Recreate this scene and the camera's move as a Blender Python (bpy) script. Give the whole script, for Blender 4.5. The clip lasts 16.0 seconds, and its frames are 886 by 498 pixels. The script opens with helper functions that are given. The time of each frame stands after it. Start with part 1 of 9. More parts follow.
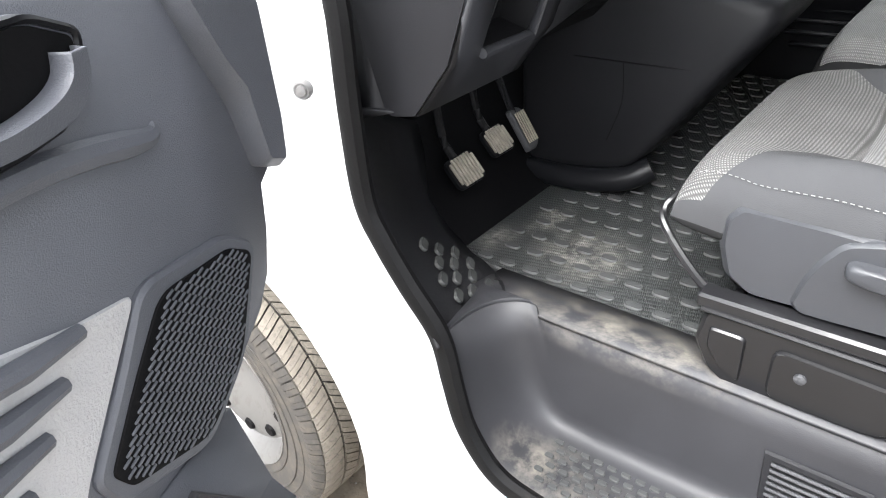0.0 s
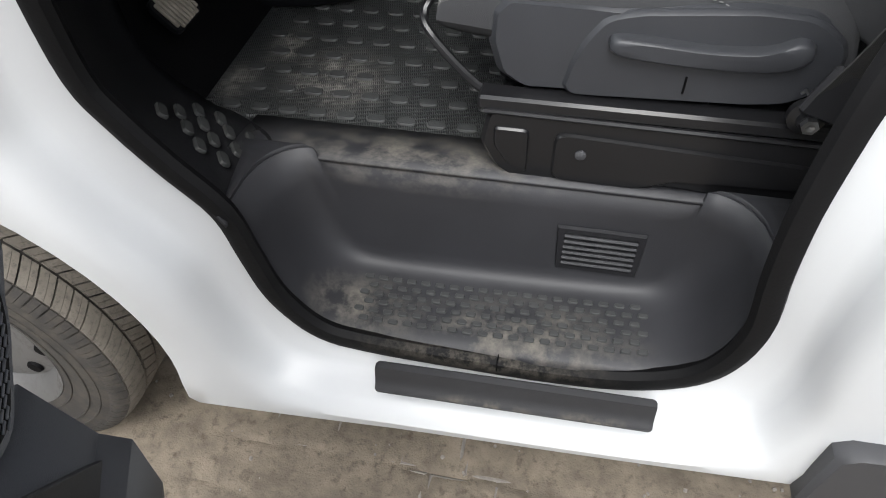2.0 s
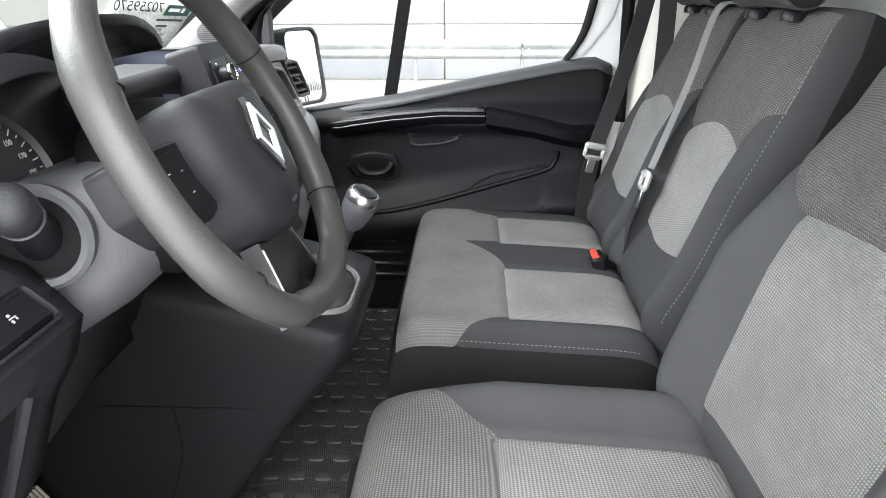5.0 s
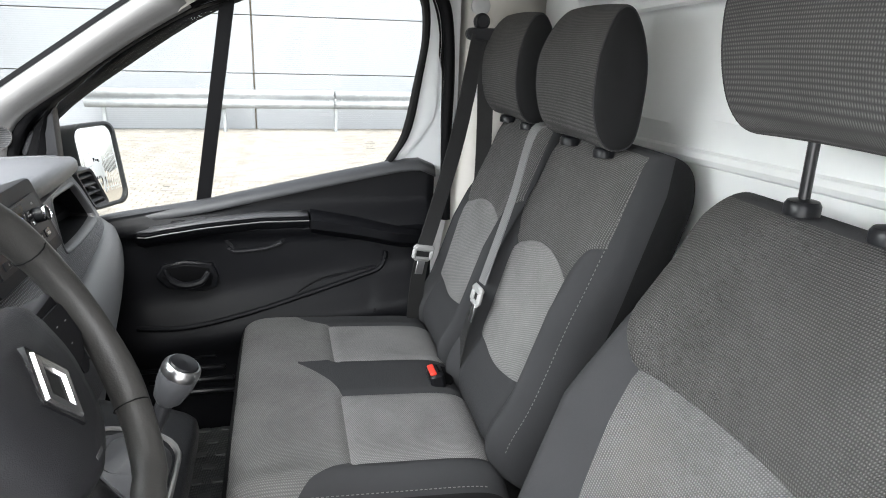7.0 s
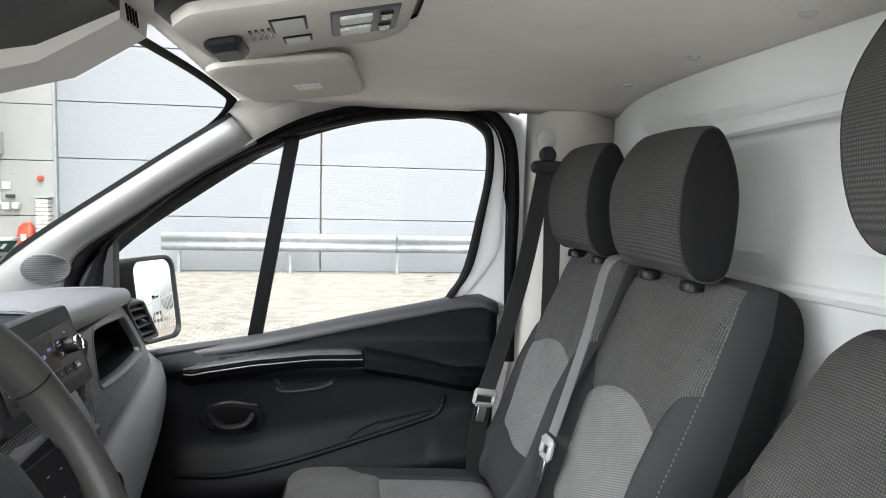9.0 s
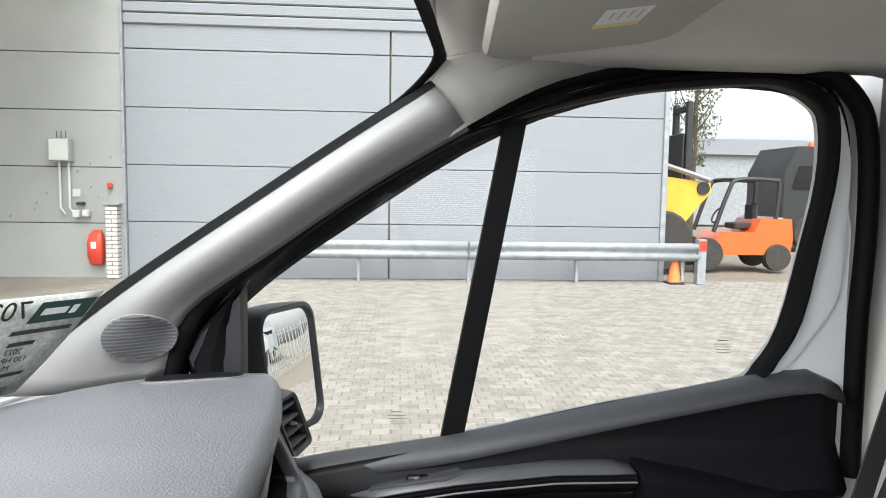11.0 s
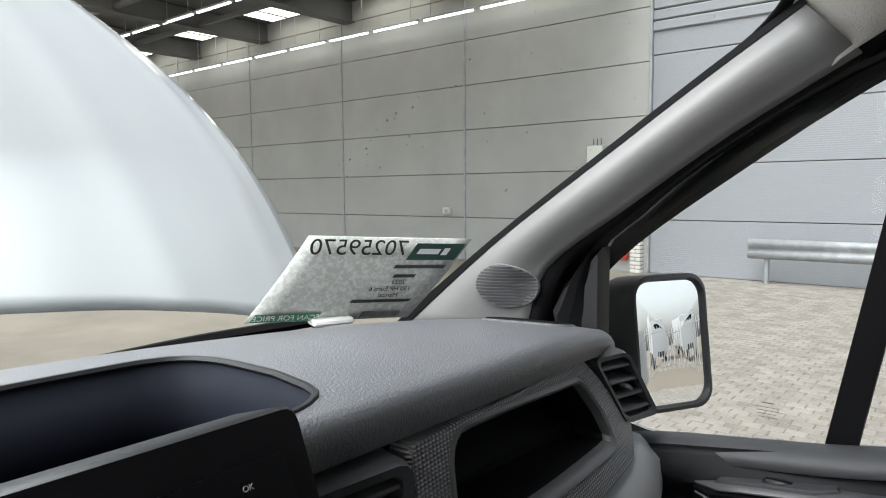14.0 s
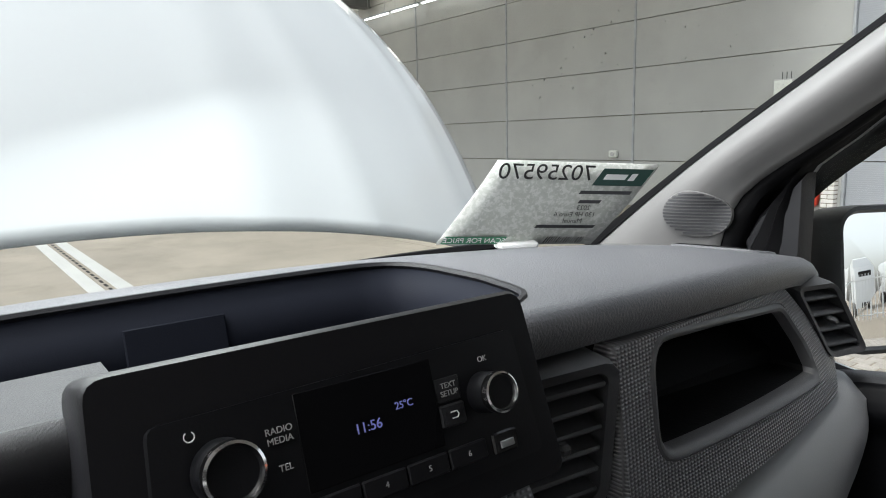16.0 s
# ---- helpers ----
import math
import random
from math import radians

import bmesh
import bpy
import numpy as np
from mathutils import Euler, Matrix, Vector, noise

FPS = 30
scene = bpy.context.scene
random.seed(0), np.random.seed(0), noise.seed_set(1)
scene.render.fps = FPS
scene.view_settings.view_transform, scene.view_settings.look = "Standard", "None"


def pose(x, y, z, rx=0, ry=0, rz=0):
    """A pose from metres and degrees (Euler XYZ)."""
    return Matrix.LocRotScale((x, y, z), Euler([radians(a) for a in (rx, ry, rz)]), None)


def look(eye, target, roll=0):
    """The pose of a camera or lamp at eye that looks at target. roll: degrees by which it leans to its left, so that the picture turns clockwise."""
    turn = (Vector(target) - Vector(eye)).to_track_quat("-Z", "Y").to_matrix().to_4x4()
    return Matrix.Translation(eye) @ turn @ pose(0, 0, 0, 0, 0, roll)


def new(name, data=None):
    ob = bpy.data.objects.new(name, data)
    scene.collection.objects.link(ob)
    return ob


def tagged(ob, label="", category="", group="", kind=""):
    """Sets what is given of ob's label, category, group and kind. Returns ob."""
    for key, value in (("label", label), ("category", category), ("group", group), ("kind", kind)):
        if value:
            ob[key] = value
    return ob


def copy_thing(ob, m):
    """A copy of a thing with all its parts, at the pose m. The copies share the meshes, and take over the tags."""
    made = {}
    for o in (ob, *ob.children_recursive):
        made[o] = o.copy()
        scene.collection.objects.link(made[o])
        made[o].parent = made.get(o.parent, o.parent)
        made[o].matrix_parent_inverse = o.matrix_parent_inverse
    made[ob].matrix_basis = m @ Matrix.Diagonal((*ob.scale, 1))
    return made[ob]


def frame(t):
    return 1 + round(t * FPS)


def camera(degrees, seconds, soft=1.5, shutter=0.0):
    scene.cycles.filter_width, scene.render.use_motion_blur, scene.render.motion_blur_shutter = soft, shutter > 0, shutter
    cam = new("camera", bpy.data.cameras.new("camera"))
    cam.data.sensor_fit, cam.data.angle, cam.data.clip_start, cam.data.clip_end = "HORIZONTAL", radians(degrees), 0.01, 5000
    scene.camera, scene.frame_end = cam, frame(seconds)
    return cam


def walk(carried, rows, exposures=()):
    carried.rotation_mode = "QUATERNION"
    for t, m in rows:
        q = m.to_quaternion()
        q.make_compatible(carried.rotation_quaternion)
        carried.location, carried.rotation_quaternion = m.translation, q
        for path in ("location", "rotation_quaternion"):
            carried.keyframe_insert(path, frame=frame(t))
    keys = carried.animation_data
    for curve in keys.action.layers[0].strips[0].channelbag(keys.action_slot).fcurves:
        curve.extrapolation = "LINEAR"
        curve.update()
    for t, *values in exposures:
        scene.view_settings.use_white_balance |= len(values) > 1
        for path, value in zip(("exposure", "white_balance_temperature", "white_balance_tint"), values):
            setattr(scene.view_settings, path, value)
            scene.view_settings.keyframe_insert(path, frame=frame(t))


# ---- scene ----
cam = camera(66.5, 16.0, 1.0)
PATH = [
    (0, (1.124, -1.486, 1.352), (0.0, -0.192, 0.32), -4.4),
    (0.5, (1.052, -1.521, 1.31), (0.316, -0.155, 0.049), -3.8),
    (1, (1.035, -1.512, 1.295), (0.549, -0.167, -0.103), -2.4),
    (1.5, (1.033, -1.491, 1.31), (0.654, -0.2, -0.17), -2.8),
    (2, (1.007, -1.454, 1.34), (0.712, -0.145, -0.143), -1.9),
    (2.5, (1.004, -1.355, 1.396), (0.757, -0.03, -0.082), -1.6),
    (3, (1.02, -1.255, 1.443), (0.79, 0.144, 0.032), -0.9),
    (3.5, (1.025, -1.177, 1.487), (0.786, 0.417, 0.304), -0.3),
    (4, (1.02, -1.122, 1.515), (0.793, 0.632, 0.582), 0.1),
    (4.5, (1.004, -1.089, 1.528), (0.819, 0.745, 0.753), 0.2),
    (4.7, (0.991, -1.08, 1.526), (0.84, 0.773, 0.789), 0.0),
    (6.8, (0.956, -0.958, 1.663), (1.402, 0.892, 1.046), 1.8),
    (7, (0.961, -0.95, 1.676), (1.411, 0.909, 1.091), 1.8),
    (7.5, (0.975, -0.954, 1.699), (1.424, 0.959, 1.329), 1.8),
    (8, (0.982, -0.929, 1.705), (1.383, 1.02, 1.501), 1.6),
    (8.2, (0.992, -0.906, 1.694), (1.365, 1.05, 1.508), 1.5),
    (10.3, (0.817, -0.36, 1.597), (1.032, 1.621, 1.426), 1.2),
    (10.5, (0.77, -0.229, 1.624), (0.981, 1.753, 1.453), 1.0),
    (11, (0.665, -0.17, 1.648), (0.797, 1.818, 1.478), 0.9),
    (11.5, (0.783, -0.114, 1.639), (0.172, 1.782, 1.463), -0.1),
    (12, (0.819, -0.056, 1.632), (-0.142, 1.69, 1.462), -0.6),
    (12.5, (0.857, -0.085, 1.634), (-0.177, 1.618, 1.466), -0.6),
    (13, (0.904, -0.071, 1.612), (-0.251, 1.553, 1.441), -0.2),
    (13.5, (0.871, -0.042, 1.567), (-0.338, 1.543, 1.4), -0.3),
    (14, (0.891, -0.083, 1.585), (-0.373, 1.458, 1.415), -0.4),
    (14.5, (0.891, -0.093, 1.576), (-0.454, 1.378, 1.406), -0.7),
    (15, (0.896, -0.121, 1.574), (-0.564, 1.229, 1.361), -0.8),
    (15.5, (0.904, -0.116, 1.575), (-0.63, 1.141, 1.312), -0.9),
    (16, (0.883, -0.125, 1.558), (-0.695, 1.061, 1.236), -1.3),
]
EXPO = [(0, 2.45), (0.5, 1.7), (1.0, 1.1), (1.5, 0.85), (2.0, 0.75), (2.5, 0.85), (3.0, 1.6), (3.5, 3.1), (4.0, 3.25), (4.5, 2.85), (7, 2.05), (8, 1.95), (10.5, 1.6), (11.0, 1.45), (12, 1.2), (12.5, 1.1), (14, 1.08), (16, 1.1)]
walk(cam, [(t, look(eye, target, roll)) for t, eye, target, roll in PATH], EXPO)
import collections

# ---------------------------------------------------------------- world and light
SUN_EL, SUN_AZ = radians(58), radians(178)
world = bpy.data.worlds.new("sky")
scene.world = world
world.use_nodes = True
wn = world.node_tree
sky = wn.nodes.new("ShaderNodeTexSky")
sky.sky_type = 'NISHITA'
sky.sun_disc = False
sky.sun_elevation, sky.sun_rotation = SUN_EL, SUN_AZ
sky.air_density, sky.dust_density, sky.ozone_density = 1.0, 4.0, 1.0
grey = wn.nodes.new("ShaderNodeHueSaturation")
grey.inputs["Saturation"].default_value = 0.3
wn.links.new(sky.outputs[0], grey.inputs["Color"])
wn.links.new(grey.outputs[0], wn.nodes["Background"].inputs[0])
wn.nodes["Background"].inputs[1].default_value = 0.15
sun = new("sun", bpy.data.lights.new("sun", 'SUN'))
sun.data.energy, sun.data.angle, sun.data.color = 1.25, radians(35), (0.97, 0.985, 1.0)
sd = Vector((math.sin(SUN_AZ) * math.cos(SUN_EL), math.cos(SUN_AZ) * math.cos(SUN_EL), math.sin(SUN_EL)))
sun.matrix_world = look(sd * 30, (0, 0, 0))
# added fill lamps for skylight through the open driver's doorway and windscreen's driver half
dayl = new("doorway_fill", bpy.data.lights.new("doorway_fill", 'AREA'))
dayl.data.shape, dayl.data.size, dayl.data.size_y = "RECTANGLE", 0.80, 0.95
dayl.data.energy, dayl.data.color = 3.5, (0.95, 0.98, 1.0)
dayl.matrix_world = look((0.93, -0.97, 1.42), (1.52, 0.25, 1.44))
scrl = new("windscreen_fill", bpy.data.lights.new("windscreen_fill", 'AREA'))
scrl.data.shape, scrl.data.size, scrl.data.size_y = "RECTANGLE", 1.10, 0.70
scrl.data.energy, scrl.data.color = 15.0, (0.96, 0.985, 1.0)
scrl.matrix_world = look((0.12, -0.22, 2.08), (1.35, 0.10, 1.45))

# ---------------------------------------------------------------- materials


def nodes_of(name):
    m = bpy.data.materials.new(name)
    m.use_nodes = True
    return m, m.node_tree, m.node_tree.nodes["Principled BSDF"]


def link(t, a, b):
    t.links.new(a, b)


def noise_node(t, scale, detail=4.0, rough=0.6):
    n = t.nodes.new("ShaderNodeTexNoise")
    n.inputs["Scale"].default_value, n.inputs["Detail"].default_value, n.inputs["Roughness"].default_value = scale, detail, rough
    return n


def ramp(t, src, lo, hi, c0=(0, 0, 0, 1), c1=(1, 1, 1, 1)):
    r = t.nodes.new("ShaderNodeValToRGB")
    r.color_ramp.elements[0].position, r.color_ramp.elements[1].position = lo, hi
    r.color_ramp.elements[0].color, r.color_ramp.elements[1].color = c0, c1
    link(t, src, r.inputs[0])
    return r


def mixed(t, fac, a, b):
    x = t.nodes.new("ShaderNodeMix")
    x.data_type = 'RGBA'
    for sock, v in ((x.inputs[0], fac), (x.inputs[6], a), (x.inputs[7], b)):
        if isinstance(v, (int, float)):
            sock.default_value = v
        elif isinstance(v, tuple):
            sock.default_value = v
        else:
            link(t, v, sock)
    return x.outputs[2]


def rgba(c):
    return (c[0], c[1], c[2], 1.0) if not isinstance(c, (int, float)) else (c, c, c, 1.0)


def spot_mask(t, spots, dirt):
    """Where dirt lies: (centre, reach) in metres for each patch; dirt is the noise that breaks it up."""
    at = t.nodes.new("ShaderNodeNewGeometry")
    link(t, at.outputs["Position"], dirt.inputs["Vector"])
    res = None
    for centre, reach in spots:
        sub, div, ln = (t.nodes.new("ShaderNodeVectorMath") for _ in range(3))
        sub.operation, div.operation, ln.operation = 'SUBTRACT', 'DIVIDE', 'LENGTH'
        sub.inputs[1].default_value, div.inputs[1].default_value = centre, reach
        link(t, at.outputs["Position"], sub.inputs[0])
        link(t, sub.outputs[0], div.inputs[0])
        link(t, div.outputs[0], ln.inputs[0])
        m = ramp(t, ln.outputs["Value"], 0.25, 1.0, (1, 1, 1, 1), (0, 0, 0, 1)).outputs[0]
        if res is not None:
            mx = t.nodes.new("ShaderNodeMath")
            mx.operation = 'MAXIMUM'
            link(t, res, mx.inputs[0])
            link(t, m, mx.inputs[1])
            m = mx.outputs[0]
        res = m
    return res


def mat(name, col, rough=0.5, metal=0.0, var=0.15, vscale=5.0, bump=0.1, bscale=300.0, coat=0.0, dust=None, dust_lo=0.55, dust_hi=0.75, dscale=6.0, vary=0.0, spec=0.5, spot=None):
    """A surface with broad colour variation, fine relief and, if asked for, patches of dust."""
    m, t, b = nodes_of(name)
    tc = t.nodes.new("ShaderNodeTexCoord")
    broad = noise_node(t, vscale)
    fine = noise_node(t, bscale, 3.0)
    link(t, tc.outputs["Object"], broad.inputs["Vector"])
    link(t, tc.outputs["Object"], fine.inputs["Vector"])
    c = rgba(col)
    dark = tuple(v * (1 - var) for v in c[:3]) + (1,)
    light = tuple(min(1, v * (1 + var)) for v in c[:3]) + (1,)
    out = mixed(t, ramp(t, broad.outputs[0], 0.3, 0.7).outputs[0], dark, light)
    if vary:
        info = t.nodes.new("ShaderNodeObjectInfo")
        geo = t.nodes.new("ShaderNodeNewGeometry")
        add = t.nodes.new("ShaderNodeMath")
        add.operation = 'ADD'
        link(t, info.outputs["Random"], add.inputs[0])
        link(t, geo.outputs["Random Per Island"], add.inputs[1])
        fr = t.nodes.new("ShaderNodeMath")
        fr.operation = 'FRACT'
        link(t, add.outputs[0], fr.inputs[0])
        out = mixed(t, fr.outputs[0], mixed(t, vary, out, (0.01, 0.01, 0.01, 1)), mixed(t, vary * 0.35, out, (1, 0.97, 0.9, 1)))
    if dust is not None:
        dn = noise_node(t, dscale, 8.0, 0.7)
        link(t, tc.outputs["Object"], dn.inputs["Vector"])
        dr = ramp(t, dn.outputs[0], dust_lo, dust_hi)
        if spot:
            mul = t.nodes.new("ShaderNodeMath")
            mul.operation = 'MULTIPLY'
            link(t, spot_mask(t, spot, dn), mul.inputs[0])
            link(t, dr.outputs[0], mul.inputs[1])
            dr = mul
        out = mixed(t, dr.outputs[0], out, rgba(dust))
        rr = t.nodes.new("ShaderNodeMapRange")
        rr.inputs[3].default_value, rr.inputs[4].default_value = rough, 0.9
        link(t, dr.outputs[0], rr.inputs[0])
        link(t, rr.outputs[0], b.inputs["Roughness"])
    else:
        rr = t.nodes.new("ShaderNodeMapRange")
        rr.inputs[3].default_value, rr.inputs[4].default_value = rough * 0.85, min(1, rough * 1.15)
        link(t, broad.outputs[0], rr.inputs[0])
        link(t, rr.outputs[0], b.inputs["Roughness"])
    link(t, out, b.inputs["Base Color"])
    b.inputs["Metallic"].default_value = metal
    b.inputs["Specular IOR Level"].default_value = spec
    b.inputs["Coat Weight"].default_value = coat
    b.inputs["Coat Roughness"].default_value = 0.06
    if bump:
        bp = t.nodes.new("ShaderNodeBump")
        bp.inputs["Strength"].default_value, bp.inputs["Distance"].default_value = bump, 0.002
        link(t, fine.outputs[0], bp.inputs["Height"])
        link(t, bp.outputs[0], b.inputs["Normal"])
    return m


def ribbed(name, col, k, axis, rough=0.5, strength=0.5, width=0.004, axis2=None, k2=0.0, col2=None, mud=None, mottle=0.22, spots=None):
    """A surface with fine regular ribs (or a weave, with two axes), k cycles a metre."""
    m, t, b = nodes_of(name)
    tc = t.nodes.new("ShaderNodeTexCoord")

    def wave(vec, kk):
        d = t.nodes.new("ShaderNodeVectorMath")
        d.operation = 'DOT_PRODUCT'
        d.inputs[1].default_value = vec
        link(t, tc.outputs["Object"], d.inputs[0])
        mu = t.nodes.new("ShaderNodeMath")
        mu.operation = 'MULTIPLY'
        mu.inputs[1].default_value = kk * 2 * math.pi
        link(t, d.outputs["Value"], mu.inputs[0])
        s = t.nodes.new("ShaderNodeMath")
        s.operation = 'SINE'
        link(t, mu.outputs[0], s.inputs[0])
        h = t.nodes.new("ShaderNodeMath")
        h.operation = 'MULTIPLY_ADD'
        h.inputs[1].default_value, h.inputs[2].default_value = 0.5, 0.5
        link(t, s.outputs[0], h.inputs[0])
        return h.outputs[0]

    h = wave(axis, k)
    if axis2:
        h2 = wave(axis2, k2)
        mm = t.nodes.new("ShaderNodeMath")
        mm.operation = 'MULTIPLY'
        link(t, h, mm.inputs[0])
        link(t, h2, mm.inputs[1])
        h = mm.outputs[0]
    nz = noise_node(t, 9.0)
    link(t, tc.outputs["Object"], nz.inputs["Vector"])
    c = rgba(col)
    c2 = rgba(col2) if col2 is not None else tuple(v * 0.7 for v in c[:3]) + (1,)
    base = mixed(t, h, c2, c)
    base = mixed(t, ramp(t, nz.outputs[0], 0.35, 0.7).outputs[0], base, mixed(t, mottle, base, (0.0, 0.0, 0.0, 1)))
    if mud is not None:
        big, small = noise_node(t, 3.2, 2.0), noise_node(t, 38.0, 6.0, 0.75)
        link(t, tc.outputs["Object"], big.inputs["Vector"])
        link(t, tc.outputs["Object"], small.inputs["Vector"])
        both = t.nodes.new("ShaderNodeMath")
        both.operation = 'MULTIPLY'
        link(t, spot_mask(t, spots, small) if spots else ramp(t, big.outputs[0], 0.50, 0.66).outputs[0], both.inputs[0])
        link(t, ramp(t, small.outputs[0], 0.42, 0.66).outputs[0], both.inputs[1])
        base = mixed(t, both.outputs[0], base, rgba(mud))
    link(t, base, b.inputs["Base Color"])
    b.inputs["Roughness"].default_value = rough
    bp = t.nodes.new("ShaderNodeBump")
    bp.inputs["Strength"].default_value, bp.inputs["Distance"].default_value = strength, width
    link(t, h, bp.inputs["Height"])
    link(t, bp.outputs[0], b.inputs["Normal"])
    return m


def glass(name, tint=(0.93, 0.97, 0.95)):
    m = bpy.data.materials.new(name)
    m.use_nodes = True
    t = m.node_tree
    t.nodes.remove(t.nodes["Principled BSDF"])
    tr = t.nodes.new("ShaderNodeBsdfTransparent")
    tr.inputs[0].default_value = rgba(tint)
    gl = t.nodes.new("ShaderNodeBsdfGlossy")
    gl.inputs["Roughness"].default_value = 0.015
    mx = t.nodes.new("ShaderNodeMixShader")
    mx.inputs[0].default_value = 0.012
    link(t, tr.outputs[0], mx.inputs[1])
    link(t, gl.outputs[0], mx.inputs[2])
    link(t, mx.outputs[0], t.nodes["Material Output"].inputs[0])
    return m


def glow(name, col, strength):
    m, t, b = nodes_of(name)
    b.inputs["Base Color"].default_value = rgba(col)
    b.inputs["Emission Color"].default_value = rgba(col)
    b.inputs["Emission Strength"].default_value = strength
    return m


PAINT = mat("white_paint", (0.56, 0.576, 0.587), 0.36, var=0.0, bump=0, coat=0.12)
BONNETP = mat("white_bonnet_paint", (0.53, 0.545, 0.555), 0.24, var=0.0, bump=0, coat=0.5)
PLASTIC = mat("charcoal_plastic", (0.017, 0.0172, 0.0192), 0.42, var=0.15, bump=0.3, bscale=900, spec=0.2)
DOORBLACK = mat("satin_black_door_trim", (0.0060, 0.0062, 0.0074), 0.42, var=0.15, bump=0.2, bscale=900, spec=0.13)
PLASTIC_S = mat("smooth_dark_plastic", (0.007, 0.0072, 0.0085), 0.32, var=0.1, bump=0.05, bscale=700, spec=0.2)
PLASTIC_D = mat("dark_moulded_plastic", (0.0135, 0.0137, 0.0158), 0.42, var=0.15, bump=0.28, bscale=800, spec=0.24)
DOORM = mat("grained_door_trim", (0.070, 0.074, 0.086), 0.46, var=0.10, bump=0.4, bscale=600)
INLAY = mat("pale_grained_inlay", (0.36, 0.36, 0.362), 0.6, var=0.12, bump=0.9, bscale=260)
PLASTIC_G = mat("grey_plastic", (0.050, 0.051, 0.055), 0.45, var=0.08, bump=0.3, bscale=900, spec=0.4)
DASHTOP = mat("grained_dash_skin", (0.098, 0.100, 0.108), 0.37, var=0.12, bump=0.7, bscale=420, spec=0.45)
PALE = mat("pale_grey_plastic", (0.34, 0.34, 0.337), 0.42, var=0.06, bump=0.15, bscale=800)
BULKP = mat("white_bulkhead_paint", (0.76, 0.775, 0.77), 0.42, var=0.03, bump=0.03, bscale=80)
PILLAR = mat("satin_grey_pillar_trim", (0.150, 0.148, 0.147), 0.42, var=0.05, bump=0.15, bscale=700)
LINER = mat("headliner_cloth", (0.62, 0.588, 0.54), 0.95, var=0.06, bump=0.5, bscale=500)
VISORM = mat("beige_visor_vinyl", (0.43, 0.405, 0.365), 0.7, var=0.05, bump=0.3, bscale=600)
RAILM = mat("roof_rail_cloth", (0.34, 0.325, 0.30), 0.95, var=0.06, bump=0.5, bscale=500)
BEIGE = mat("beige_pillar_cover", (0.54, 0.52, 0.485), 0.6, var=0.05, bump=0.1)
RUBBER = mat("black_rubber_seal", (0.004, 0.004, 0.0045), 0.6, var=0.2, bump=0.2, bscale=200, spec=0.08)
STEPM = mat("dusty_step_plastic", (0.027, 0.0275, 0.031), 0.46, var=0.15, bump=0.2, bscale=700, spec=0.4, dust=(0.180, 0.166, 0.143), dust_lo=0.43, dust_hi=0.70, dscale=26, spot=[((0.80, -0.66, 0.66), (0.30, 0.08, 0.06)), ((1.00, -0.835, 0.45), (0.22, 0.09, 0.06)), ((0.73, -0.815, 0.46), (0.14, 0.07, 0.06))])
MATM = ribbed("ribbed_floor_mat", (0.046, 0.049, 0.049), 260, (1, 0.25, 0), 0.48, 0.6, 0.003, (0.25, -1, 0), 90, None, (0.25, 0.238, 0.218), spots=[((0.475, -0.38, 0.64), (0.05, 0.09, 0.1)), ((0.42, -0.50, 0.64), (0.045, 0.07, 0.1)), ((0.60, -0.47, 0.64), (0.12, 0.12, 0.1))])
STUD = mat("mat_stud_rubber", (0.047, 0.049, 0.049), 0.5, var=0.2, bump=0.2, dust=(0.13, 0.12, 0.105), dust_lo=0.58, dust_hi=0.85, dscale=4)
BLACKSTEEL = mat("black_painted_steel", (0.010, 0.010, 0.011), 0.30, var=0.1, bump=0.08, bscale=90, coat=0.1, spec=0.35)
WEAVE = ribbed("grey_seat_weave", (0.210, 0.210, 0.208), 285, (0, 1, 0), 0.92, 0.7, 0.002, (1, 0, 1), 215, (0.075, 0.075, 0.075))
# the driver seat's cloths, lightened to paint more light onto the bench
WEAVE_B = ribbed("lit_bench_weave", (0.275, 0.272, 0.268), 300, (0, 1, 0), 0.92, 0.5, 0.002, (1, 0.35, 0.6), 260, (0.125, 0.124, 0.122))
WEAVE_BF = ribbed("lit_bench_front_weave", (0.205, 0.203, 0.199), 300, (0, 1, 0), 0.92, 0.5, 0.002, (1, 0.35, 0.6), 260, (0.095, 0.094, 0.092))
WEAVE_T = ribbed("upper_back_weave", (0.118, 0.1155, 0.1125), 285, (0, 1, 0), 0.92, 0.8, 0.002, (1, 0, 1), 215, (0.030, 0.0294, 0.0286))
WEAVE_M = ribbed("mid_grey_seat_weave", (0.170, 0.168, 0.165), 285, (0, 1, 0), 0.92, 0.7, 0.002, (1, 0, 1), 215, (0.040, 0.0395, 0.039))
WEAVE_D = ribbed("dark_seat_weave", (0.105, 0.102, 0.099), 300, (0, 1, 0), 0.92, 0.6, 0.002, (1, 0, 1), 230, (0.026, 0.0255, 0.025))
BOLSTER = mat("dark_seat_cloth", (0.037, 0.0375, 0.0395), 0.9, var=0.10, bump=0.35, bscale=700, spec=0.12)
# plain dark cloth, blackened for the shade on headrest sides and seat shells
HRSIDE = mat("shade_black_cloth", (0.013, 0.013, 0.0135), 0.85, var=0.15, bump=0.3, bscale=700, spec=0.1)
STITCH = mat("pale_stitching", (0.13, 0.13, 0.127), 0.8, bump=0)
LEATHER = mat("black_wheel_leather", (0.034, 0.0332, 0.032), 0.42, var=0.12, bump=0.22, bscale=420, spec=0.4)
PIANO = mat("gloss_black_trim", (0.008, 0.008, 0.009), 0.2, var=0.1, bump=0)
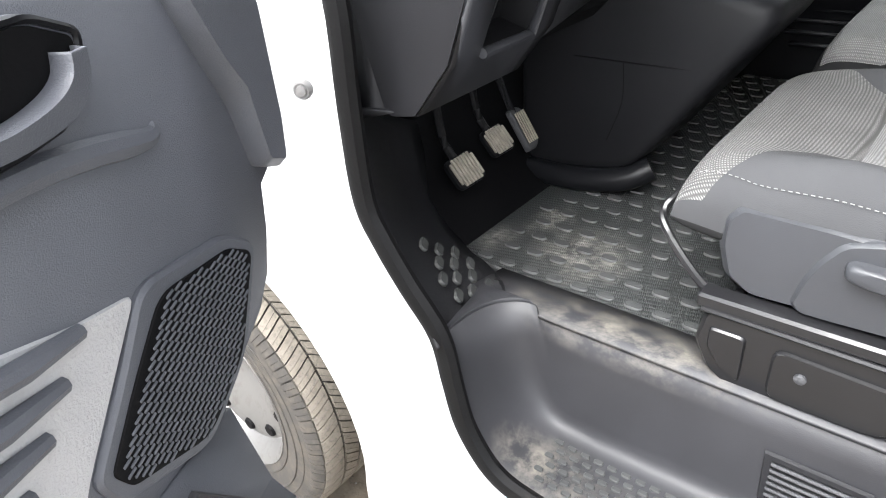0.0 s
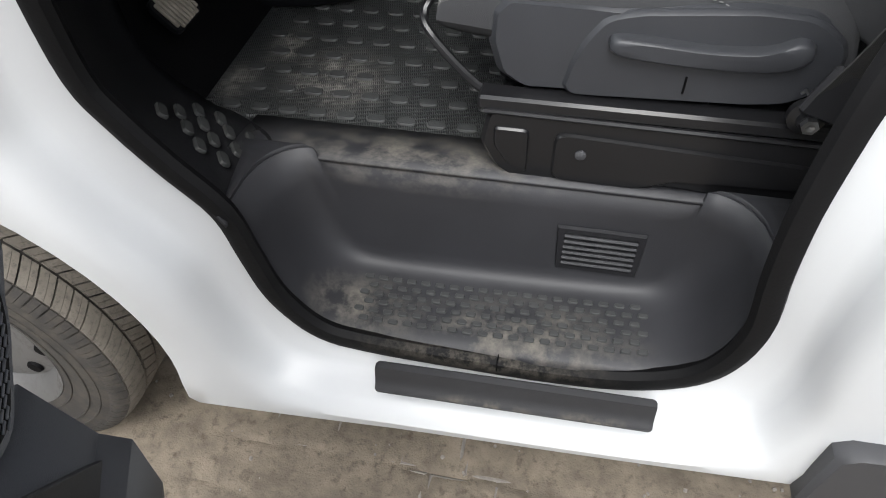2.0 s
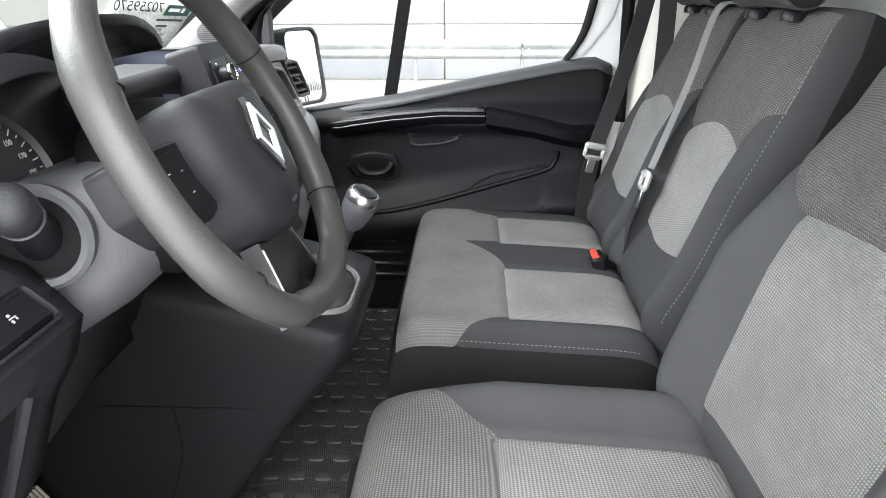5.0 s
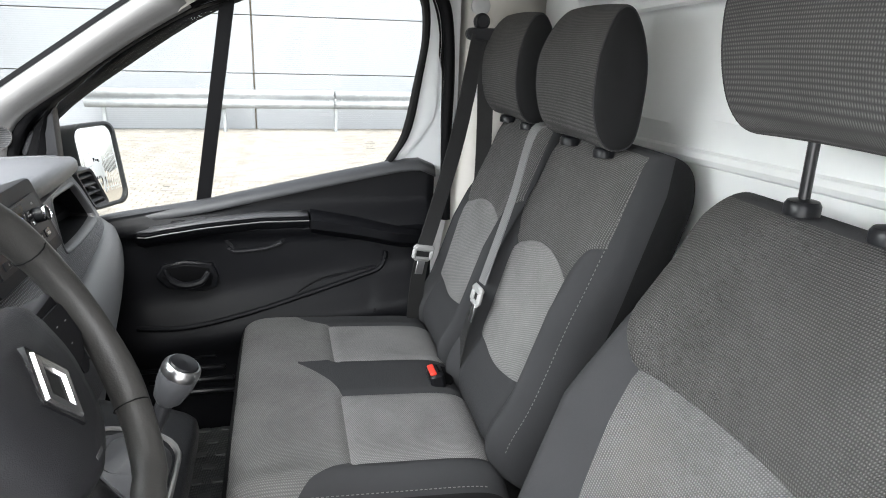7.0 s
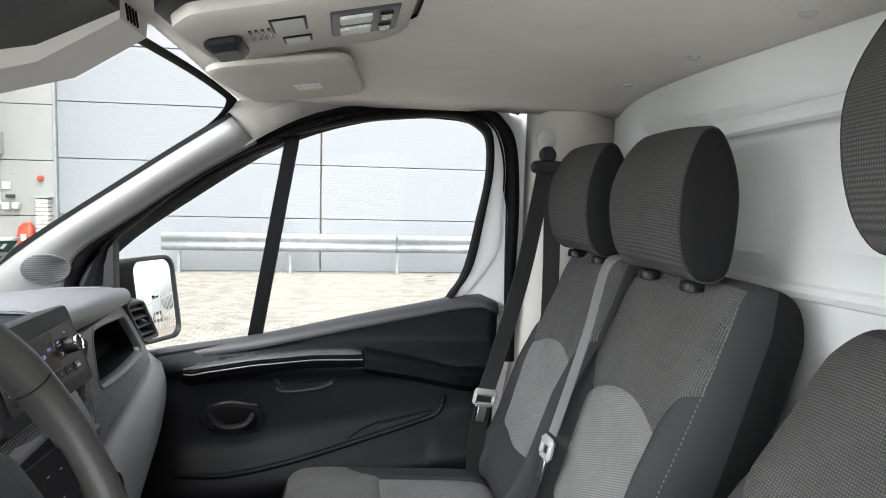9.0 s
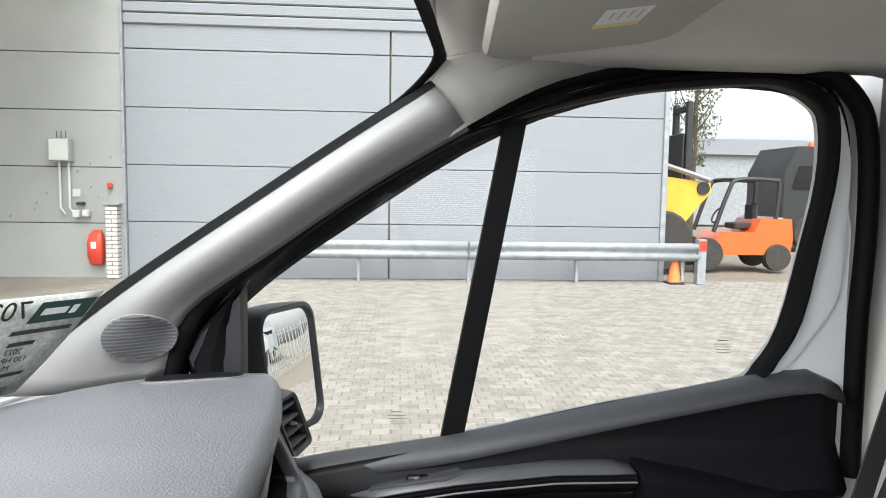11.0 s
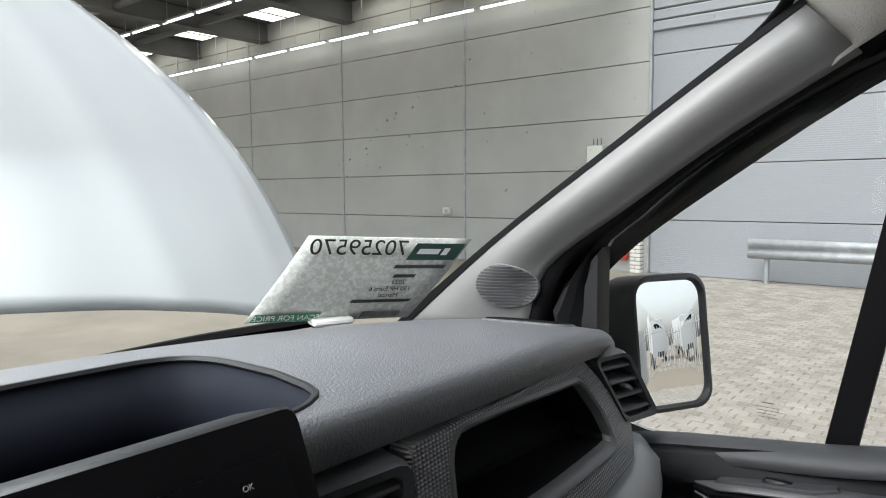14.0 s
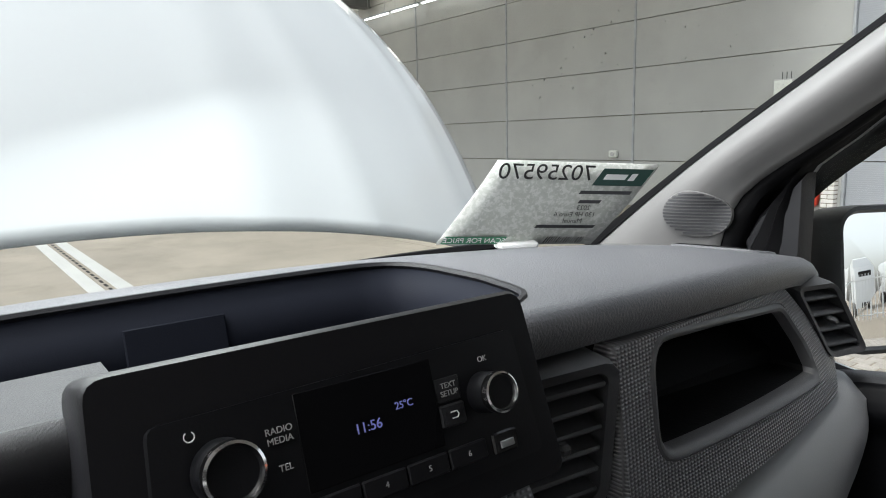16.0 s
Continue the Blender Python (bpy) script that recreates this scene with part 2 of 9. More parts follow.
CHROME = mat("bright_chrome", (0.75, 0.75, 0.76), 0.12, 1.0, var=0.04, bump=0)
SATIN = mat("satin_metal", (0.42, 0.42, 0.43), 0.3, 1.0, var=0.06, bump=0.05)
RUBPAD = mat("worn_pedal_rubber", (0.25, 0.222, 0.185), 0.75, var=0.3, vscale=40, bump=0.3)
WEB = ribbed("grey_belt_webbing", (0.22, 0.22, 0.222), 420, (1, 0.2, 0), 0.7, 0.5, 0.002)
WEB_G = ribbed("dark_grey_belt_webbing", (0.024, 0.024, 0.025), 600, (1, 0.2, 0), 0.7, 0.3, 0.001)
WEB_D = ribbed("black_belt_webbing", (0.022, 0.022, 0.022), 420, (1, 0.2, 0), 0.7, 0.4, 0.002)
RED = mat("red_button", (0.75, 0.05, 0.03), 0.35, var=0.05, bump=0)
TYRE = mat("tyre_rubber", (0.034, 0.0315, 0.029), 0.75, var=0.2, bump=0.3, bscale=200, dust=(0.085, 0.074, 0.060), dust_lo=0.45, dust_hi=0.75, dscale=30)
TREAD = mat("dusty_tread_rubber", (0.175, 0.157, 0.131), 0.85, var=0.12, vscale=30, bump=0.4, bscale=300, dust=(0.085, 0.077, 0.067), dust_lo=0.50, dust_hi=0.75, dscale=110)
RIM = mat("silver_wheel", (0.13, 0.128, 0.125), 0.45, 0.4, var=0.12, bump=0.05, dust=(0.10, 0.092, 0.08), dust_lo=0.5, dust_hi=0.8, dscale=20)
PAVER = mat("concrete_paver", (0.222, 0.202, 0.178), 0.88, var=0.24, vscale=4, bump=0.9, bscale=190, vary=0.15, dust=(0.30, 0.277, 0.247), dust_lo=0.48, dust_hi=0.74, dscale=55)
DRIFT = mat("drifted_sand", (0.185, 0.155, 0.118), 0.95, var=0.35, vscale=14, bump=1.0, bscale=220, dust=(0.095, 0.078, 0.056), dust_lo=0.52, dust_hi=0.68, dscale=42)
JOINT = mat("sandy_ground", (0.20, 0.172, 0.136), 0.95, var=0.3, vscale=40, bump=1.0, bscale=120, dust=(0.10, 0.085, 0.062), dust_lo=0.50, dust_hi=0.66, dscale=25)
SLAB = mat("worn_concrete_yard", (0.215, 0.192, 0.158), 0.9, var=0.18, vscale=0.6, bump=0.4, bscale=70, dust=(0.155, 0.136, 0.108), dust_lo=0.5, dust_hi=0.75, dscale=0.8)
CONCRETE = mat("grey_wall_concrete", (0.36, 0.364, 0.352), 0.85, var=0.07, vscale=0.7, bump=0.25, bscale=60, vary=0.05, dust=(0.31, 0.312, 0.30), dust_lo=0.5, dust_hi=0.85, dscale=0.9)
CLAD = ribbed("ribbed_cladding", (0.272, 0.283, 0.305), 28, (0, 0, 1), 0.5, 0.12, 0.01, None, 0, (0.250, 0.262, 0.285), mottle=0.03)
GALV = mat("galvanised_steel", (0.33, 0.345, 0.36), 0.6, 0.25, var=0.18, vscale=6, bump=0.1)
DARKROOF = mat("dark_roof_steel", (0.10, 0.10, 0.10), 0.7, var=0.2, vscale=1)
BEAMM = mat("dark_beam_paint", (0.09, 0.085, 0.08), 0.6, var=0.15)
SKYL = glow("skylight_panel", (1.0, 0.95, 0.86), 1.9)
TUBE = glow("fluorescent_tube", (0.95, 0.98, 1.0), 2.6)
GLASS = glass("clear_glass")
MIRROR = mat("mirror_silver", (0.93, 0.93, 0.93), 0.01, 1.0, var=0.0, bump=0)
PAPER = mat("brown_paper", (0.50, 0.37, 0.24), 0.85, var=0.15, vscale=20, bump=0.5, bscale=40)
SHEET = mat("white_label_paper", (0.50, 0.52, 0.48), 0.7, var=0.1, vscale=60, bump=0, dust=(0.66, 0.67, 0.64), dust_lo=0.48, dust_hi=0.56, dscale=140)
INK = mat("black_print", (0.02, 0.02, 0.02), 0.6, bump=0)
GREEN = mat("green_print", (0.05, 0.22, 0.12), 0.6, bump=0)
DKGREEN = mat("dark_green_print", (0.02, 0.06, 0.05), 0.6, bump=0)
WHITEP = mat("white_print", (0.75, 0.75, 0.75), 0.6, bump=0)
YELLOWP = mat("yellow_print", (0.72, 0.60, 0.18), 0.6, bump=0)
FABRICB = mat("light_brick", (0.62, 0.60, 0.57), 0.85, var=0.12, bump=0.4, bscale=80, vary=0.12)
ORANGE = mat("orange_machine_paint", (0.80, 0.13, 0.03), 0.35, var=0.06, coat=0.3, bump=0)
YELLOW = mat("yellow_machine_paint", (0.72, 0.42, 0.05), 0.4, var=0.08, bump=0.05)
MACHBLACK = mat("machine_black", (0.03, 0.03, 0.032), 0.5, var=0.1)
REDM = mat("red_plastic_cover", (0.62, 0.06, 0.03), 0.4, var=0.1, bump=0.1)
CONE = mat("orange_cone_plastic", (0.85, 0.22, 0.06), 0.5, var=0.08)
LEAF = mat("autumn_leaves", (0.10, 0.12, 0.035), 0.8, var=0.3, vscale=2, vary=0.3)
BARK = mat("bark", (0.10, 0.08, 0.06), 0.9, bump=0.6, bscale=60)
DISPLAYM = mat("dark_display_glass", (0.0035, 0.0035, 0.0042), 0.25, var=0.0, bump=0, spec=0.12)
BLUEDIG = glow("display_digits", (0.22, 0.24, 0.62), 0.10)
NEEDLE = glow("red_needle", (1.0, 0.06, 0.03), 0.6)
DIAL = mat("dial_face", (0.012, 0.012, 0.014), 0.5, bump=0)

# ---------------------------------------------------------------- mesh helpers


class Geo:
    """Points and faces collected for one mesh."""

    def __init__(self):
        self.v, self.f = [], []

    def add(self, vs, fs):
        n = len(self.v)
        self.v += [tuple(p) for p in vs]
        self.f += [tuple(n + i for i in q) for q in fs]
        return self

    def loft(self, rings, closed=True, cap0=False, cap1=False, wrap=False):
        n = len(rings[0])
        vs = [p for r in rings for p in r]
        fs = []
        last = len(rings) if wrap else len(rings) - 1
        for i in range(last):
            a, b = i * n, ((i + 1) % len(rings)) * n
            for j in range(n if closed else n - 1):
                k = (j + 1) % n
                fs.append((a + j, a + k, b + k, b + j))
        if cap0:
            fs.append(tuple(range(n - 1, -1, -1)))
        if cap1:
            fs.append(tuple(range((len(rings) - 1) * n, len(rings) * n)))
        return self.add(vs, fs)

    def rbox(self, c, s, r=0.005, m=None):
        """A box with chamfered edges."""
        hx, hy, hz = s[0] / 2, s[1] / 2, s[2] / 2
        r = min(r, hx * 0.9, hy * 0.9, hz * 0.9)

        def ring(x, y, z, q):
            return [(x - q, -y, z), (x, -y + q, z), (x, y - q, z), (x - q, y, z), (-x + q, y, z), (-x, y - q, z), (-x, -y + q, z), (-x + q, -y, z)]
        rings = [ring(hx - r, hy - r, -hz, r * 0.4), ring(hx, hy, -hz + r, r), ring(hx, hy, hz - r, r), ring(hx - r, hy - r, hz, r * 0.4)]
        mm = (m or Matrix.Identity(4))
        rings = [[mm @ Vector((p[0] + c[0], p[1] + c[1], p[2] + c[2])) if m is None else mm @ (Vector(c) + Vector(p)) for p in rg] for rg in rings]
        return self.loft(rings, True, True, True)

    def tube(self, pts, r, n=8, flat=1.0, cap=True):
        """A round bar along points; flat squeezes its section."""
        pts = [Vector(p) for p in pts]
        rings = []
        up = Vector((0, 0, 1))
        for i, p in enumerate(pts):
            d = (pts[min(i + 1, len(pts) - 1)] - pts[max(i - 1, 0)]).normalized()
            if abs(d.dot(up)) > 0.95:
                up = Vector((0, 1, 0)) if abs(d.y) < 0.9 else Vector((1, 0, 0))
            a = d.cross(up).normalized()
            b = a.cross(d).normalized()
            rr = r[i] if isinstance(r, (list, tuple)) else r
            rings.append([p + a * rr * math.cos(2 * math.pi * k / n) + b * rr * flat * math.sin(2 * math.pi * k / n) for k in range(n)])
        return self.loft(rings, True, cap, cap)

    def ribbon(self, pts, side, w, th=0.0025):
        """A flat strap along points; side is the direction across it."""
        pts = [Vector(p) for p in pts]
        s = Vector(side).normalized()
        rings = []
        for i, p in enumerate(pts):
            d = (pts[min(i + 1, len(pts) - 1)] - pts[max(i - 1, 0)]).normalized()
            sv = (s - d * s.dot(d)).normalized()
            nn = d.cross(sv)
            rings.append([p - sv * w / 2 - nn * th / 2, p + sv * w / 2 - nn * th / 2, p + sv * w / 2 + nn * th / 2, p - sv * w / 2 + nn * th / 2])
        return self.loft(rings, True, True, True)

    def lathe(self, profile, m, n=24, cap=True):
        """A turned shape: profile of (radius, height) about the z axis of m."""
        rings = [[m @ Vector((r * math.cos(2 * math.pi * k / n), r * math.sin(2 * math.pi * k / n), h)) for k in range(n)] for r, h in profile]
        return self.loft(rings, True, cap and profile[0][0] > 1e-5, cap and profile[-1][0] > 1e-5)

    def plate(self, outline, to3, th, ch=0.002):
        """A flat plate from a 2D outline; to3(a, b, depth) places it; chamfered front."""
        n = len(outline)
        cx, cy = sum(p[0] for p in outline) / n, sum(p[1] for p in outline) / n

        def inset(q):
            out = []
            for a, b in outline:
                d = math.hypot(a - cx, b - cy) or 1
                out.append((a - (a - cx) / d * q, b - (b - cy) / d * q))
            return out
        rings = [[to3(a, b, 0) for a, b in outline], [to3(a, b, th - ch) for a, b in outline], [to3(a, b, th) for a, b in inset(ch)]]
        return self.loft(rings, True, True, True)

    def grid(self, us, vs, fn, skip=None):
        idx = {}
        pts, fs = [], []
        for i, u in enumerate(us):
            for j, v in enumerate(vs):
                idx[i, j] = len(pts)
                pts.append(fn(u, v))
        for i in range(len(us) - 1):
            for j in range(len(vs) - 1):
                if skip and skip((us[i] + us[i + 1]) / 2, (vs[j] + vs[j + 1]) / 2):
                    continue
                fs.append((idx[i, j], idx[i + 1, j], idx[i + 1, j + 1], idx[i, j + 1]))
        used = sorted({k for q in fs for k in q})
        re = {k: n for n, k in enumerate(used)}
        return self.add([pts[k] for k in used], [tuple(re[k] for k in q) for q in fs])


def thing(name, label="", category="", group="", kind="", at=None):
    ob = new(name)
    ob.empty_display_size = 0.05
    if at:
        ob.location = at
    return tagged(ob, label, category, group, kind)


def part(name, g, m, parent=None, label="", smooth=True, solid=0.0, angle=40, weld=0.0, **tags):
    """Links a Geo as one mesh object under a thing or a part (points are in the world)."""
    me = bpy.data.meshes.new(name)
    me.from_pydata([tuple(p) for p in g.v], [], g.f)
    bm = bmesh.new()
    bm.from_mesh(me)
    if weld:
        bmesh.ops.remove_doubles(bm, verts=bm.verts, dist=weld)
    bmesh.ops.recalc_face_normals(bm, faces=bm.faces)
    bm.to_mesh(me)
    bm.free()
    if smooth:
        me.polygons.foreach_set("use_smooth", [True] * len(me.polygons))
        me.set_sharp_from_angle(angle=radians(angle))
    me.materials.append(m)
    ob = new(name, me)
    if parent is not None:
        ob.parent = parent
        chain, p = Vector((0, 0, 0)), parent
        while p is not None:
            chain += p.location
            p = p.parent
        me.transform(Matrix.Translation(-chain))
    if solid:
        md = ob.modifiers.new("thick", 'SOLIDIFY')
        md.thickness, md.offset = solid, 0
    return tagged(ob, label, **tags)


def lerp(a, b, t):
    return a + (b - a) * t


def smooth_curve(pts, n=6, closed=False):
    """Catmull-Rom through points."""
    P = [Vector(p) for p in pts]
    out = []
    m = len(P)
    for i in range(m if closed else m - 1):
        p0 = P[(i - 1) % m] if closed or i > 0 else P[0]
        p1, p2 = P[i], P[(i + 1) % m]
        p3 = P[(i + 2) % m] if closed or i + 2 < m else P[-1]
        for k in range(n):
            t = k / n
            out.append(0.5 * ((2 * p1) + (p2 - p0) * t + (2 * p0 - 5 * p1 + 4 * p2 - p3) * t * t + (3 * p1 - p0 - 3 * p2 + p3) * t ** 3))
    if not closed:
        out.append(P[-1])
    return out


def interp(x, xs, ys):
    return float(np.interp(x, xs, ys))


def roundrect(w, h, r, n=4, cx=0.0, cy=0.0):
    out = []
    for sx, sy, a0 in ((1, 1, 0), (-1, 1, 90), (-1, -1, 180), (1, -1, 270)):
        for k in range(n + 1):
            a = radians(a0 + 90 * k / n)
            out.append((cx + sx * (w / 2 - r) + r * math.cos(a), cy + sy * (h / 2 - r) + r * math.sin(a)))
    return out


def rounded(poly, k=5, n=4):
    """Softens the corners of a polygon."""
    out = []
    m = len(poly)
    for i in range(m):
        p0, p1, p2 = Vector(poly[i - 1]), Vector(poly[i]), Vector(poly[(i + 1) % m])
        r = min((p1 - p0).length, (p2 - p1).length) / k
        a, b = p1 + (p0 - p1).normalized() * r, p1 + (p2 - p1).normalized() * r
        for j in range(n + 1):
            t = j / n
            out.append(tuple((1 - t) ** 2 * a + 2 * t * (1 - t) * p1 + t * t * b))
    return out


def words(name, text, size, m, mtx, parent, extrude=0.0004):
    """Raised lettering in the built-in font, as a mesh."""
    cu = bpy.data.curves.new(name, 'FONT')
    cu.body, cu.size, cu.extrude = text, size, extrude
    cu.align_x, cu.align_y = 'CENTER', 'CENTER'
    tmp = bpy.data.objects.new("tmp", cu)
    scene.collection.objects.link(tmp)
    dg = bpy.context.evaluated_depsgraph_get()
    me = bpy.data.meshes.new_from_object(tmp.evaluated_get(dg))
    bpy.data.objects.remove(tmp)
    chain, p = Vector((0, 0, 0)), parent
    while p is not None:
        chain += p.location
        p = p.parent
    me.transform(Matrix.Translation(-chain) @ mtx)
    me.materials.clear()
    me.materials.append(m)
    ob = new(name, me)
    ob.parent = parent
    return ob


CY = 0.03  # centre line of the vehicle

# ---------------------------------------------------------------- yard: ground, walls, canopy
WALL_Y = 12.35
g = Geo().add([(-400, -400, -0.06), (400, -400, -0.06), (400, 400, -0.06), (-400, 400, -0.06)], [(0, 1, 2, 3)])
part("ground", g, JOINT, label="sandy ground of a commercial yard reaching far away", category="ground", kind="structure")
g = Geo().rbox((-22.4, 0.0, -0.055), (36.0, 60.0, 0.11), 0.01)
slab = part("road", g, SLAB, label="worn brownish concrete yard slab under the canopy", category="road", kind="structure")
part("drain_kerb", Geo().rbox((-16.5, 1.18, 0.002), (22.0, 0.17, 0.012), 0.004), CONCRETE, slab, "pale concrete strip beside the drain")
part("drain_kerb", Geo().rbox((-16.5, 1.47, 0.002), (22.0, 0.17, 0.012), 0.004), CONCRETE, slab)
part("drain_channel", Geo().rbox((-16.5, 1.325, 0.0005), (22.0, 0.11, 0.008), 0.002), SLAB, slab)
g = Geo()
for i in range(80):
    g.rbox((-5.8 - 0.27 * i, 1.325, 0.0035), (0.17, 0.035, 0.006), 0.001)
part("drain_slots", g, RUBBER, slab, "dark drain slots", kind="stuff")
for y in (-6.0, 5.6, 9.1):
    g = Geo().rbox((-22.4, y, -0.001), (35.9, 0.02, 0.006), 0.002)
    part("slab_joint", g, JOINT, slab)

wall = thing("wall_north", "warehouse wall of grey concrete panels and ribbed cladding", "wall", kind="structure", at=(0, WALL_Y, 0))
g = Geo().rbox((-17.3, WALL_Y + 0.2, 3.4), (26.0, 0.28, 6.9), 0.01)
g.rbox((0.65, WALL_Y + 0.22, 3.4), (10.1, 0.24, 6.9), 0.01)
g.rbox((5.6, WALL_Y + 8.1, 3.4), (0.2, 15.5, 6.9), 0.01)
part("wall_core", g, JOINT, wall)
for col in range(6):
    x1 = -4.26 if col == 0 else -4.53 - 4.10 * col
    x0 = -4.53 - 4.10 * (col + 1)
    for row in range(7):
        z0 = 1.0 * row - 0.02
        g = Geo().rbox(((x0 + x1) / 2, WALL_Y + 0.04, z0 + 0.5), (x1 - x0 - 0.014, 0.10, 0.987), 0.008)
        part("panel", g, CONCRETE, wall)
    g = Geo().rbox((x0, WALL_Y - 0.02, 3.4), (0.05, 0.03, 6.6), 0.005)
    part("joint_strip", g, GALV, wall)
for x0, x1 in ((-4.21, 0.48), (0.50, 5.68)):
    for row in range(4):
        z0, z1 = 1.02 * row, 1.02 * (row + 1)
        g = Geo().rbox(((x0 + x1) / 2, WALL_Y + 0.06, (z0 + z1) / 2), (x1 - x0 - 0.012, 0.10, z1 - z0 - 0.014), 0.006)
        part("cladding_panel", g, CLAD, wall)
    g = Geo().rbox(((x0 + x1) / 2, WALL_Y + 0.06, 4.30), (x1 - x0 - 0.012, 0.10, 0.42), 0.006)
    part("cladding_panel", g, CLAD, wall)
for k in range(7):
    g = Geo().rbox((0.74, WALL_Y + 0.0, 4.60 + 0.2 * k), (9.9, 0.06, 0.185), 0.02)
    part("fascia_board", g, CLAD, wall)
g = Geo().rbox((5.66, WALL_Y + 0.03, 3.4), (0.1, 0.14, 6.8), 0.01)
part("corner_flashing", g, GALV, wall)
g = Geo().rbox((-4.235, WALL_Y + 0.0, 3.4), (0.05, 0.12, 6.8), 0.01)
part("corner_flashing", g, GALV, wall)
# side of the warehouse that turns away
for row in range(6):
    for c in range(3):
        g = Geo().rbox((5.72, WALL_Y + 2.6 + 5.0 * c, 1.02 * row + 0.51), (0.06, 4.98, 1.0), 0.006)
        part("cladding_panel", g, CLAD, wall)

pier = thing("brick_pier", "small whitewashed brick pier at the wall corner", "pier", kind="structure", at=(-4.4, WALL_Y - 0.1, 0))
part("core", Geo().rbox((-4.42, WALL_Y - 0.10, 0.65), (0.20, 0.16, 1.28), 0.004), JOINT, pier)
for k in range(17):
    z = 0.04 + k * 0.076
    for s in ((-0.052, 0.105), (0.055, 0.105)) if k % 2 else ((0.0, 0.212),):
        part("brick", Geo().rbox((-4.42 + s[0], WALL_Y - 0.10, z), (s[1] - 0.008, 0.175, 0.064), 0.006), FABRICB, pier)
part("cap_slab", Geo().rbox((-4.42, WALL_Y - 0.10, 1.325), (0.26, 0.22, 0.035), 0.006), GALV, pier)

g = Geo()
g.rbox((-22.5, 10.4, 6.55), (36.0, 11.2, 0.12), 0.02)
for k in range(9):
    g.rbox((-5.2 - 3.6 * k, 10.2, 6.22), (0.22, 10.6, 0.5), 0.02)
    g.rbox((-5.2 - 3.6 * k, 10.2, 5.96), (0.42, 10.6, 0.03), 0.005)
for y in (5.4, 7.9, 10.2):
    g.rbox((-22.5, y, 6.1), (35.0, 0.12, 0.12), 0.01)
part("ceiling", g, DARKROOF, label="dark steel canopy roof with beams over the yard", category="ceiling", kind="structure")
for i in range(8):
    for j, y in enumerate((11.55, 7.0)):
        x = -7.0 - 3.6 * i
        sk = thing("skylight", "bright translucent skylight panel in the canopy roof", "skylight", "skylights in the canopy", at=(x, y, 6.45))
        part("frame", Geo().rbox((x, y, 6.46), (2.3, 1.2, 0.05), 0.01), BEAMM, sk)
        part("pane", Geo().rbox((x, y, 6.42), (2.1, 1.0, 0.04), 0.01), SKYL, sk)
        for q in (-0.35, 0.35):
            part("bar", Geo().rbox((x + q, y, 6.395), (0.05, 1.0, 0.03), 0.005), BEAMM, sk)
lamp0 = None
for row, (y, z) in enumerate(((12.0, 5.50), (9.2, 5.95))):
    for i in range(14):
        x = -5.6 - 1.62 * i
        if lamp0 is None:
            lamp0 = thing("tube_lamp", "white fluorescent tube lamp hung under the canopy", "lamp", "tube lamps under the canopy", at=(x, y, z))
            part("housing", Geo().rbox((x, y, z + 0.05), (1.5, 0.11, 0.05), 0.01), GALV, lamp0)
            part("tube", Geo().rbox((x, y, z + 0.005), (1.42, 0.06, 0.04), 0.015), TUBE, lamp0)
            for q in (-0.5, 0.5):
                part("hanger", Geo().tube([(x + q, y, z + 0.07), (x + q, y, 6.62)], 0.008, 6), GALV, lamp0)
            continue
        copy_thing(lamp0, pose(x, y, z))

# guard rail
rail = thing("guard_rail", "galvanised steel crash barrier in front of the warehouse wall", "guard rail", at=(2, WALL_Y - 0.35, 0))
RY = WALL_Y - 0.42
for k in range(5):
    x = -2.05 + 2.0 * k
    gp = Geo().rbox((x, RY + 0.12, 0.34), (0.06, 0.10, 0.70), 0.008)
    part("post", gp, GALV, rail)
prof = [(0.00, 0.43), (-0.03, 0.45), (-0.07, 0.49), (-0.07, 0.54), (-0.02, 0.58), (-0.02, 0.62), (-0.07, 0.66), (-0.07, 0.71), (-0.03, 0.75), (0.0, 0.76)]
for x0, x1 in ((-2.3, 1.93), (1.93, 6.2)):
    g = Geo().loft([[(x, RY + a, b) for a, b in prof] for x in (x0 - 0.02, x1 + 0.02)], closed=False)
    part("beam", g, GALV, rail, solid=0.006)
part("end_post", Geo().rbox((6.25, RY + 0.02, 0.42), (0.16, 0.16, 0.84), 0.01), GALV, rail)
part("marker", Geo().rbox((6.25, RY - 0.07, 0.72), (0.14, 0.01, 0.18), 0.002), REDM, rail, "red reflector plate")
for k in range(3):
    part("bolt", Geo().rbox((1.93 + 0.12 * (k - 1), RY - 0.075, 0.6), (0.03, 0.012, 0.03), 0.004), GALV, rail)

# paving: the blocks beside the driver's door one by one, the rest as one sheet of blocks


def paver_verts(x, y, dz, a=0.129, b=0.101, top=0.0):
    c = 0.004
    return ([(x, y, -0.05), (x + a, y, -0.05), (x + a, y + b, -0.05), (x, y + b, -0.05),
             (x, y, dz - c), (x + a, y, dz - c), (x + a, y + b, dz - c), (x, y + b, dz - c),
             (x + c, y + c, dz), (x + a - c, y + c, dz), (x + a - c, y + b - c, dz), (x + c, y + b - c, dz)],
            [(0, 1, 5, 4), (1, 2, 6, 5), (2, 3, 7, 6), (3, 0, 4, 7), (4, 5, 9, 8), (5, 6, 10, 9), (6, 7, 11, 10), (7, 4, 8, 11), (8, 9, 10, 11)])


def in_near(x, y):
    return -0.15 < x < 2.25 and -1.75 < y < -0.62


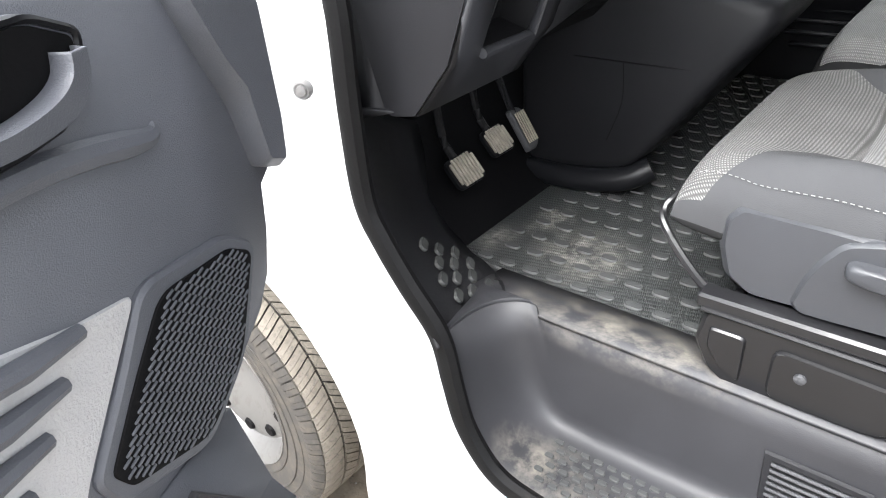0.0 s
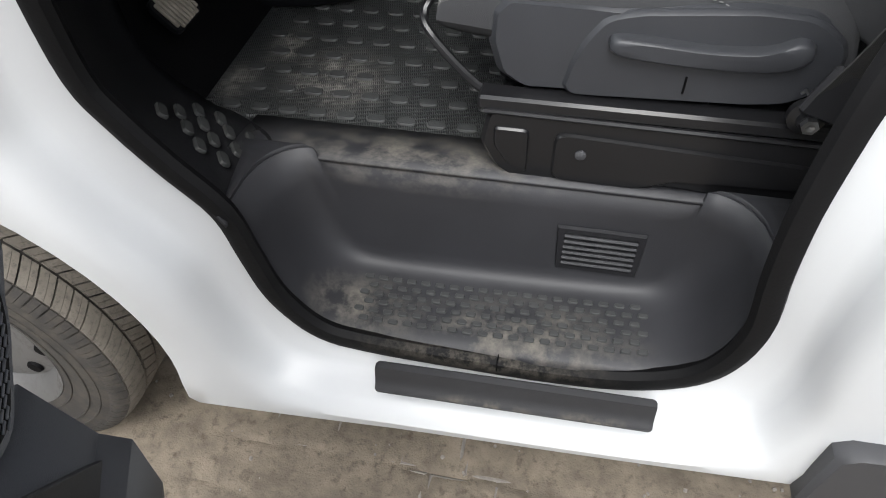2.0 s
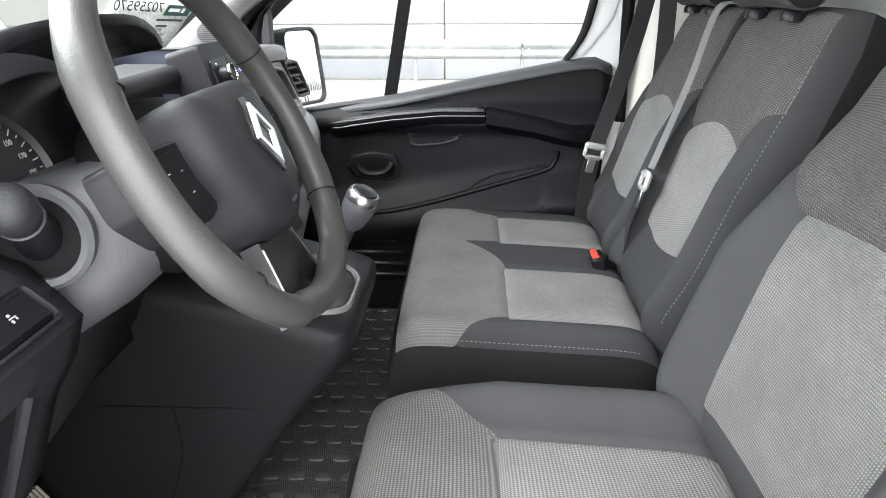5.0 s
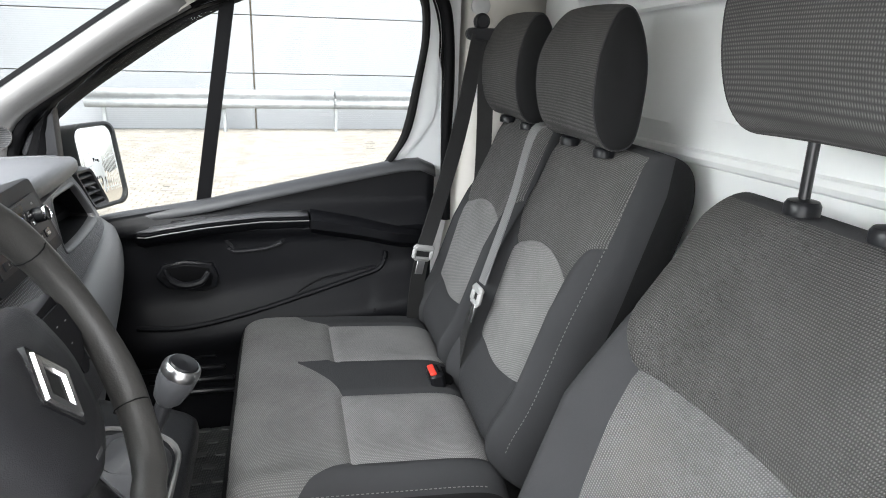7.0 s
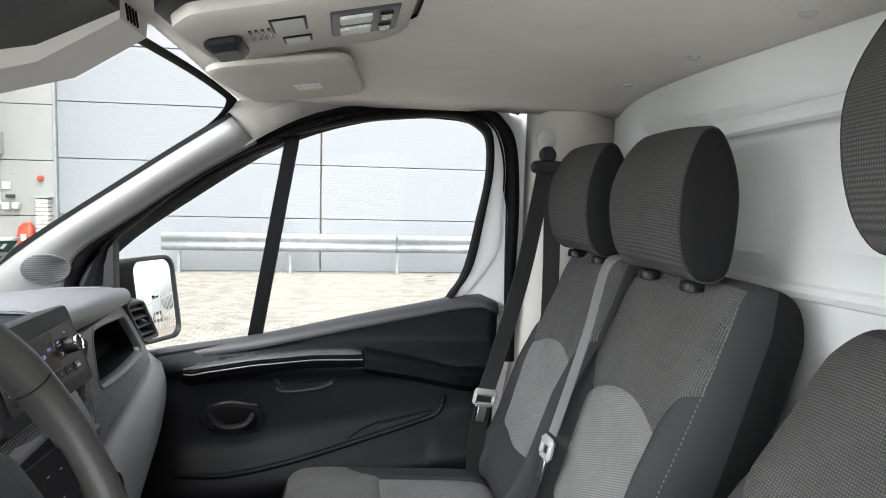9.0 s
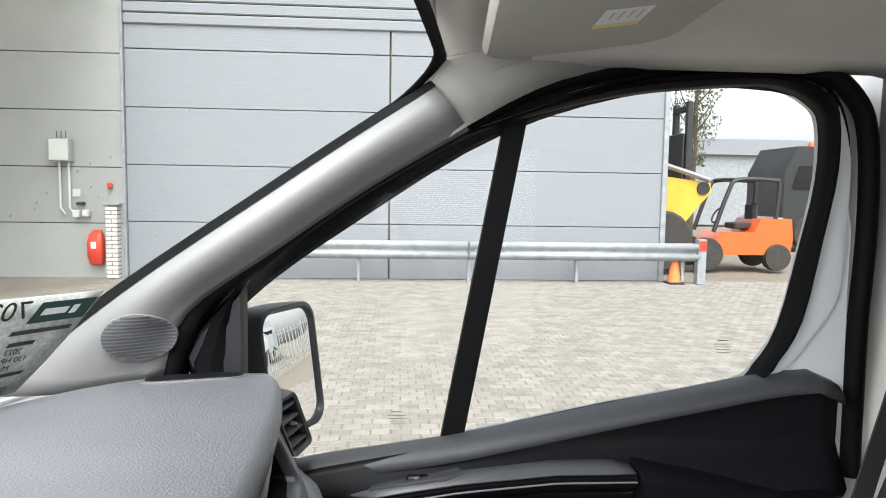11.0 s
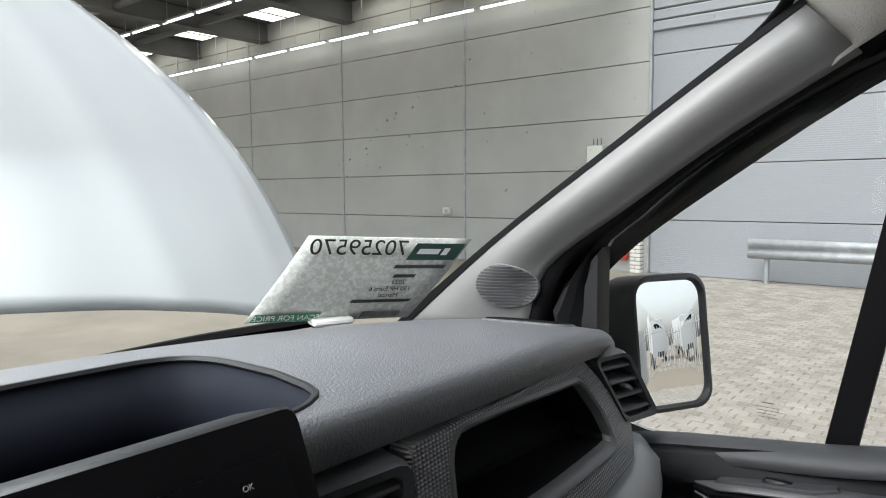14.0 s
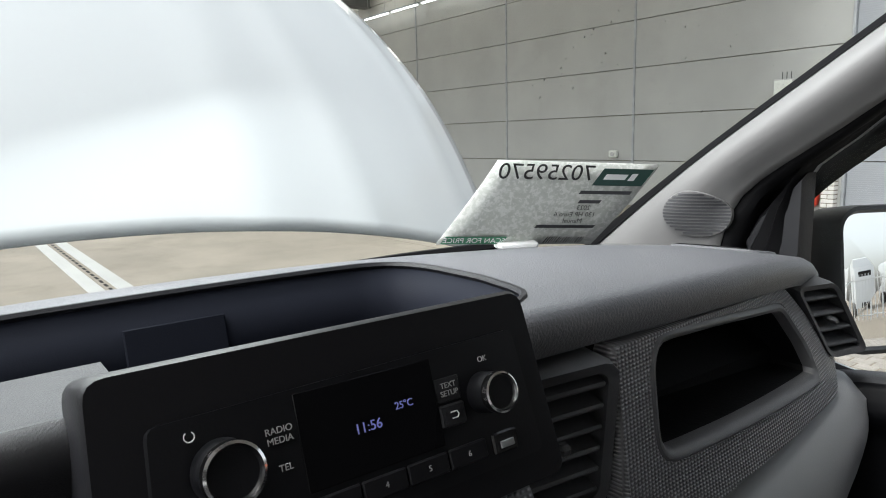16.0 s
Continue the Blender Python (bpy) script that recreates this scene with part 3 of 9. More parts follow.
rng = random.Random(4)
blocks = Geo()
near_spots = []
row = 0
y = -5.2
while y < WALL_Y + 0.0:
    x = -4.4 + (0.067 if row % 2 else 0.0)
    while x < 9.5:
        if not (y > 6.5 and x > 9):
            dz = rng.uniform(-0.0015, 0.0025)
            if in_near(x, y):
                near_spots.append((x, y, dz))
            else:
                blocks.add(*paver_verts(x + rng.uniform(-.002, .002), y + rng.uniform(-.003, .003), dz, 0.128 + rng.uniform(-0.006, 0.004), 0.100 + rng.uniform(-0.005, 0.003)))
        x += 0.136
    y += 0.108
    row += 1
pavement = thing("pavement", "weathered beige concrete block paving with sandy joints", "pavement", kind="structure")
part("paving_blocks", blocks, PAVER, pavement, smooth=False, kind="stuff")
g = Geo().rbox((2.55, 3.55, -0.0285), (13.9, 17.55, 0.05), 0.002)
part("joint_sand", g, JOINT, pavement, "sand between the blocks")


def drift_z(x, y):
    """Fine sand swept over the blocks beside the doorway; their joints show through as faint furrows."""
    w = math.sin(7.1 * x + 3.0 * y) * math.sin(5.3 * y - 2.2 * x) + 0.6 * math.sin(23 * x - 11 * y + 2) * math.sin(19 * y + 8 * x) + 0.35 * math.sin(61 * x + 37 * y) * math.sin(53 * y - 41 * x)
    v = (y + 5.2) / 0.108 + 0.04 * math.sin(31 * x)
    u = (x + 4.4) / 0.136 - (0.49 if int(v) % 2 else 0.0) + 0.04 * math.sin(37 * y)
    joint = max(math.exp(-((v + 0.03 - round(v + 0.03)) / 0.05) ** 2), math.exp(-((u + 0.03 - round(u + 0.03)) / 0.04) ** 2))
    return 0.0030 + 0.0007 * w - 0.0065 * joint * max(0.0, min(1.0, 0.55 + 0.6 * math.sin(9 * x + 4 * y) * math.sin(11 * y - 5 * x))) - 0.006 * max(0.0, abs(y + 1.05) - 0.50) - 0.005 * max(0.0, abs(x - 1.0) - 1.0)


grit = Geo()
rg_ = random.Random(8)
for k in range(260):
    x, y, r = rg_.uniform(0.15, 2.1), rg_.uniform(-1.6, -0.75), rg_.uniform(0.0015, 0.0045)
    grit.rbox((0, 0, 0), (r * 2, r * rg_.uniform(1.2, 2.2), r * 1.4), r * 0.3, Matrix.Translation((x, y, drift_z(x, y) + r * 0.4)) @ Matrix.Rotation(rg_.uniform(0, 3), 4, 'Z'))
part("grit", grit, PAVER, pavement, "loose grit on the sand", kind="stuff")
part("sand_drift", Geo().grid(np.linspace(-0.15, 2.25, 281), np.linspace(-1.75, -0.62, 133), lambda x, y: (x, y, drift_z(x, y))), DRIFT, pavement, "brown sand swept over the blocks")

# machines and tree beyond the warehouse corner
fl = thing("forklift", "orange forklift truck with black cab frame beyond the guard rail", "forklift", at=(8.3, 14.6, 0))
FX, FY = 8.2, 14.8


def fbox(name, c, s, m, r=0.03, label=""):
    return part(name, Geo().rbox((FX + c[0], FY + c[1], c[2]), s, r), m, fl, label)


body = Geo()
outl = [(-0.75, 0.35), (1.15, 0.35), (1.2, 0.7), (1.15, 1.15), (0.45, 1.15), (0.3, 0.85), (-0.35, 0.85), (-0.6, 0.6)]
body.plate(outl, lambda a, b, d: (FX + a, FY - 0.55 + d, b), 1.1, 0.04)
part("body", body, ORANGE, fl)
fbox("seat", (0.25, 0, 0.98), (0.5, 0.5, 0.14), MACHBLACK)
fbox("backrest", (0.5, 0, 1.25), (0.12, 0.45, 0.5), MACHBLACK, 0.05)
for sy in (-0.5, 0.5):
    part("cab_frame", Geo().tube(smooth_curve([(FX - 0.6, FY + sy, 0.85), (FX - 0.3, FY + sy, 1.75), (FX - 0.1, FY + sy, 2.0), (FX + 0.7, FY + sy, 2.0), (FX + 0.85, FY + sy, 1.9), (FX + 0.8, FY + sy, 1.1)], 4), 0.05), MACHBLACK, fl)
fbox("roof", (0.3, 0, 2.02), (1.0, 1.0, 0.05), MACHBLACK)
part("steering_wheel", Geo().tube([(FX - 0.3 + 0.08 * math.cos(a), FY + 0.18 * math.sin(a), 1.2 + 0.16 * math.cos(a)) for a in np.linspace(0, 6.28, 20)], 0.02), MACHBLACK, fl)
for wx, wr in ((-0.75, 0.36), (0.85, 0.30)):
    for sy in (-0.5, 0.5):
        w = part("wheel", Geo().lathe([(wr * 0.5, -0.12), (wr * 0.95, -0.12), (wr, -0.07), (wr, 0.07), (wr * 0.95, 0.12), (wr * 0.5, 0.12)], pose(FX + wx, FY + sy, wr, 90, 0, 0), 24), TYRE, fl)
for sy in (-0.35, 0.35):
    fbox("mast", (-1.2, sy, 1.9), (0.14, 0.12, 3.6), MACHBLACK, 0.02)
for z in (0.6, 1.7, 2.9, 3.55):
    fbox("mast_crossbar", (-1.2, 0, z), (0.12, 0.7, 0.14), MACHBLACK, 0.02)
fbox("load_guard", (-1.35, 0, 2.5), (0.06, 0.9, 1.0), MACHBLACK, 0.02)

ld = thing("wheel_loader_arm", "yellow loader arm and bucket of a machine behind the corner", "loader", at=(6.6, 15.5, 0))
part("arm", Geo().plate([(-0.72, 0.95), (0.2, 1.0), (0.5, 1.4), (0.8, 1.72), (0.76, 1.92), (-0.72, 2.1)], lambda a, b, d: (6.6 + a, 14.05 + d, b), 0.25, 0.02), YELLOW, ld)
part("ram", Geo().tube([(5.95, 14.0, 2.4), (7.3, 14.0, 1.98)], 0.06), SATIN, ld)
part("pivot", Geo().lathe([(0.0, 0), (0.14, 0), (0.14, 0.35), (0.0, 0.35)], pose(7.2, 14.36, 1.80, 90, 0, 0), 16), MACHBLACK, ld)
part("body", Geo().rbox((6.25, 15.0, 0.9), (0.9, 1.8, 1.2), 0.1), YELLOW, ld)
for wx in (6.3,):
    part("wheel", Geo().lathe([(0.25, -0.2), (0.6, -0.2), (0.66, -0.1), (0.66, 0.1), (0.6, 0.2), (0.25, 0.2)], pose(wx, 14.0, 0.66, 90, 0, 0), 20), TYRE, ld)

cone = thing("traffic_cone", "orange plastic traffic cone beside the barrier end", "traffic cone", at=(5.8, RY + 0.1, 0))
part("base", Geo().rbox((5.8, RY + 0.1, 0.02), (0.30, 0.30, 0.04), 0.01), MACHBLACK, cone)
part("cone", Geo().lathe([(0.12, 0.04), (0.045, 0.5), (0.03, 0.52), (0.0, 0.52)], pose(5.8, RY + 0.1, 0), 16), CONE, cone)

shed = thing("storage_shed", "long pale metal shed with a ribbed roof edge far behind", "shed", at=(20, 40, 0))
part("wall", Geo().rbox((22, 40, 2.0), (44, 8, 4.0), 0.05), GALV, shed)
part("roof_edge", Geo().rbox((22, 35.9, 4.3), (44, 0.3, 0.9), 0.03), CLAD, shed)

truck = thing("parked_truck", "dark grey lorry cab parked beyond the forklift", "truck", at=(13.5, 20, 0))
TX, TY = 13.6, 20.0
part("cab", Geo().plate([(-1.1, 0.7), (1.1, 0.7), (1.1, 2.9), (0.6, 3.2), (-0.7, 3.2), (-1.1, 2.4)], lambda a, b, d: (TX + a, TY + d, b), 2.3, 0.08), MACHBLACK, truck)
part("window", Geo().plate([(-0.85, 1.9), (0.4, 1.9), (0.4, 2.6), (-0.65, 2.6)], lambda a, b, d: (TX + a, TY - 0.02 - d, b), 0.02), PIANO, truck)
part("bumper", Geo().rbox((TX - 1.15, TY + 1.1, 0.75), (0.25, 2.3, 0.5), 0.05), GALV, truck)
part("roof_beacon", Geo().lathe([(0.1, 0), (0.1, 0.12), (0.06, 0.18), (0, 0.18)], pose(TX, TY + 0.5, 3.2), 12), ORANGE, truck)
for wx in (-0.3, 2.2):
    part("wheel", Geo().lathe([(0.25, -0.15), (0.48, -0.15), (0.52, -0.08), (0.52, 0.08), (0.48, 0.15), (0.25, 0.15)], pose(TX + wx, TY - 0.02, 0.52, 90, 0, 0), 20), TYRE, truck)
part("chassis", Geo().rbox((TX + 3.2, TY + 1.1, 1.0), (4.6, 1.0, 0.3), 0.03), MACHBLACK, truck)
part("load_box", Geo().rbox((TX + 4.2, TY + 1.1, 2.4), (4.4, 2.3, 2.4), 0.04), PAINT, truck)

tree = thing("tree", "tall slender tree with sparse yellow-green autumn leaves", "tree", at=(12.2, 26, 0))
trk = Geo().tube([(12.2, 26, 0), (12.25, 26, 4), (12.3, 26, 8.5)], [0.16, 0.11, 0.03], 8)
rngt = random.Random(9)
for k in range(16):
    z = 3.0 + k * 0.35
    a = rngt.uniform(0, 6.28)
    trk.tube([(12.24, 26, z), (12.24 + 0.5 * math.cos(a), 26 + 0.5 * math.sin(a), z + 0.6), (12.24 + 0.8 * math.cos(a), 26 + 0.8 * math.sin(a), z + 1.3)], [0.04, 0.025, 0.008], 5)
part("trunk", trk, BARK, tree)
lv = Geo()
for k in range(5200):
    z = rngt.uniform(2.8, 10.0)
    rad = 1.15 * (1 - abs((z - 6.2) / 4.2) ** 2) * math.sqrt(rngt.random())
    a = rngt.uniform(0, 6.28)
    if noise.noise((math.cos(a) * rad * 1.6, math.sin(a) * rad * 1.6, z * 1.1)) < -0.12:
        continue
    c = Vector((12.25 + rad * math.cos(a), 26 + rad * math.sin(a), z))
    q = Euler((rngt.uniform(0, 6), rngt.uniform(0, 6), rngt.uniform(0, 6))).to_matrix()
    s = rngt.uniform(0.04, 0.08)
    lv.add([c + q @ Vector(p) * s for p in ((-1, 0, 0), (0, -0.6, 0.1), (1, 0, 0), (0, 0.6, 0.1))], [(0, 1, 2, 3)])
part("crown", lv, LEAF, tree, smooth=False)

# ---------------------------------------------------------------- van: body side with the open doorway
AP = [(0.44, 1.20), (0.438, 1.04), (0.442, 0.90), (0.472, 0.835), (0.515, 0.772), (0.570, 0.700), (0.590, 0.610), (0.612, 0.525), (0.668, 0.452), (0.75, 0.432), (0.90, 0.427), (1.06, 0.428), (1.18, 0.447), (1.262, 0.50), (1.294, 0.60), (1.283, 0.72), (1.278, 0.85), (1.29, 1.03), (1.335, 1.20), (1.37, 1.36), (1.375, 1.58), (1.368, 1.74), (1.30, 1.825), (1.07, 1.83), (0.82, 1.758), (0.58, 1.61), (0.42, 1.49), (0.36, 1.40), (0.40, 1.30)]
AP3 = [(p[0], p[1]) for p in smooth_curve([(a, b, 0) for a, b in AP], 4, True)]
AC = (0.86, 1.08)


def ray_poly(poly, ang):
    """How far from AC the outline lies in a direction."""
    d = (math.cos(ang), math.sin(ang))
    best = 0.0
    for i in range(len(poly)):
        (x0, y0), (x1, y1) = poly[i], poly[(i + 1) % len(poly)]
        ax, ay, bx, by = x0 - AC[0], y0 - AC[1], x1 - x0, y1 - y0
        den = d[0] * by - d[1] * bx
        if abs(den) < 1e-9:
            continue
        t = (ax * by - ay * bx) / den
        s = (ax * d[1] - ay * d[0]) / den
        if t > 0 and -1e-6 <= s <= 1 + 1e-6:
            best = max(best, t)
    return best


ARCH = [(0.05 + 0.385 * math.cos(radians(a)), 0.40 + 0.385 * math.sin(radians(a))) for a in range(-15, 150, 8)]
OUTER = [(1.95, 1.90), (1.95, 0.40), (1.42, 0.355), (0.80, 0.315), (0.43, 0.275)] + ARCH + [(-0.40, 0.62), (-0.40, 1.15), (0.05, 1.30), (0.28, 1.42), (0.45, 1.555), (0.66, 1.722), (0.80, 1.80), (0.95, 1.90)]
NA = 288
ANG = [2 * math.pi * k / NA for k in range(NA)]
RI = [ray_poly(AP3, a) for a in ANG]
RO = [ray_poly(OUTER, a) for a in ANG]


def side_y(z, base):
    return base - 0.10 * max(0.0, z - 1.30) ** 1.2


def ring_at(fr, dep, sign, extra=0.0):
    out = []
    for a, ri, ro in zip(ANG, RI, RO):
        r = ri + extra * min(1.0, (ro - ri) * 0.70 / 0.145) if fr is None else lerp(ri, ro, fr)
        x, z = AC[0] + r * math.cos(a), AC[1] + r * math.sin(a)
        out.append((x, CY + sign * (side_y(z, dep)), z))
    return out


van = thing("van_body", "white delivery van body around the open cab doorway", "van", at=(0.9, CY, 0))
for sign, nm in ((-1, "side_panel"), (1, "side_panel")):
    g = Geo().loft([ring_at(None, 0.880, sign, 0.006), ring_at(None, 0.895, sign, 0.014), ring_at(None, 0.903, sign, 0.045), ring_at(None, 0.912, sign, 0.078), ring_at(None, 0.920, sign, 0.092), ring_at(None, 0.938, sign, 0.102), ring_at(None, 0.962, sign, 0.112), ring_at(None, 0.978, sign, 0.124), ring_at(None, 0.986, sign, 0.145), ring_at(0.75, 0.99, sign), ring_at(0.96, 0.985, sign), ring_at(1.0, 0.972, sign)])
    part(nm, g, PAINT, van, solid=0.004)
# sill underside lip
g = Geo().loft([[(x, CY - 0.969, z - 0.002), (x, CY - 0.969, z - 0.012), (x, CY - 0.966, z - 0.015), (x, CY - 0.960, z - 0.012), (x, CY - 0.960, z - 0.002)] for x, z in [(x, interp(x, [0.40, 0.43, 0.80, 1.42, 1.95], [0.272, 0.2755, 0.315, 0.355, 0.40])) for x in np.linspace(0.415, 1.94, 40)]], True, True, True)
part("sill_flange", g, PAINT, van)
SEALM = mat("dusty_rubber_seal", (0.0065, 0.0065, 0.007), 0.55, var=0.2, bump=0.2, bscale=200, spec=0.12, dust=(0.105, 0.095, 0.080), dust_lo=0.42, dust_hi=0.72, dscale=60, spot=[((0.93, -0.875, 0.44), (0.24, 0.05, 0.03))])
for sign in (-1, 1):
    pts = [(AC[0] + (r + 0.0) * math.cos(a), CY + sign * (side_y(AC[1] + r * math.sin(a), 0.894)), AC[1] + r * math.sin(a)) for a, r in zip(ANG, RI)]
    g = Geo()
    rings = []
    for i in range(NA):
        p = Vector(pts[i])
        tan = (Vector(pts[(i + 1) % NA]) - Vector(pts[i - 1])).normalized()
        out = Vector((0, sign, 0))
        if sign < 0:
            p = p + out * 0.008
        rad = Vector((tan.z, 0, -tan.x)).normalized()
        rings.append([p + rad * (0.019 if sign < 0 else 0.021) * math.cos(q) + out * 0.016 * math.sin(q) for q in np.linspace(0, 2 * math.pi, 8, endpoint=False)])
    g.loft(rings, True, wrap=True)
    seal = part("door_seal", g, SEALM, van, "black rubber door seal, dusty at the bottom")
    if sign < 0:
        part("seal_joint", Geo().tube([(0.958, -0.872 - 0.0168 * math.cos(q), 0.4272 + 0.0196 * math.sin(q)) for q in np.linspace(0.2, 2.9, 10)], 0.0012, 5), RUBBER, seal)
# lower side moulding behind the doorway
g = Geo().plate([(1.405, 0.36), (1.95, 0.40), (1.95, 0.55), (1.43, 0.515), (1.41, 0.50)], lambda a, b, d: (a, CY - 0.988 - d, b), 0.03, 0.008)
part("side_moulding", g, PLASTIC_G, van, "dark grey plastic side moulding")
# striker button on the hinge pillar
BT = Vector((0.383, -0.902, 1.07))
g = Geo().lathe([(0.0, -0.002), (0.014, -0.002), (0.014, 0.005), (0.011, 0.009), (0.008, 0.008), (0.007, 0.012), (0.0, 0.013)], Matrix.Translation(BT) @ Vector((0.5, -0.85, 0.0)).to_track_quat('Z', 'Y').to_matrix().to_4x4(), 20)
part("courtesy_switch", g, PILLAR, van, "grey push switch")
# sill scuff strip
g = Geo()
p0, p1 = Vector((0.775, -0.925, 0.452)), Vector((1.195, -0.925, 0.466))
rings = []
for t, w in ((0, 0.86), (0.004, 0.95), (0.012, 1.0), (0.5, 1.0), (0.988, 1.0), (0.996, 0.95), (1, 0.86)):
    p = p0.lerp(p1, t)
    mid = Vector((0, -0.006, -0.022))
    rings.append([p + mid + (Vector((0, dy, dz)) - mid) * w for dy, dz in ((0.012, -0.004), (0.006, 0.003), (-0.004, 0.0015), (-0.0085, -0.020), (-0.0125, -0.033), (-0.0165, -0.036), (-0.0195, -0.041), (-0.0185, -0.047), (-0.008, -0.050))])
g.loft(rings, True, True, True)
SILLM = mat("dusty_strip_plastic", (0.030, 0.0305, 0.033), 0.5, var=0.12, bump=0.3, bscale=800, spec=0.35, dust=(0.17, 0.152, 0.125), dust_lo=0.46, dust_hi=0.70, dscale=34, spot=[((0.95, -0.945, 0.412), (0.10, 0.03, 0.018)), ((1.12, -0.945, 0.42), (0.08, 0.03, 0.014))])
part("sill_strip", g, SILLM, van, "dusty dark grey sill strip")
# inner wheel housing and the plain far skin that closes the body
g = Geo()
g.grid(np.linspace(0, 180, 19), [-0.925, -0.70], lambda a, y: (0.05 + 0.40 * math.cos(radians(a)), y, 0.40 + 0.40 * math.sin(radians(a))))
part("wheel_housing", g, RUBBER, van, solid=0.006)
g = Geo().rbox((-0.05, -0.70, 0.45), (0.66, 0.03, 0.62), 0.01)
part("wheel_housing_wall", g, RUBBER, van)
g = Geo().rbox((0.95, CY, 0.40), (1.1, 1.72, 0.05), 0.01)
part("underfloor", g, RUBBER, van)
g = Geo()
g.grid(np.linspace(-1, 1, 13), np.linspace(0, 1, 8), lambda a, q: (lerp(0.65 + 0.13 * a * a, 1.95, q), CY + 0.90 * a, 1.955 - 0.09 * abs(a) ** 4 - 0.10 * max(0, 0.95 - lerp(0.65 + 0.13 * a * a, 1.95, q))))
part("roof", g, PAINT, van, solid=0.01)

# front wheel
wh = thing("front_wheel", "dusty tyre on a silver steel wheel under the arch", "wheel", at=(-0.03, -0.84, 0.335))
WX, WY, WZ = -0.03, -0.855, 0.335
M = pose(WX, WY, WZ, 90, 0, 0)
prof = [(0.205, -0.095), (0.26, -0.108), (0.305, -0.105), (0.325, -0.092), (0.333, -0.07), (0.335, -0.001), (0.335, 0.001), (0.333, 0.07), (0.325, 0.092), (0.305, 0.105), (0.26, 0.108), (0.205, 0.095)]
part("tyre", Geo().loft([[M @ Vector((r * math.cos(2 * math.pi * k / 64), r * math.sin(2 * math.pi * k / 64), h)) for k in range(64)] for r, h in prof]), TYRE, wh)


def tyre_at(h, ang, lift=0.0):
    """A point on the tyre's outside, h across from its middle."""
    r = interp(abs(h), [0.0, 0.05, 0.075, 0.092, 0.103, 0.108], [0.3345, 0.334, 0.3315, 0.3245, 0.309, 0.290]) + lift
    return (WX + r * math.sin(ang), WY + h + math.copysign(0.3 * lift * (abs(h) > 0.09), h), WZ + r * math.cos(ang))


def tread_block(g, h0, h1, a0, a1, skew):
    hs = np.linspace(h0, h1, 5)
    mid = (h0 + h1) / 2
    top = [[tyre_at(h, a + skew * (h - mid), 0.0055) for h in hs] for a in (a0, a1)]
    low = [[tyre_at(h, a + skew * (h - mid), -0.004) for h in hs] for a in (a0, a1)]
    g.loft([[low[0][k], top[0][k], top[1][k], low[1][k]] for k in range(5)], True, True, True)


tread, shoulder = Geo(), Geo()
for k in range(136):
    a0 = 2 * math.pi * k / 136
    a1 = a0 + 2 * math.pi / 136 - (0.0115 if k % 2 else 0.0028)
    for sg in (-1, 1):
        tread_block(tread, sg * 0.047, sg * 0.090, a0, a1, 1.4 * sg)
        tread_block(shoulder, sg * 0.0915, sg * 0.1045, a0 + 0.03 * 1, a1 + 0.03, 0.0)
        tread_block(tread, sg * 0.005, sg * 0.040, a0, a1, -2.2 * sg)
part("tread_shoulder", shoulder, TYRE, wh, kind="stuff")
for r, w in ((0.262, 0.0022), (0.283, 0.0016), (0.225, 0.002)):
    part("sidewall_bead", Geo().tube([(WX + r * math.cos(q), WY - interp(r, [0.205, 0.26, 0.30], [0.0965, 0.1085, 0.1055]), WZ + r * math.sin(q)) for q in np.linspace(0, 2 * math.pi, 65)], w, 6), TYRE, wh)
part("tread", tread, TREAD, wh, "dusty worn tread blocks", kind="stuff")
rimo = part("rim", Geo().lathe([(0.0, -0.02), (0.05, -0.03), (0.12, -0.055), (0.17, -0.05), (0.19, -0.085), (0.207, -0.098), (0.212, -0.09), (0.19, -0.06), (0.185, 0.09)], pose(WX, WY, WZ, 90, 0, 0) @ Matrix.Rotation(math.pi, 4, 'X'), 48), RIM, wh)
for k in range(10):
    a = 2 * math.pi * k / 10
    mm = Matrix.Translation((WX, WY - 0.053, WZ)) @ Matrix.Rotation(a, 4, 'Y') @ Matrix.Translation((0, 0, 0.145)) @ Matrix.Rotation(math.pi / 2, 4, 'X')
    # black disc on the closed rim, painting the dark inside of a hole
    part("vent_hole", Geo().lathe([(0.0, 0.006), (0.014, 0.006), (0.017, 0.0), (0.0, 0.0)], mm, 12), RUBBER, rimo)
# bonnet, raised
bon = thing("raised_bonnet", "white van bonnet standing open in front of the windscreen", "bonnet", at=(-0.2, CY, 1.35))


def hood(s, q):
    """s across (-1..1), q from the hinge edge (0) to the nose (1)."""
    w = 0.865 * (1 - 0.13 * q - 0.50 * q ** 3.2)
    y = CY + 0.0 + w * s
    z = lerp(1.450, 2.11, q) - 0.165 * s * s * (1 - 0.6 * q) - 0.016 * (1 - s * s) * (1 - q) ** 3
    bulge = 0.10 * (1 - abs(s) ** 2.5) * math.sin(math.pi * min(1, 0.42 + 0.58 * q))
    crease = 0.007 * math.exp(-((abs(s) - 0.55 + 0.1 * q) / 0.05) ** 2) + 0.006 * math.exp(-((abs(s) - 0.30) / 0.07) ** 2) + 0.006 * math.exp(-((abs(s) - 0.86) / 0.03) ** 2)
    x = -0.20 - 0.30 * q + bulge * 0.7 - 0.05 * abs(s) ** 3 + crease
    return (x, y, z)


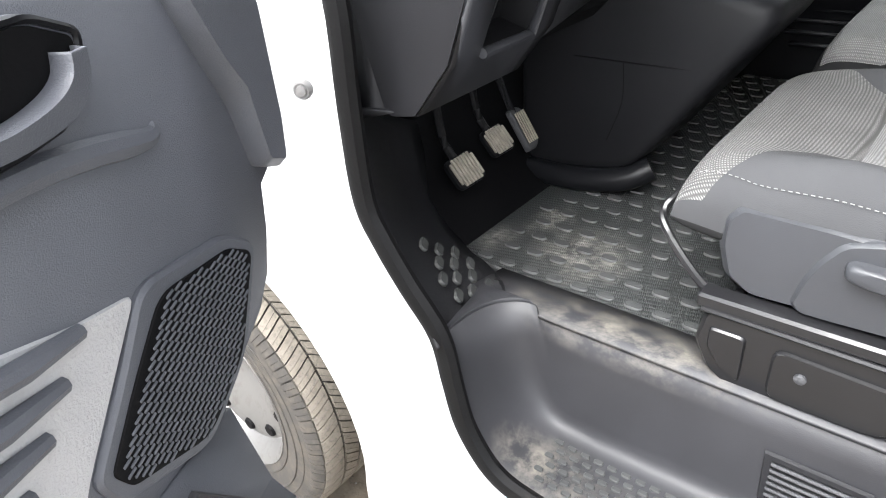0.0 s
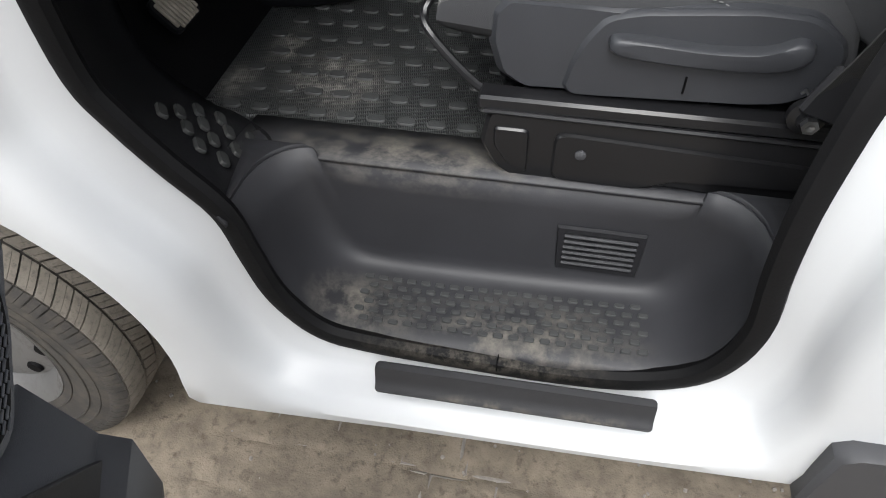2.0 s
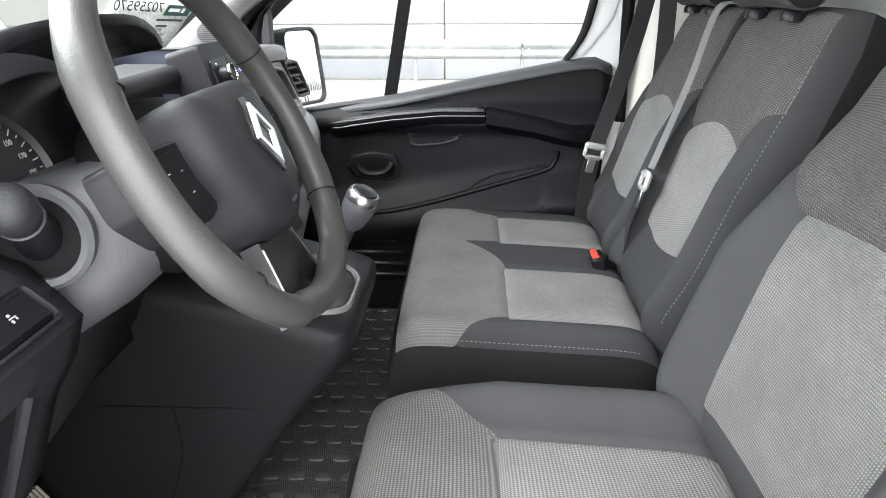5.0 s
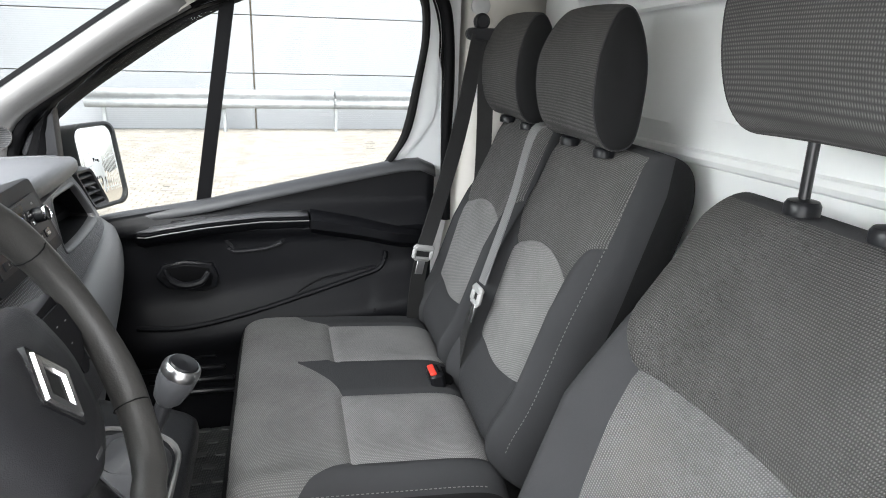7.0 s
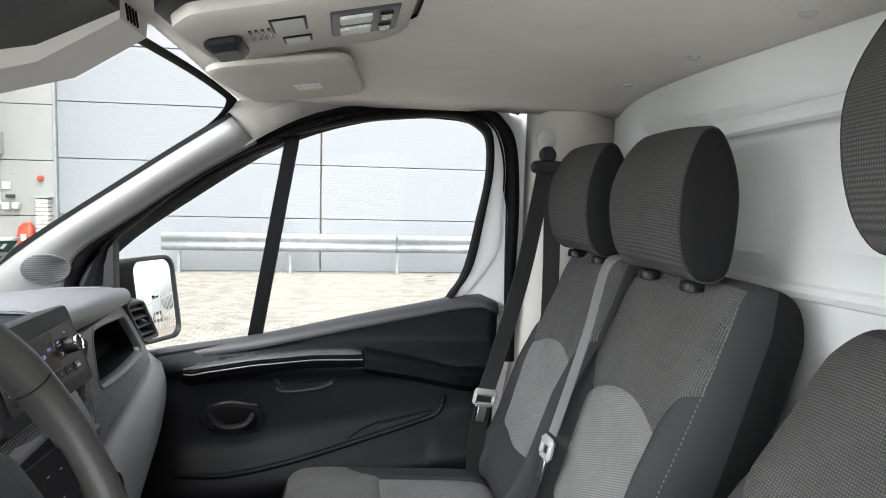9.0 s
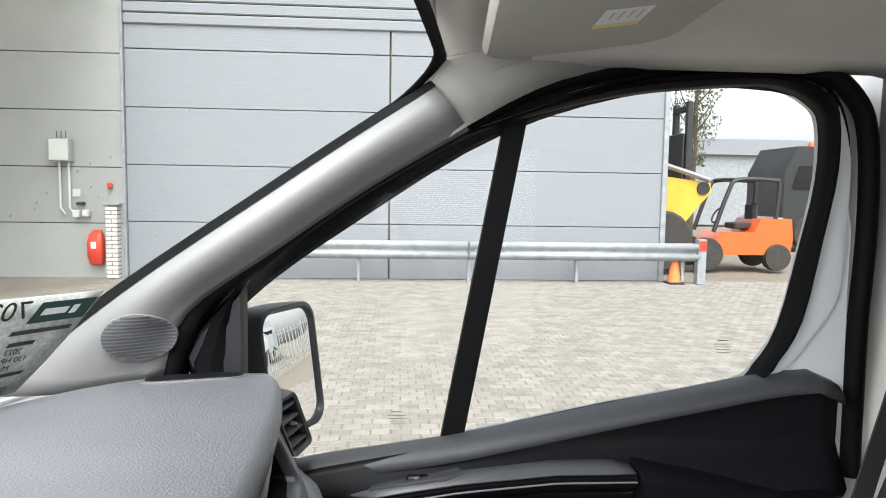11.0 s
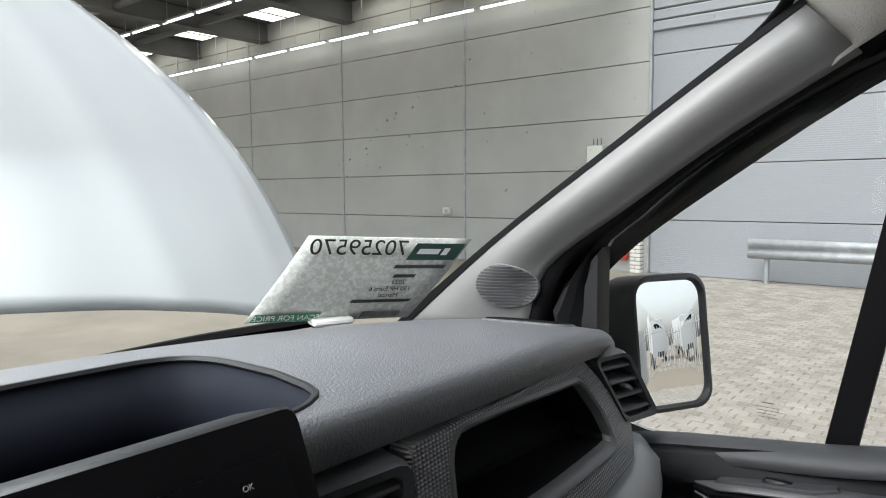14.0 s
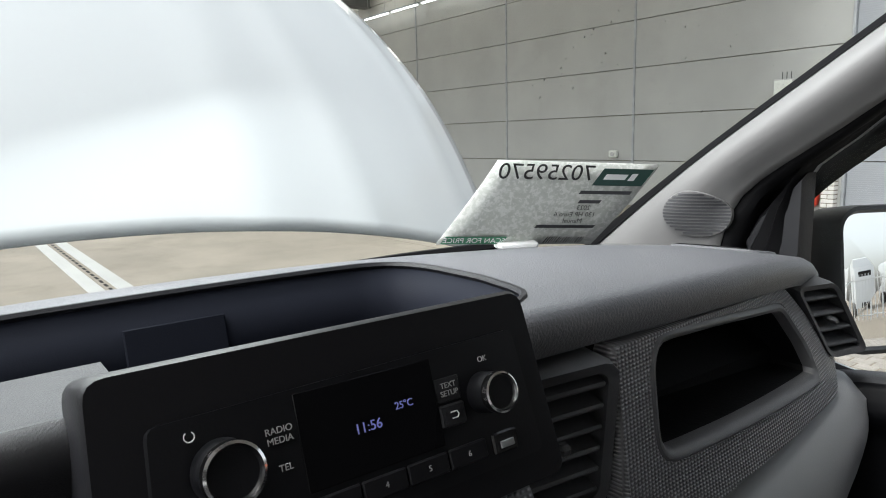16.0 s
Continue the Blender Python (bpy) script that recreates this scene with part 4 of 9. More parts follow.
g = Geo().grid(np.linspace(-1, 1, 61), np.linspace(0, 1, 31), hood)
part("outer_skin", g, BONNETP, bon, solid=0.006)
g = Geo().grid(np.linspace(-0.9, 0.9, 13), np.linspace(0.06, 0.9, 9), lambda s, q: tuple(Vector(hood(s, q)) + Vector((-0.03 - 0.02 * (abs(s) > 0.6), 0, 0))))
part("inner_frame", g, PAINT, bon, solid=0.006)
for sy in (-1, 1):
    g = Geo().tube([(-0.02, CY + sy * 0.77, 1.20), (-0.13, CY + sy * 0.78, 1.27), (-0.225, CY + sy * 0.78, 1.36)], 0.012, 8)
    part("hinge", g, BLACKSTEEL, bon)
eng = thing("engine_bay", "dark engine bay with scuttle panel below the windscreen", "engine bay", kind="structure", at=(-0.3, CY, 0.9))
part("scuttle", Geo().grid(np.linspace(-0.85, 0.85, 15), np.linspace(0, 1, 5), lambda a, q: (lerp(-0.16, 0.0, q) + 0.16 * (a / 0.85) ** 2, CY + a, lerp(1.19, 1.285, q))), PLASTIC, eng, solid=0.01)
part("cross_panel", Geo().rbox((-0.45, CY, 1.0), (0.6, 1.4, 0.2), 0.06), RUBBER, eng)
part("grille_panel", Geo().rbox((-0.83, CY, 0.85), (0.12, 1.6, 0.5), 0.05), PAINT, eng)

# ---------------------------------------------------------------- cab shell: floor, step, bulkhead, lining, glass
floor = thing("floor", "black moulded cab floor with a stepped doorway well", "floor", kind="structure", at=(0.9, CY, 0.62))
g = Geo().rbox((1.05, CY + 0.06, 0.60), (1.30, 1.50, 0.05), 0.01)
part("floor_pan", g, PLASTIC, floor)
# firewall
g = Geo().grid(np.linspace(-0.84, 0.84, 9), np.linspace(0, 1, 7), lambda a, q: (lerp(0.40, 0.05, q ** 0.8), CY + a, 0.63 + 0.62 * q ** 1.4))
part("toe_board", g, RUBBER, floor, solid=0.01)

# step well: a U shaped trough with rounded back corners
UX = [0.566, 0.585, 0.605, 0.628, 0.66, 0.70, 0.76, 0.86, 0.96, 1.06, 1.14, 1.19, 1.23, 1.262, 1.28, 1.292, 1.298]
UZ = [0.690, 0.62, 0.555, 0.500, 0.466, 0.452, 0.448, 0.450, 0.454, 0.458, 0.462, 0.468, 0.485, 0.53, 0.585, 0.635, 0.690]


def u_ring(side, lift, y):
    """The trough at one depth: its ends drawn in by side, its floor raised by lift."""
    out = []
    for x, z in zip(UX, UZ):
        t = (x - 0.932) / 0.366
        out.append((x - side * np.sign(t) * abs(t) ** 3 * (1 - abs(t) ** 10 if side < 0 else 1), y, min(0.69, z + lift * max(0, 1 - abs(t) ** 4))))
    return out


g = Geo()
rings = [u_ring(*q) for q in ((-0.012, -0.014, -0.874), (-0.004, -0.006, -0.862), (0, 0, -0.845), (0.002, 0, -0.80), (0.010, 0, -0.765), (0.022, 0.001, -0.743), (0.034, 0.004, -0.730), (0.048, 0.011, -0.720), (0.062, 0.022, -0.714), (0.078, 0.040, -0.712))]
last = rings[-1]
for q in (0.35, 0.7, 1.0):
    rings.append([(x, -0.710 + 0.004 * q, lerp(z, 0.668, q)) for x, y, z in last])
g.loft(rings, closed=False)
part("step_well", g, STEPM, floor, "dusty black plastic step well", solid=0.004, angle=60)
for side, xo in ((0, 0.535), (-1, 1.335)):
    edge = [Vector(r[side]) for r in rings]
    far = [lerp(p.x + (-0.004 if side == 0 else 0.004), xo, max(0.0, min(1.0, (p.y + 0.86) / 0.14))) for p in edge]
    g = Geo().loft([[p + Vector((0, 0, -0.004)) for p in edge], [p.lerp(Vector((f, p.y, p.z)), 0.12) + Vector((0, 0, 0.003)) for p, f in zip(edge, far)], [Vector((f, p.y, p.z + 0.002)) for p, f in zip(edge, far)]], closed=False)
    part("well_flange", g, STEPM, floor, solid=0.004)
stud_me = None
for r in range(6):
    for c in range(19):
        x = 0.72 + 0.0245 * c + (0.012 if r % 2 else 0)
        if x > 1.19:
            continue
        y = -0.754 - 0.0172 * r
        if stud_me is None:
            gg = Geo().plate(roundrect(0.0165, 0.0095, 0.0035, 2), lambda a, b, d: (a, b, d), 0.004, 0.0015)
            ob = part("tread_stud", gg, STUD)
            stud_me = ob.data
            ob.parent = floor
        else:
            ob = new("tread_stud", stud_me)
            ob.parent = floor
        ob.location = Vector((x, y, interp(x, UX, UZ) + 0.0020)) - floor.location
vg = part("air_grille", Geo().loft([[(x, -0.7125, z) for x, z in ((1.022, 0.592), (1.158, 0.592), (1.156, 0.497), (1.026, 0.497))], [(x, -0.718, z) for x, z in ((1.024, 0.590), (1.156, 0.590), (1.154, 0.499), (1.028, 0.499))], [(x, -0.718, z) for x, z in ((1.034, 0.581), (1.146, 0.581), (1.145, 0.508), (1.036, 0.508))], [(x, -0.700, z) for x, z in ((1.034, 0.581), (1.146, 0.581), (1.145, 0.508), (1.036, 0.508))]], cap1=True), PLASTIC, floor, "black louvred air grille")
for k in range(6):
    part("louvre", Geo().rbox((0, 0, 0), (0.112, 0.014, 0.005), 0.0015, Matrix.Translation((1.090, -0.7165, 0.514 + 0.0122 * k)) @ Matrix.Rotation(radians(-25), 4, 'X')), PLASTIC_G, vg)
# ledge between well and mat, with the kick area of the wheel arch
g = Geo()
g.grid([0.50, 0.55, 0.60, 0.9, 1.2, 1.30, 1.42], [-0.712, -0.66, -0.60], lambda x, y: (x, y, 0.668 - 0.02 * ((y + 0.712) / 0.112) + 0.0 * x))
part("ledge", g, STEPM, floor, solid=0.006)
g = Geo()
KA = smooth_curve([(0.22, -0.50, 0.86), (0.28, -0.52, 0.70), (0.39, -0.57, 0.646), (0.46, -0.60, 0.648), (0.54, -0.655, 0.660), (0.575, -0.700, 0.668)], 4)
KB = smooth_curve([(0.37, -0.80, 1.06), (0.40, -0.82, 0.96), (0.440, -0.845, 0.868), (0.492, -0.855, 0.790), (0.545, -0.862, 0.712), (0.572, -0.872, 0.688)], 4)
g.loft([[a.lerp(b, q) + Vector((-0.02, 0.0, -0.02)) * math.sin(math.pi * q) for a, b in zip(KA, KB)] for q in np.linspace(0, 1, 7)] + [[b + Vector((0.012, -0.022, 0.004)) for b in KB]], closed=False)
part("kick_panel", g, PLASTIC, floor, solid=0.005)
arch_lo = [tuple(KA[16]), tuple(KA[12]), tuple(KA[9])]
arch_in = [tuple(KB[15]), tuple(KB[12]), tuple(KB[8])]
for k in range(12):
    r, c = k // 4, k % 4
    t, s = 0.16 + 0.17 * r + (0.07 if c % 2 else 0), 0.06 + 0.27 * c
    p = Vector(arch_lo[0]).lerp(Vector(arch_lo[2]), s).lerp(Vector(arch_in[0]).lerp(Vector(arch_in[2]), s), t)
    n = Vector((0.62, 0.42, 0.66)).normalized()
    p = p + Vector((-0.02, 0, -0.02)) * math.sin(math.pi * t)
    mm = Matrix.Translation(p + n * 0.004) @ n.to_track_quat('Z', 'X').to_matrix().to_4x4()
    gg = Geo().plate(roundrect(0.034, 0.018, 0.007, 3), lambda a, b, d: mm @ Vector((b, a, d)), 0.006, 0.002)
    part("mat_stud", gg, STUD, floor)
g = Geo().lathe([(0.0, 0.0), (0.006, 0), (0.010, 0.004), (0.012, 0.001), (0.0, 0.001)], pose(0.527, -0.657, 0.657), 12)
part("plug", g, RUBBER, floor)

fm = thing("floor_mat", "black ribbed rubber floor mat with raised oval studs and dried mud", "floor mat", at=(0.8, -0.1, 0.635))
outl = [(0.36, -0.56), (0.40, -0.595), (0.90, -0.595), (1.25, -0.58), (1.25, 0.78), (0.50, 0.78), (0.44, 0.45), (0.46, 0.0), (0.45, -0.18), (0.36, -0.215)]
g = Geo().plate(outl, lambda a, b, d: (a, b, 0.632 + d), 0.012, 0.004)
part("mat_sheet", g, MATM, fm, "ribbed rubber sheet")
stud_m = None
for r in range(24):
    for c in range(14):
        x = 0.44 + 0.052 * c + (0.026 if r % 2 else 0)
        y = -0.57 + 0.058 * r
        if x > 1.0 or (x < 0.46 and y > -0.25) or (x > 0.95 and y > 0.1):
            continue
        if stud_m is None:
            ob = part("mat_stud", Geo().plate(roundrect(0.034, 0.020, 0.009, 3), lambda a, b, d: (a, b, d), 0.0045, 0.002), STUD)
            stud_m = ob.data
        else:
            ob = new("mat_stud", stud_m)
        ob.parent = fm
        ob.location = Vector((x, y, 0.6435)) - fm.location

# bulkhead
bh = thing("wall_rear", "white painted steel bulkhead with pressed ribs behind the seats", "bulkhead", kind="structure", at=(1.66, CY, 1.2))
g = Geo()


def bulk(y, z):
    x = 1.66
    a, b = abs(y - CY) / 0.80, (z - 0.55) / 1.3
    inside = max(0, min(1, (0.88 - a) / 0.03)) * max(0, min(1, (1.79 - z + 0.03 * (y - CY)) / 0.03))
    x += 0.032 * inside
    x -= 0.012 * math.exp(-((z - 1.56 + 0.06 * (y - CY)) / 0.012) ** 2) * inside
    for yy in (0.35, -0.35):
        x -= 0.010 * math.exp(-((y - CY - yy) / 0.02) ** 4) * inside * (1 if z > 1.0 else 0)
    return (x, y, z)


g.grid(np.linspace(CY - 0.86, CY + 0.86, 87), np.linspace(0.55, 1.90, 69), bulk)
part("sheet", g, BULKP, bh, solid=0.004)

bead = smooth_curve([(1.655, 0.70, 0.95), (1.655, 0.70, 1.55), (1.655, 0.685, 1.68), (1.655, 0.60, 1.735), (1.655, 0.2, 1.765), (1.655, -0.62, 1.79)], 6)
part("pressed_bead", Geo().tube(bead, 0.016, 8), BULKP, bh)
part("pressed_bead", Geo().tube([(1.690, 0.62, 1.475), (1.690, -0.70, 1.52)], 0.014, 8), BULKP, bh)
# headliner
hl = Geo()


def roof_in(a, q):
    x = lerp(0.70 + 0.055 * abs(a) ** 8, 1.67, q)
    z = 1.888 - 0.030 * abs(a) ** 4 - 0.022 * max(0, (1.0 - x) / 0.3) ** 1.2 - 0.02 * abs(a) ** 14
    return (x, CY + 0.80 * a, z)


hl.grid(np.linspace(-1, 1, 41), np.linspace(0, 1, 24), roof_in)
hl.grid(np.linspace(-1, 1, 41), [0, 1], lambda a, q: tuple(Vector(roof_in(a, 0)) + Vector((-0.03 * q, 0, 0.045 * q))))
part("ceiling_lining", hl, LINER, label="warm grey cloth headliner over the cab", category="headliner", kind="structure", solid=0.012)
for sgn in (1, -1):
    g = Geo()
    top = smooth_curve([(0.725, CY + sgn * 0.795, 1.712), (0.762, CY + sgn * 0.775, 1.742), (0.90, CY + sgn * 0.795, 1.815), (1.07, CY + sgn * 0.80, 1.845), (1.30, CY + sgn * 0.80, 1.845), (1.40, CY + sgn * 0.80, 1.83)], 4)
    hi = smooth_curve([(0.700, CY + sgn * 0.780, 1.778), (0.712, CY + sgn * 0.742, 1.822), (0.90, CY + sgn * 0.72, 1.866), (1.07, CY + sgn * 0.72, 1.872), (1.30, CY + sgn * 0.72, 1.872), (1.40, CY + sgn * 0.72, 1.872)], 4)
    midl = [a.lerp(b, 0.5) + Vector((0, sgn * 0.012, 0.012)) for a, b in zip(top, hi)]
    g.loft([top, midl, hi], closed=False)
    part("trim_roof_rail", g, RAILM, label="cloth covered roof rail above the door", category="trim", kind="structure", solid=0.008)

for y, x in ((-0.30, 1.575), (0.0, 1.575), (0.30, 1.575), (0.58, 1.575)):
    part("trim_clip", Geo().lathe([(0.012, 0.004), (0.012, 0.0), (0.008, -0.003), (0.0, -0.003)], pose(x, y, roof_in((y - CY) / 0.80, 0.9)[2] - 0.008), 16), PALE, label="round grey headliner clip", category="clip", kind="structure")
# windscreen
XB = lambda y: -0.06 + 0.17 * ((y - CY) / 0.77) ** 2


def wscreen(a, q, off=0.0):
    y = CY + 0.80 * a
    z = lerp(1.27, 1.872 - 0.055 * abs(a) ** 3, q)
    return (XB(y) + (z - 1.38) * 1.40 + off, y, z)


w1 = thing("window_1", "large curved windscreen with a black edge band", "windscreen", kind="structure", at=(0.3, CY, 1.6))
ob = part("pane", Geo().grid(np.linspace(-1, 1, 25), np.linspace(0, 1, 13), wscreen), GLASS, w1)
ob.visible_shadow = False
def band_line(a0, q0, ra, rq):
    """Runs up one side of the glass, round the upper corners and down the other side."""
    half = [(a0, q) for q in np.linspace(0, q0 - rq, 14)] + [(a0 - ra * (1 - math.cos(t)), q0 - rq + rq * math.sin(t)) for t in np.linspace(0.15, math.pi / 2, 8)] + [(a, q0) for a in np.linspace(a0 - ra - 0.06, 0, 10)]
    return half + [(-a, q) for a, q in half[-2::-1]]


inner, outer_b = band_line(0.950, 0.984, 0.09, 0.10), band_line(0.985, 1.0, 0.08, 0.10)
part("edge_band", Geo().loft([[wscreen(a, q, 0.005) for a, q in inner], [wscreen(lerp(a, c, 0.5), lerp(q, d, 0.5), 0.008) for (a, q), (c, d) in zip(inner, outer_b)], [wscreen(a, q, 0.004) for a, q in outer_b]], closed=False), RUBBER, w1, "black edge band", solid=0.003)
g2 = Geo().tube([wscreen(a, 0.02, 0.03) for a in np.linspace(-1, 1, 20)], 0.02, 6)
part("lower_seal", g2, RUBBER, w1)
rw = random.Random(21)
g = Geo()
for k in range(90):
    a, q, s = rw.uniform(0.5, 0.93), rw.uniform(0.55, 0.98), rw.choice((0.0006, 0.0008, 0.0008, 0.0013))
    p = Vector(wscreen(a, q, 0.004))
    g.add([p + Vector((0.5 * dx, dy, dz)) * s for dx, dy, dz in ((1, 0, 1), (0, 1, 0), (-1, 0, -1), (0, -1, 0))], [(0, 1, 2, 3)])
part("dust_specks", g, PALE, w1, "pale dust specks on the glass", smooth=False, kind="stuff")
# front pillars, inner trim
for sgn in (1, -1):
    el = smooth_curve([(0.07, 0, 1.352), (0.275, 0, 1.508), (0.488, 0, 1.655), (0.60, 0, 1.731), (0.705, 0, 1.800)], 4)
    er = smooth_curve([(0.325, 0, 1.37), (0.362, 0, 1.468), (0.49, 0, 1.562), (0.625, 0, 1.655), (0.765, 0, 1.738)], 4)
    rings = [[Vector((lerp(a.x, b.x, q), CY + sgn * (0.765 - 0.030 * math.sin(math.pi * min(1, q * 1.05)) + 0.02 * q), lerp(a.z, b.z, q))) for q in np.linspace(0, 1, 11)] for a, b in zip(el, er)]
    g = Geo().loft(rings, closed=False)
    tr = part("trim_pillar", g, PILLAR, label="satin grey plastic windscreen pillar trim with speaker grille", category="pillar trim", kind="structure", solid=0.006)
    fs, qs = np.linspace(0, 0.95, 20), np.linspace(0, 1, 201)
    ea = np.array([tuple(a0.lerp(a1, f)) for a0, a1 in zip(el[:10], el[1:11]) for f in fs])
    eb = np.array([tuple(b0.lerp(b1, f)) for b0, b1 in zip(er[:10], er[1:11]) for f in fs])
    sx = ea[:, None, 0] + (eb - ea)[:, None, 0] * qs
    sz = ea[:, None, 2] + (eb - ea)[:, None, 2] * qs

    def skin(x, z, d):
        q = qs[int(np.argmin((sx - x) ** 2 + (sz - z) ** 2)) % 201]
        return (x + 0.3 * d, CY + sgn * (0.765 - 0.030 * math.sin(math.pi * min(1, q * 1.05)) + 0.02 * q - d), z)

    spk = part("speaker_grille", Geo().loft([[skin(0.303 + 0.045 * s * math.cos(t), 1.438 + 0.035 * s * math.sin(t), d) for t in np.linspace(0, 2 * math.pi, 28, endpoint=False)] for s, d in ((1.04, 0.001), (1.0, 0.0075), (0.7, 0.0078), (0.35, 0.0078), (0.02, 0.0078))], cap1=True), PILLAR, tr, "round ribbed speaker grille")
    for k in range(-6, 7):
        h = 0.044 * math.sqrt(1 - (k / 6.6) ** 2)
        g = Geo().loft([[skin(0.303 + h * f, 1.438 + 0.005 * k + e, d) for f in np.linspace(-1, 1, 7)] for e, d in ((0.0018, 0.0070), (0.0015, 0.0086), (-0.0015, 0.0086), (-0.0018, 0.0070))], closed=False)
        part("slot", g, PLASTIC_G, spk)
    g = Geo().loft([[r[0].lerp(r[1], -0.2) + Vector((-0.004, 0, 0)) for r in rings], [r[0].lerp(r[1], -0.2) + Vector((0.004, -sgn * 0.012, 0)) for r in rings], [r[1] + Vector((0.004, -sgn * 0.008, 0)) for r in rings], [r[1] + Vector((0, sgn * 0.004, 0)) for r in rings]], closed=False)
    part("trim_glass_edge", g, RUBBER, label="black rubber edge between pillar trim and windscreen", category="seal", kind="structure")
    black = smooth_curve([(0.335, 0, 1.33), (0.385, 0, 1.462), (0.475, 0, 1.545), (0.60, 0, 1.640), (0.745, 0, 1.726)], 4)
    part("trim_pillar_seal", Geo().loft([[Vector((p.x, CY + sgn * 0.786, p.z)) for p in er], [Vector((lerp(p.x, q.x, 0.5) + 0.004, CY + sgn * 0.800, lerp(p.z, q.z, 0.5) - 0.004)) for p, q in zip(er, black)], [Vector((q.x, CY + sgn * 0.835, q.z)) for q in black]], closed=False), RUBBER, label="black rubber seal along the pillar trim", category="seal", kind="structure", solid=0.004)
# painted rear part of the passenger window frame and the seal behind it
part("trim_window_frame", Geo().plate([(1.262, 1.325), (1.300, 1.423), (1.322, 1.573), (1.336, 1.70), (1.352, 1.72), (1.380, 1.604), (1.382, 1.459), (1.384, 1.325)], lambda a, b, d: (a, 0.872 - d, b), 0.02, 0.004), PAINT, label="white painted rear window frame of the passenger door", category="door frame", kind="structure")
part("trim_door_seal", Geo().tube(smooth_curve([(1.398, 0.845, 1.20), (1.396, 0.845, 1.34), (1.395, 0.845, 1.459), (1.397, 0.842, 1.604), (1.386, 0.838, 1.74), (1.358, 0.834, 1.80), (1.30, 0.834, 1.840), (1.20, 0.837, 1.850), (1.07, 0.838, 1.848), (0.90, 0.838, 1.816), (0.80, 0.838, 1.770), (0.735, 0.838, 1.728)], 5), 0.015, 10), RUBBER, label="black rubber seal round the passenger doorway", category="seal", kind="structure")
# middle pillars, inner covers
for sgn in (1, -1):
    g = Geo()
    prof = [(1.435, 0.856), (1.445, 0.818), (1.475, 0.788), (1.55, 0.775), (1.60, 0.80), (1.66, 0.83)]
    g.loft([[(x + dx, CY + sgn * (y - 0.02 * max(0, z - 1.4)), z) for x, y in prof] for z, dx in ((0.60, -0.08), (0.9, -0.075), (1.2, -0.02), (1.4, 0), (1.84, 0))], closed=False)
    part("trim_middle_pillar", g, BEIGE, label="beige plastic middle pillar cover", category="pillar trim", kind="structure", solid=0.006)

# ---------------------------------------------------------------- passenger door (closed)
WIN = [(0.420, 1.483), (0.485, 1.548), (0.572, 1.619), (0.714, 1.705), (0.826, 1.753), (0.995, 1.799), (1.178, 1.819), (1.256, 1.817), (1.306, 1.795), (1.328, 1.763), (1.331, 1.678), (1.313, 1.573), (1.286, 1.445), (1.250, 1.382), (1.205, 1.347), (1.002, 1.311), (0.756, 1.259), (0.601, 1.231), (0.50, 1.223), (0.44, 1.25), (0.41, 1.34)]
winc = [(p[0], p[1]) for p in smooth_curve([(a, b, 0) for a, b in WIN], 3, True)]
DY = 0.875


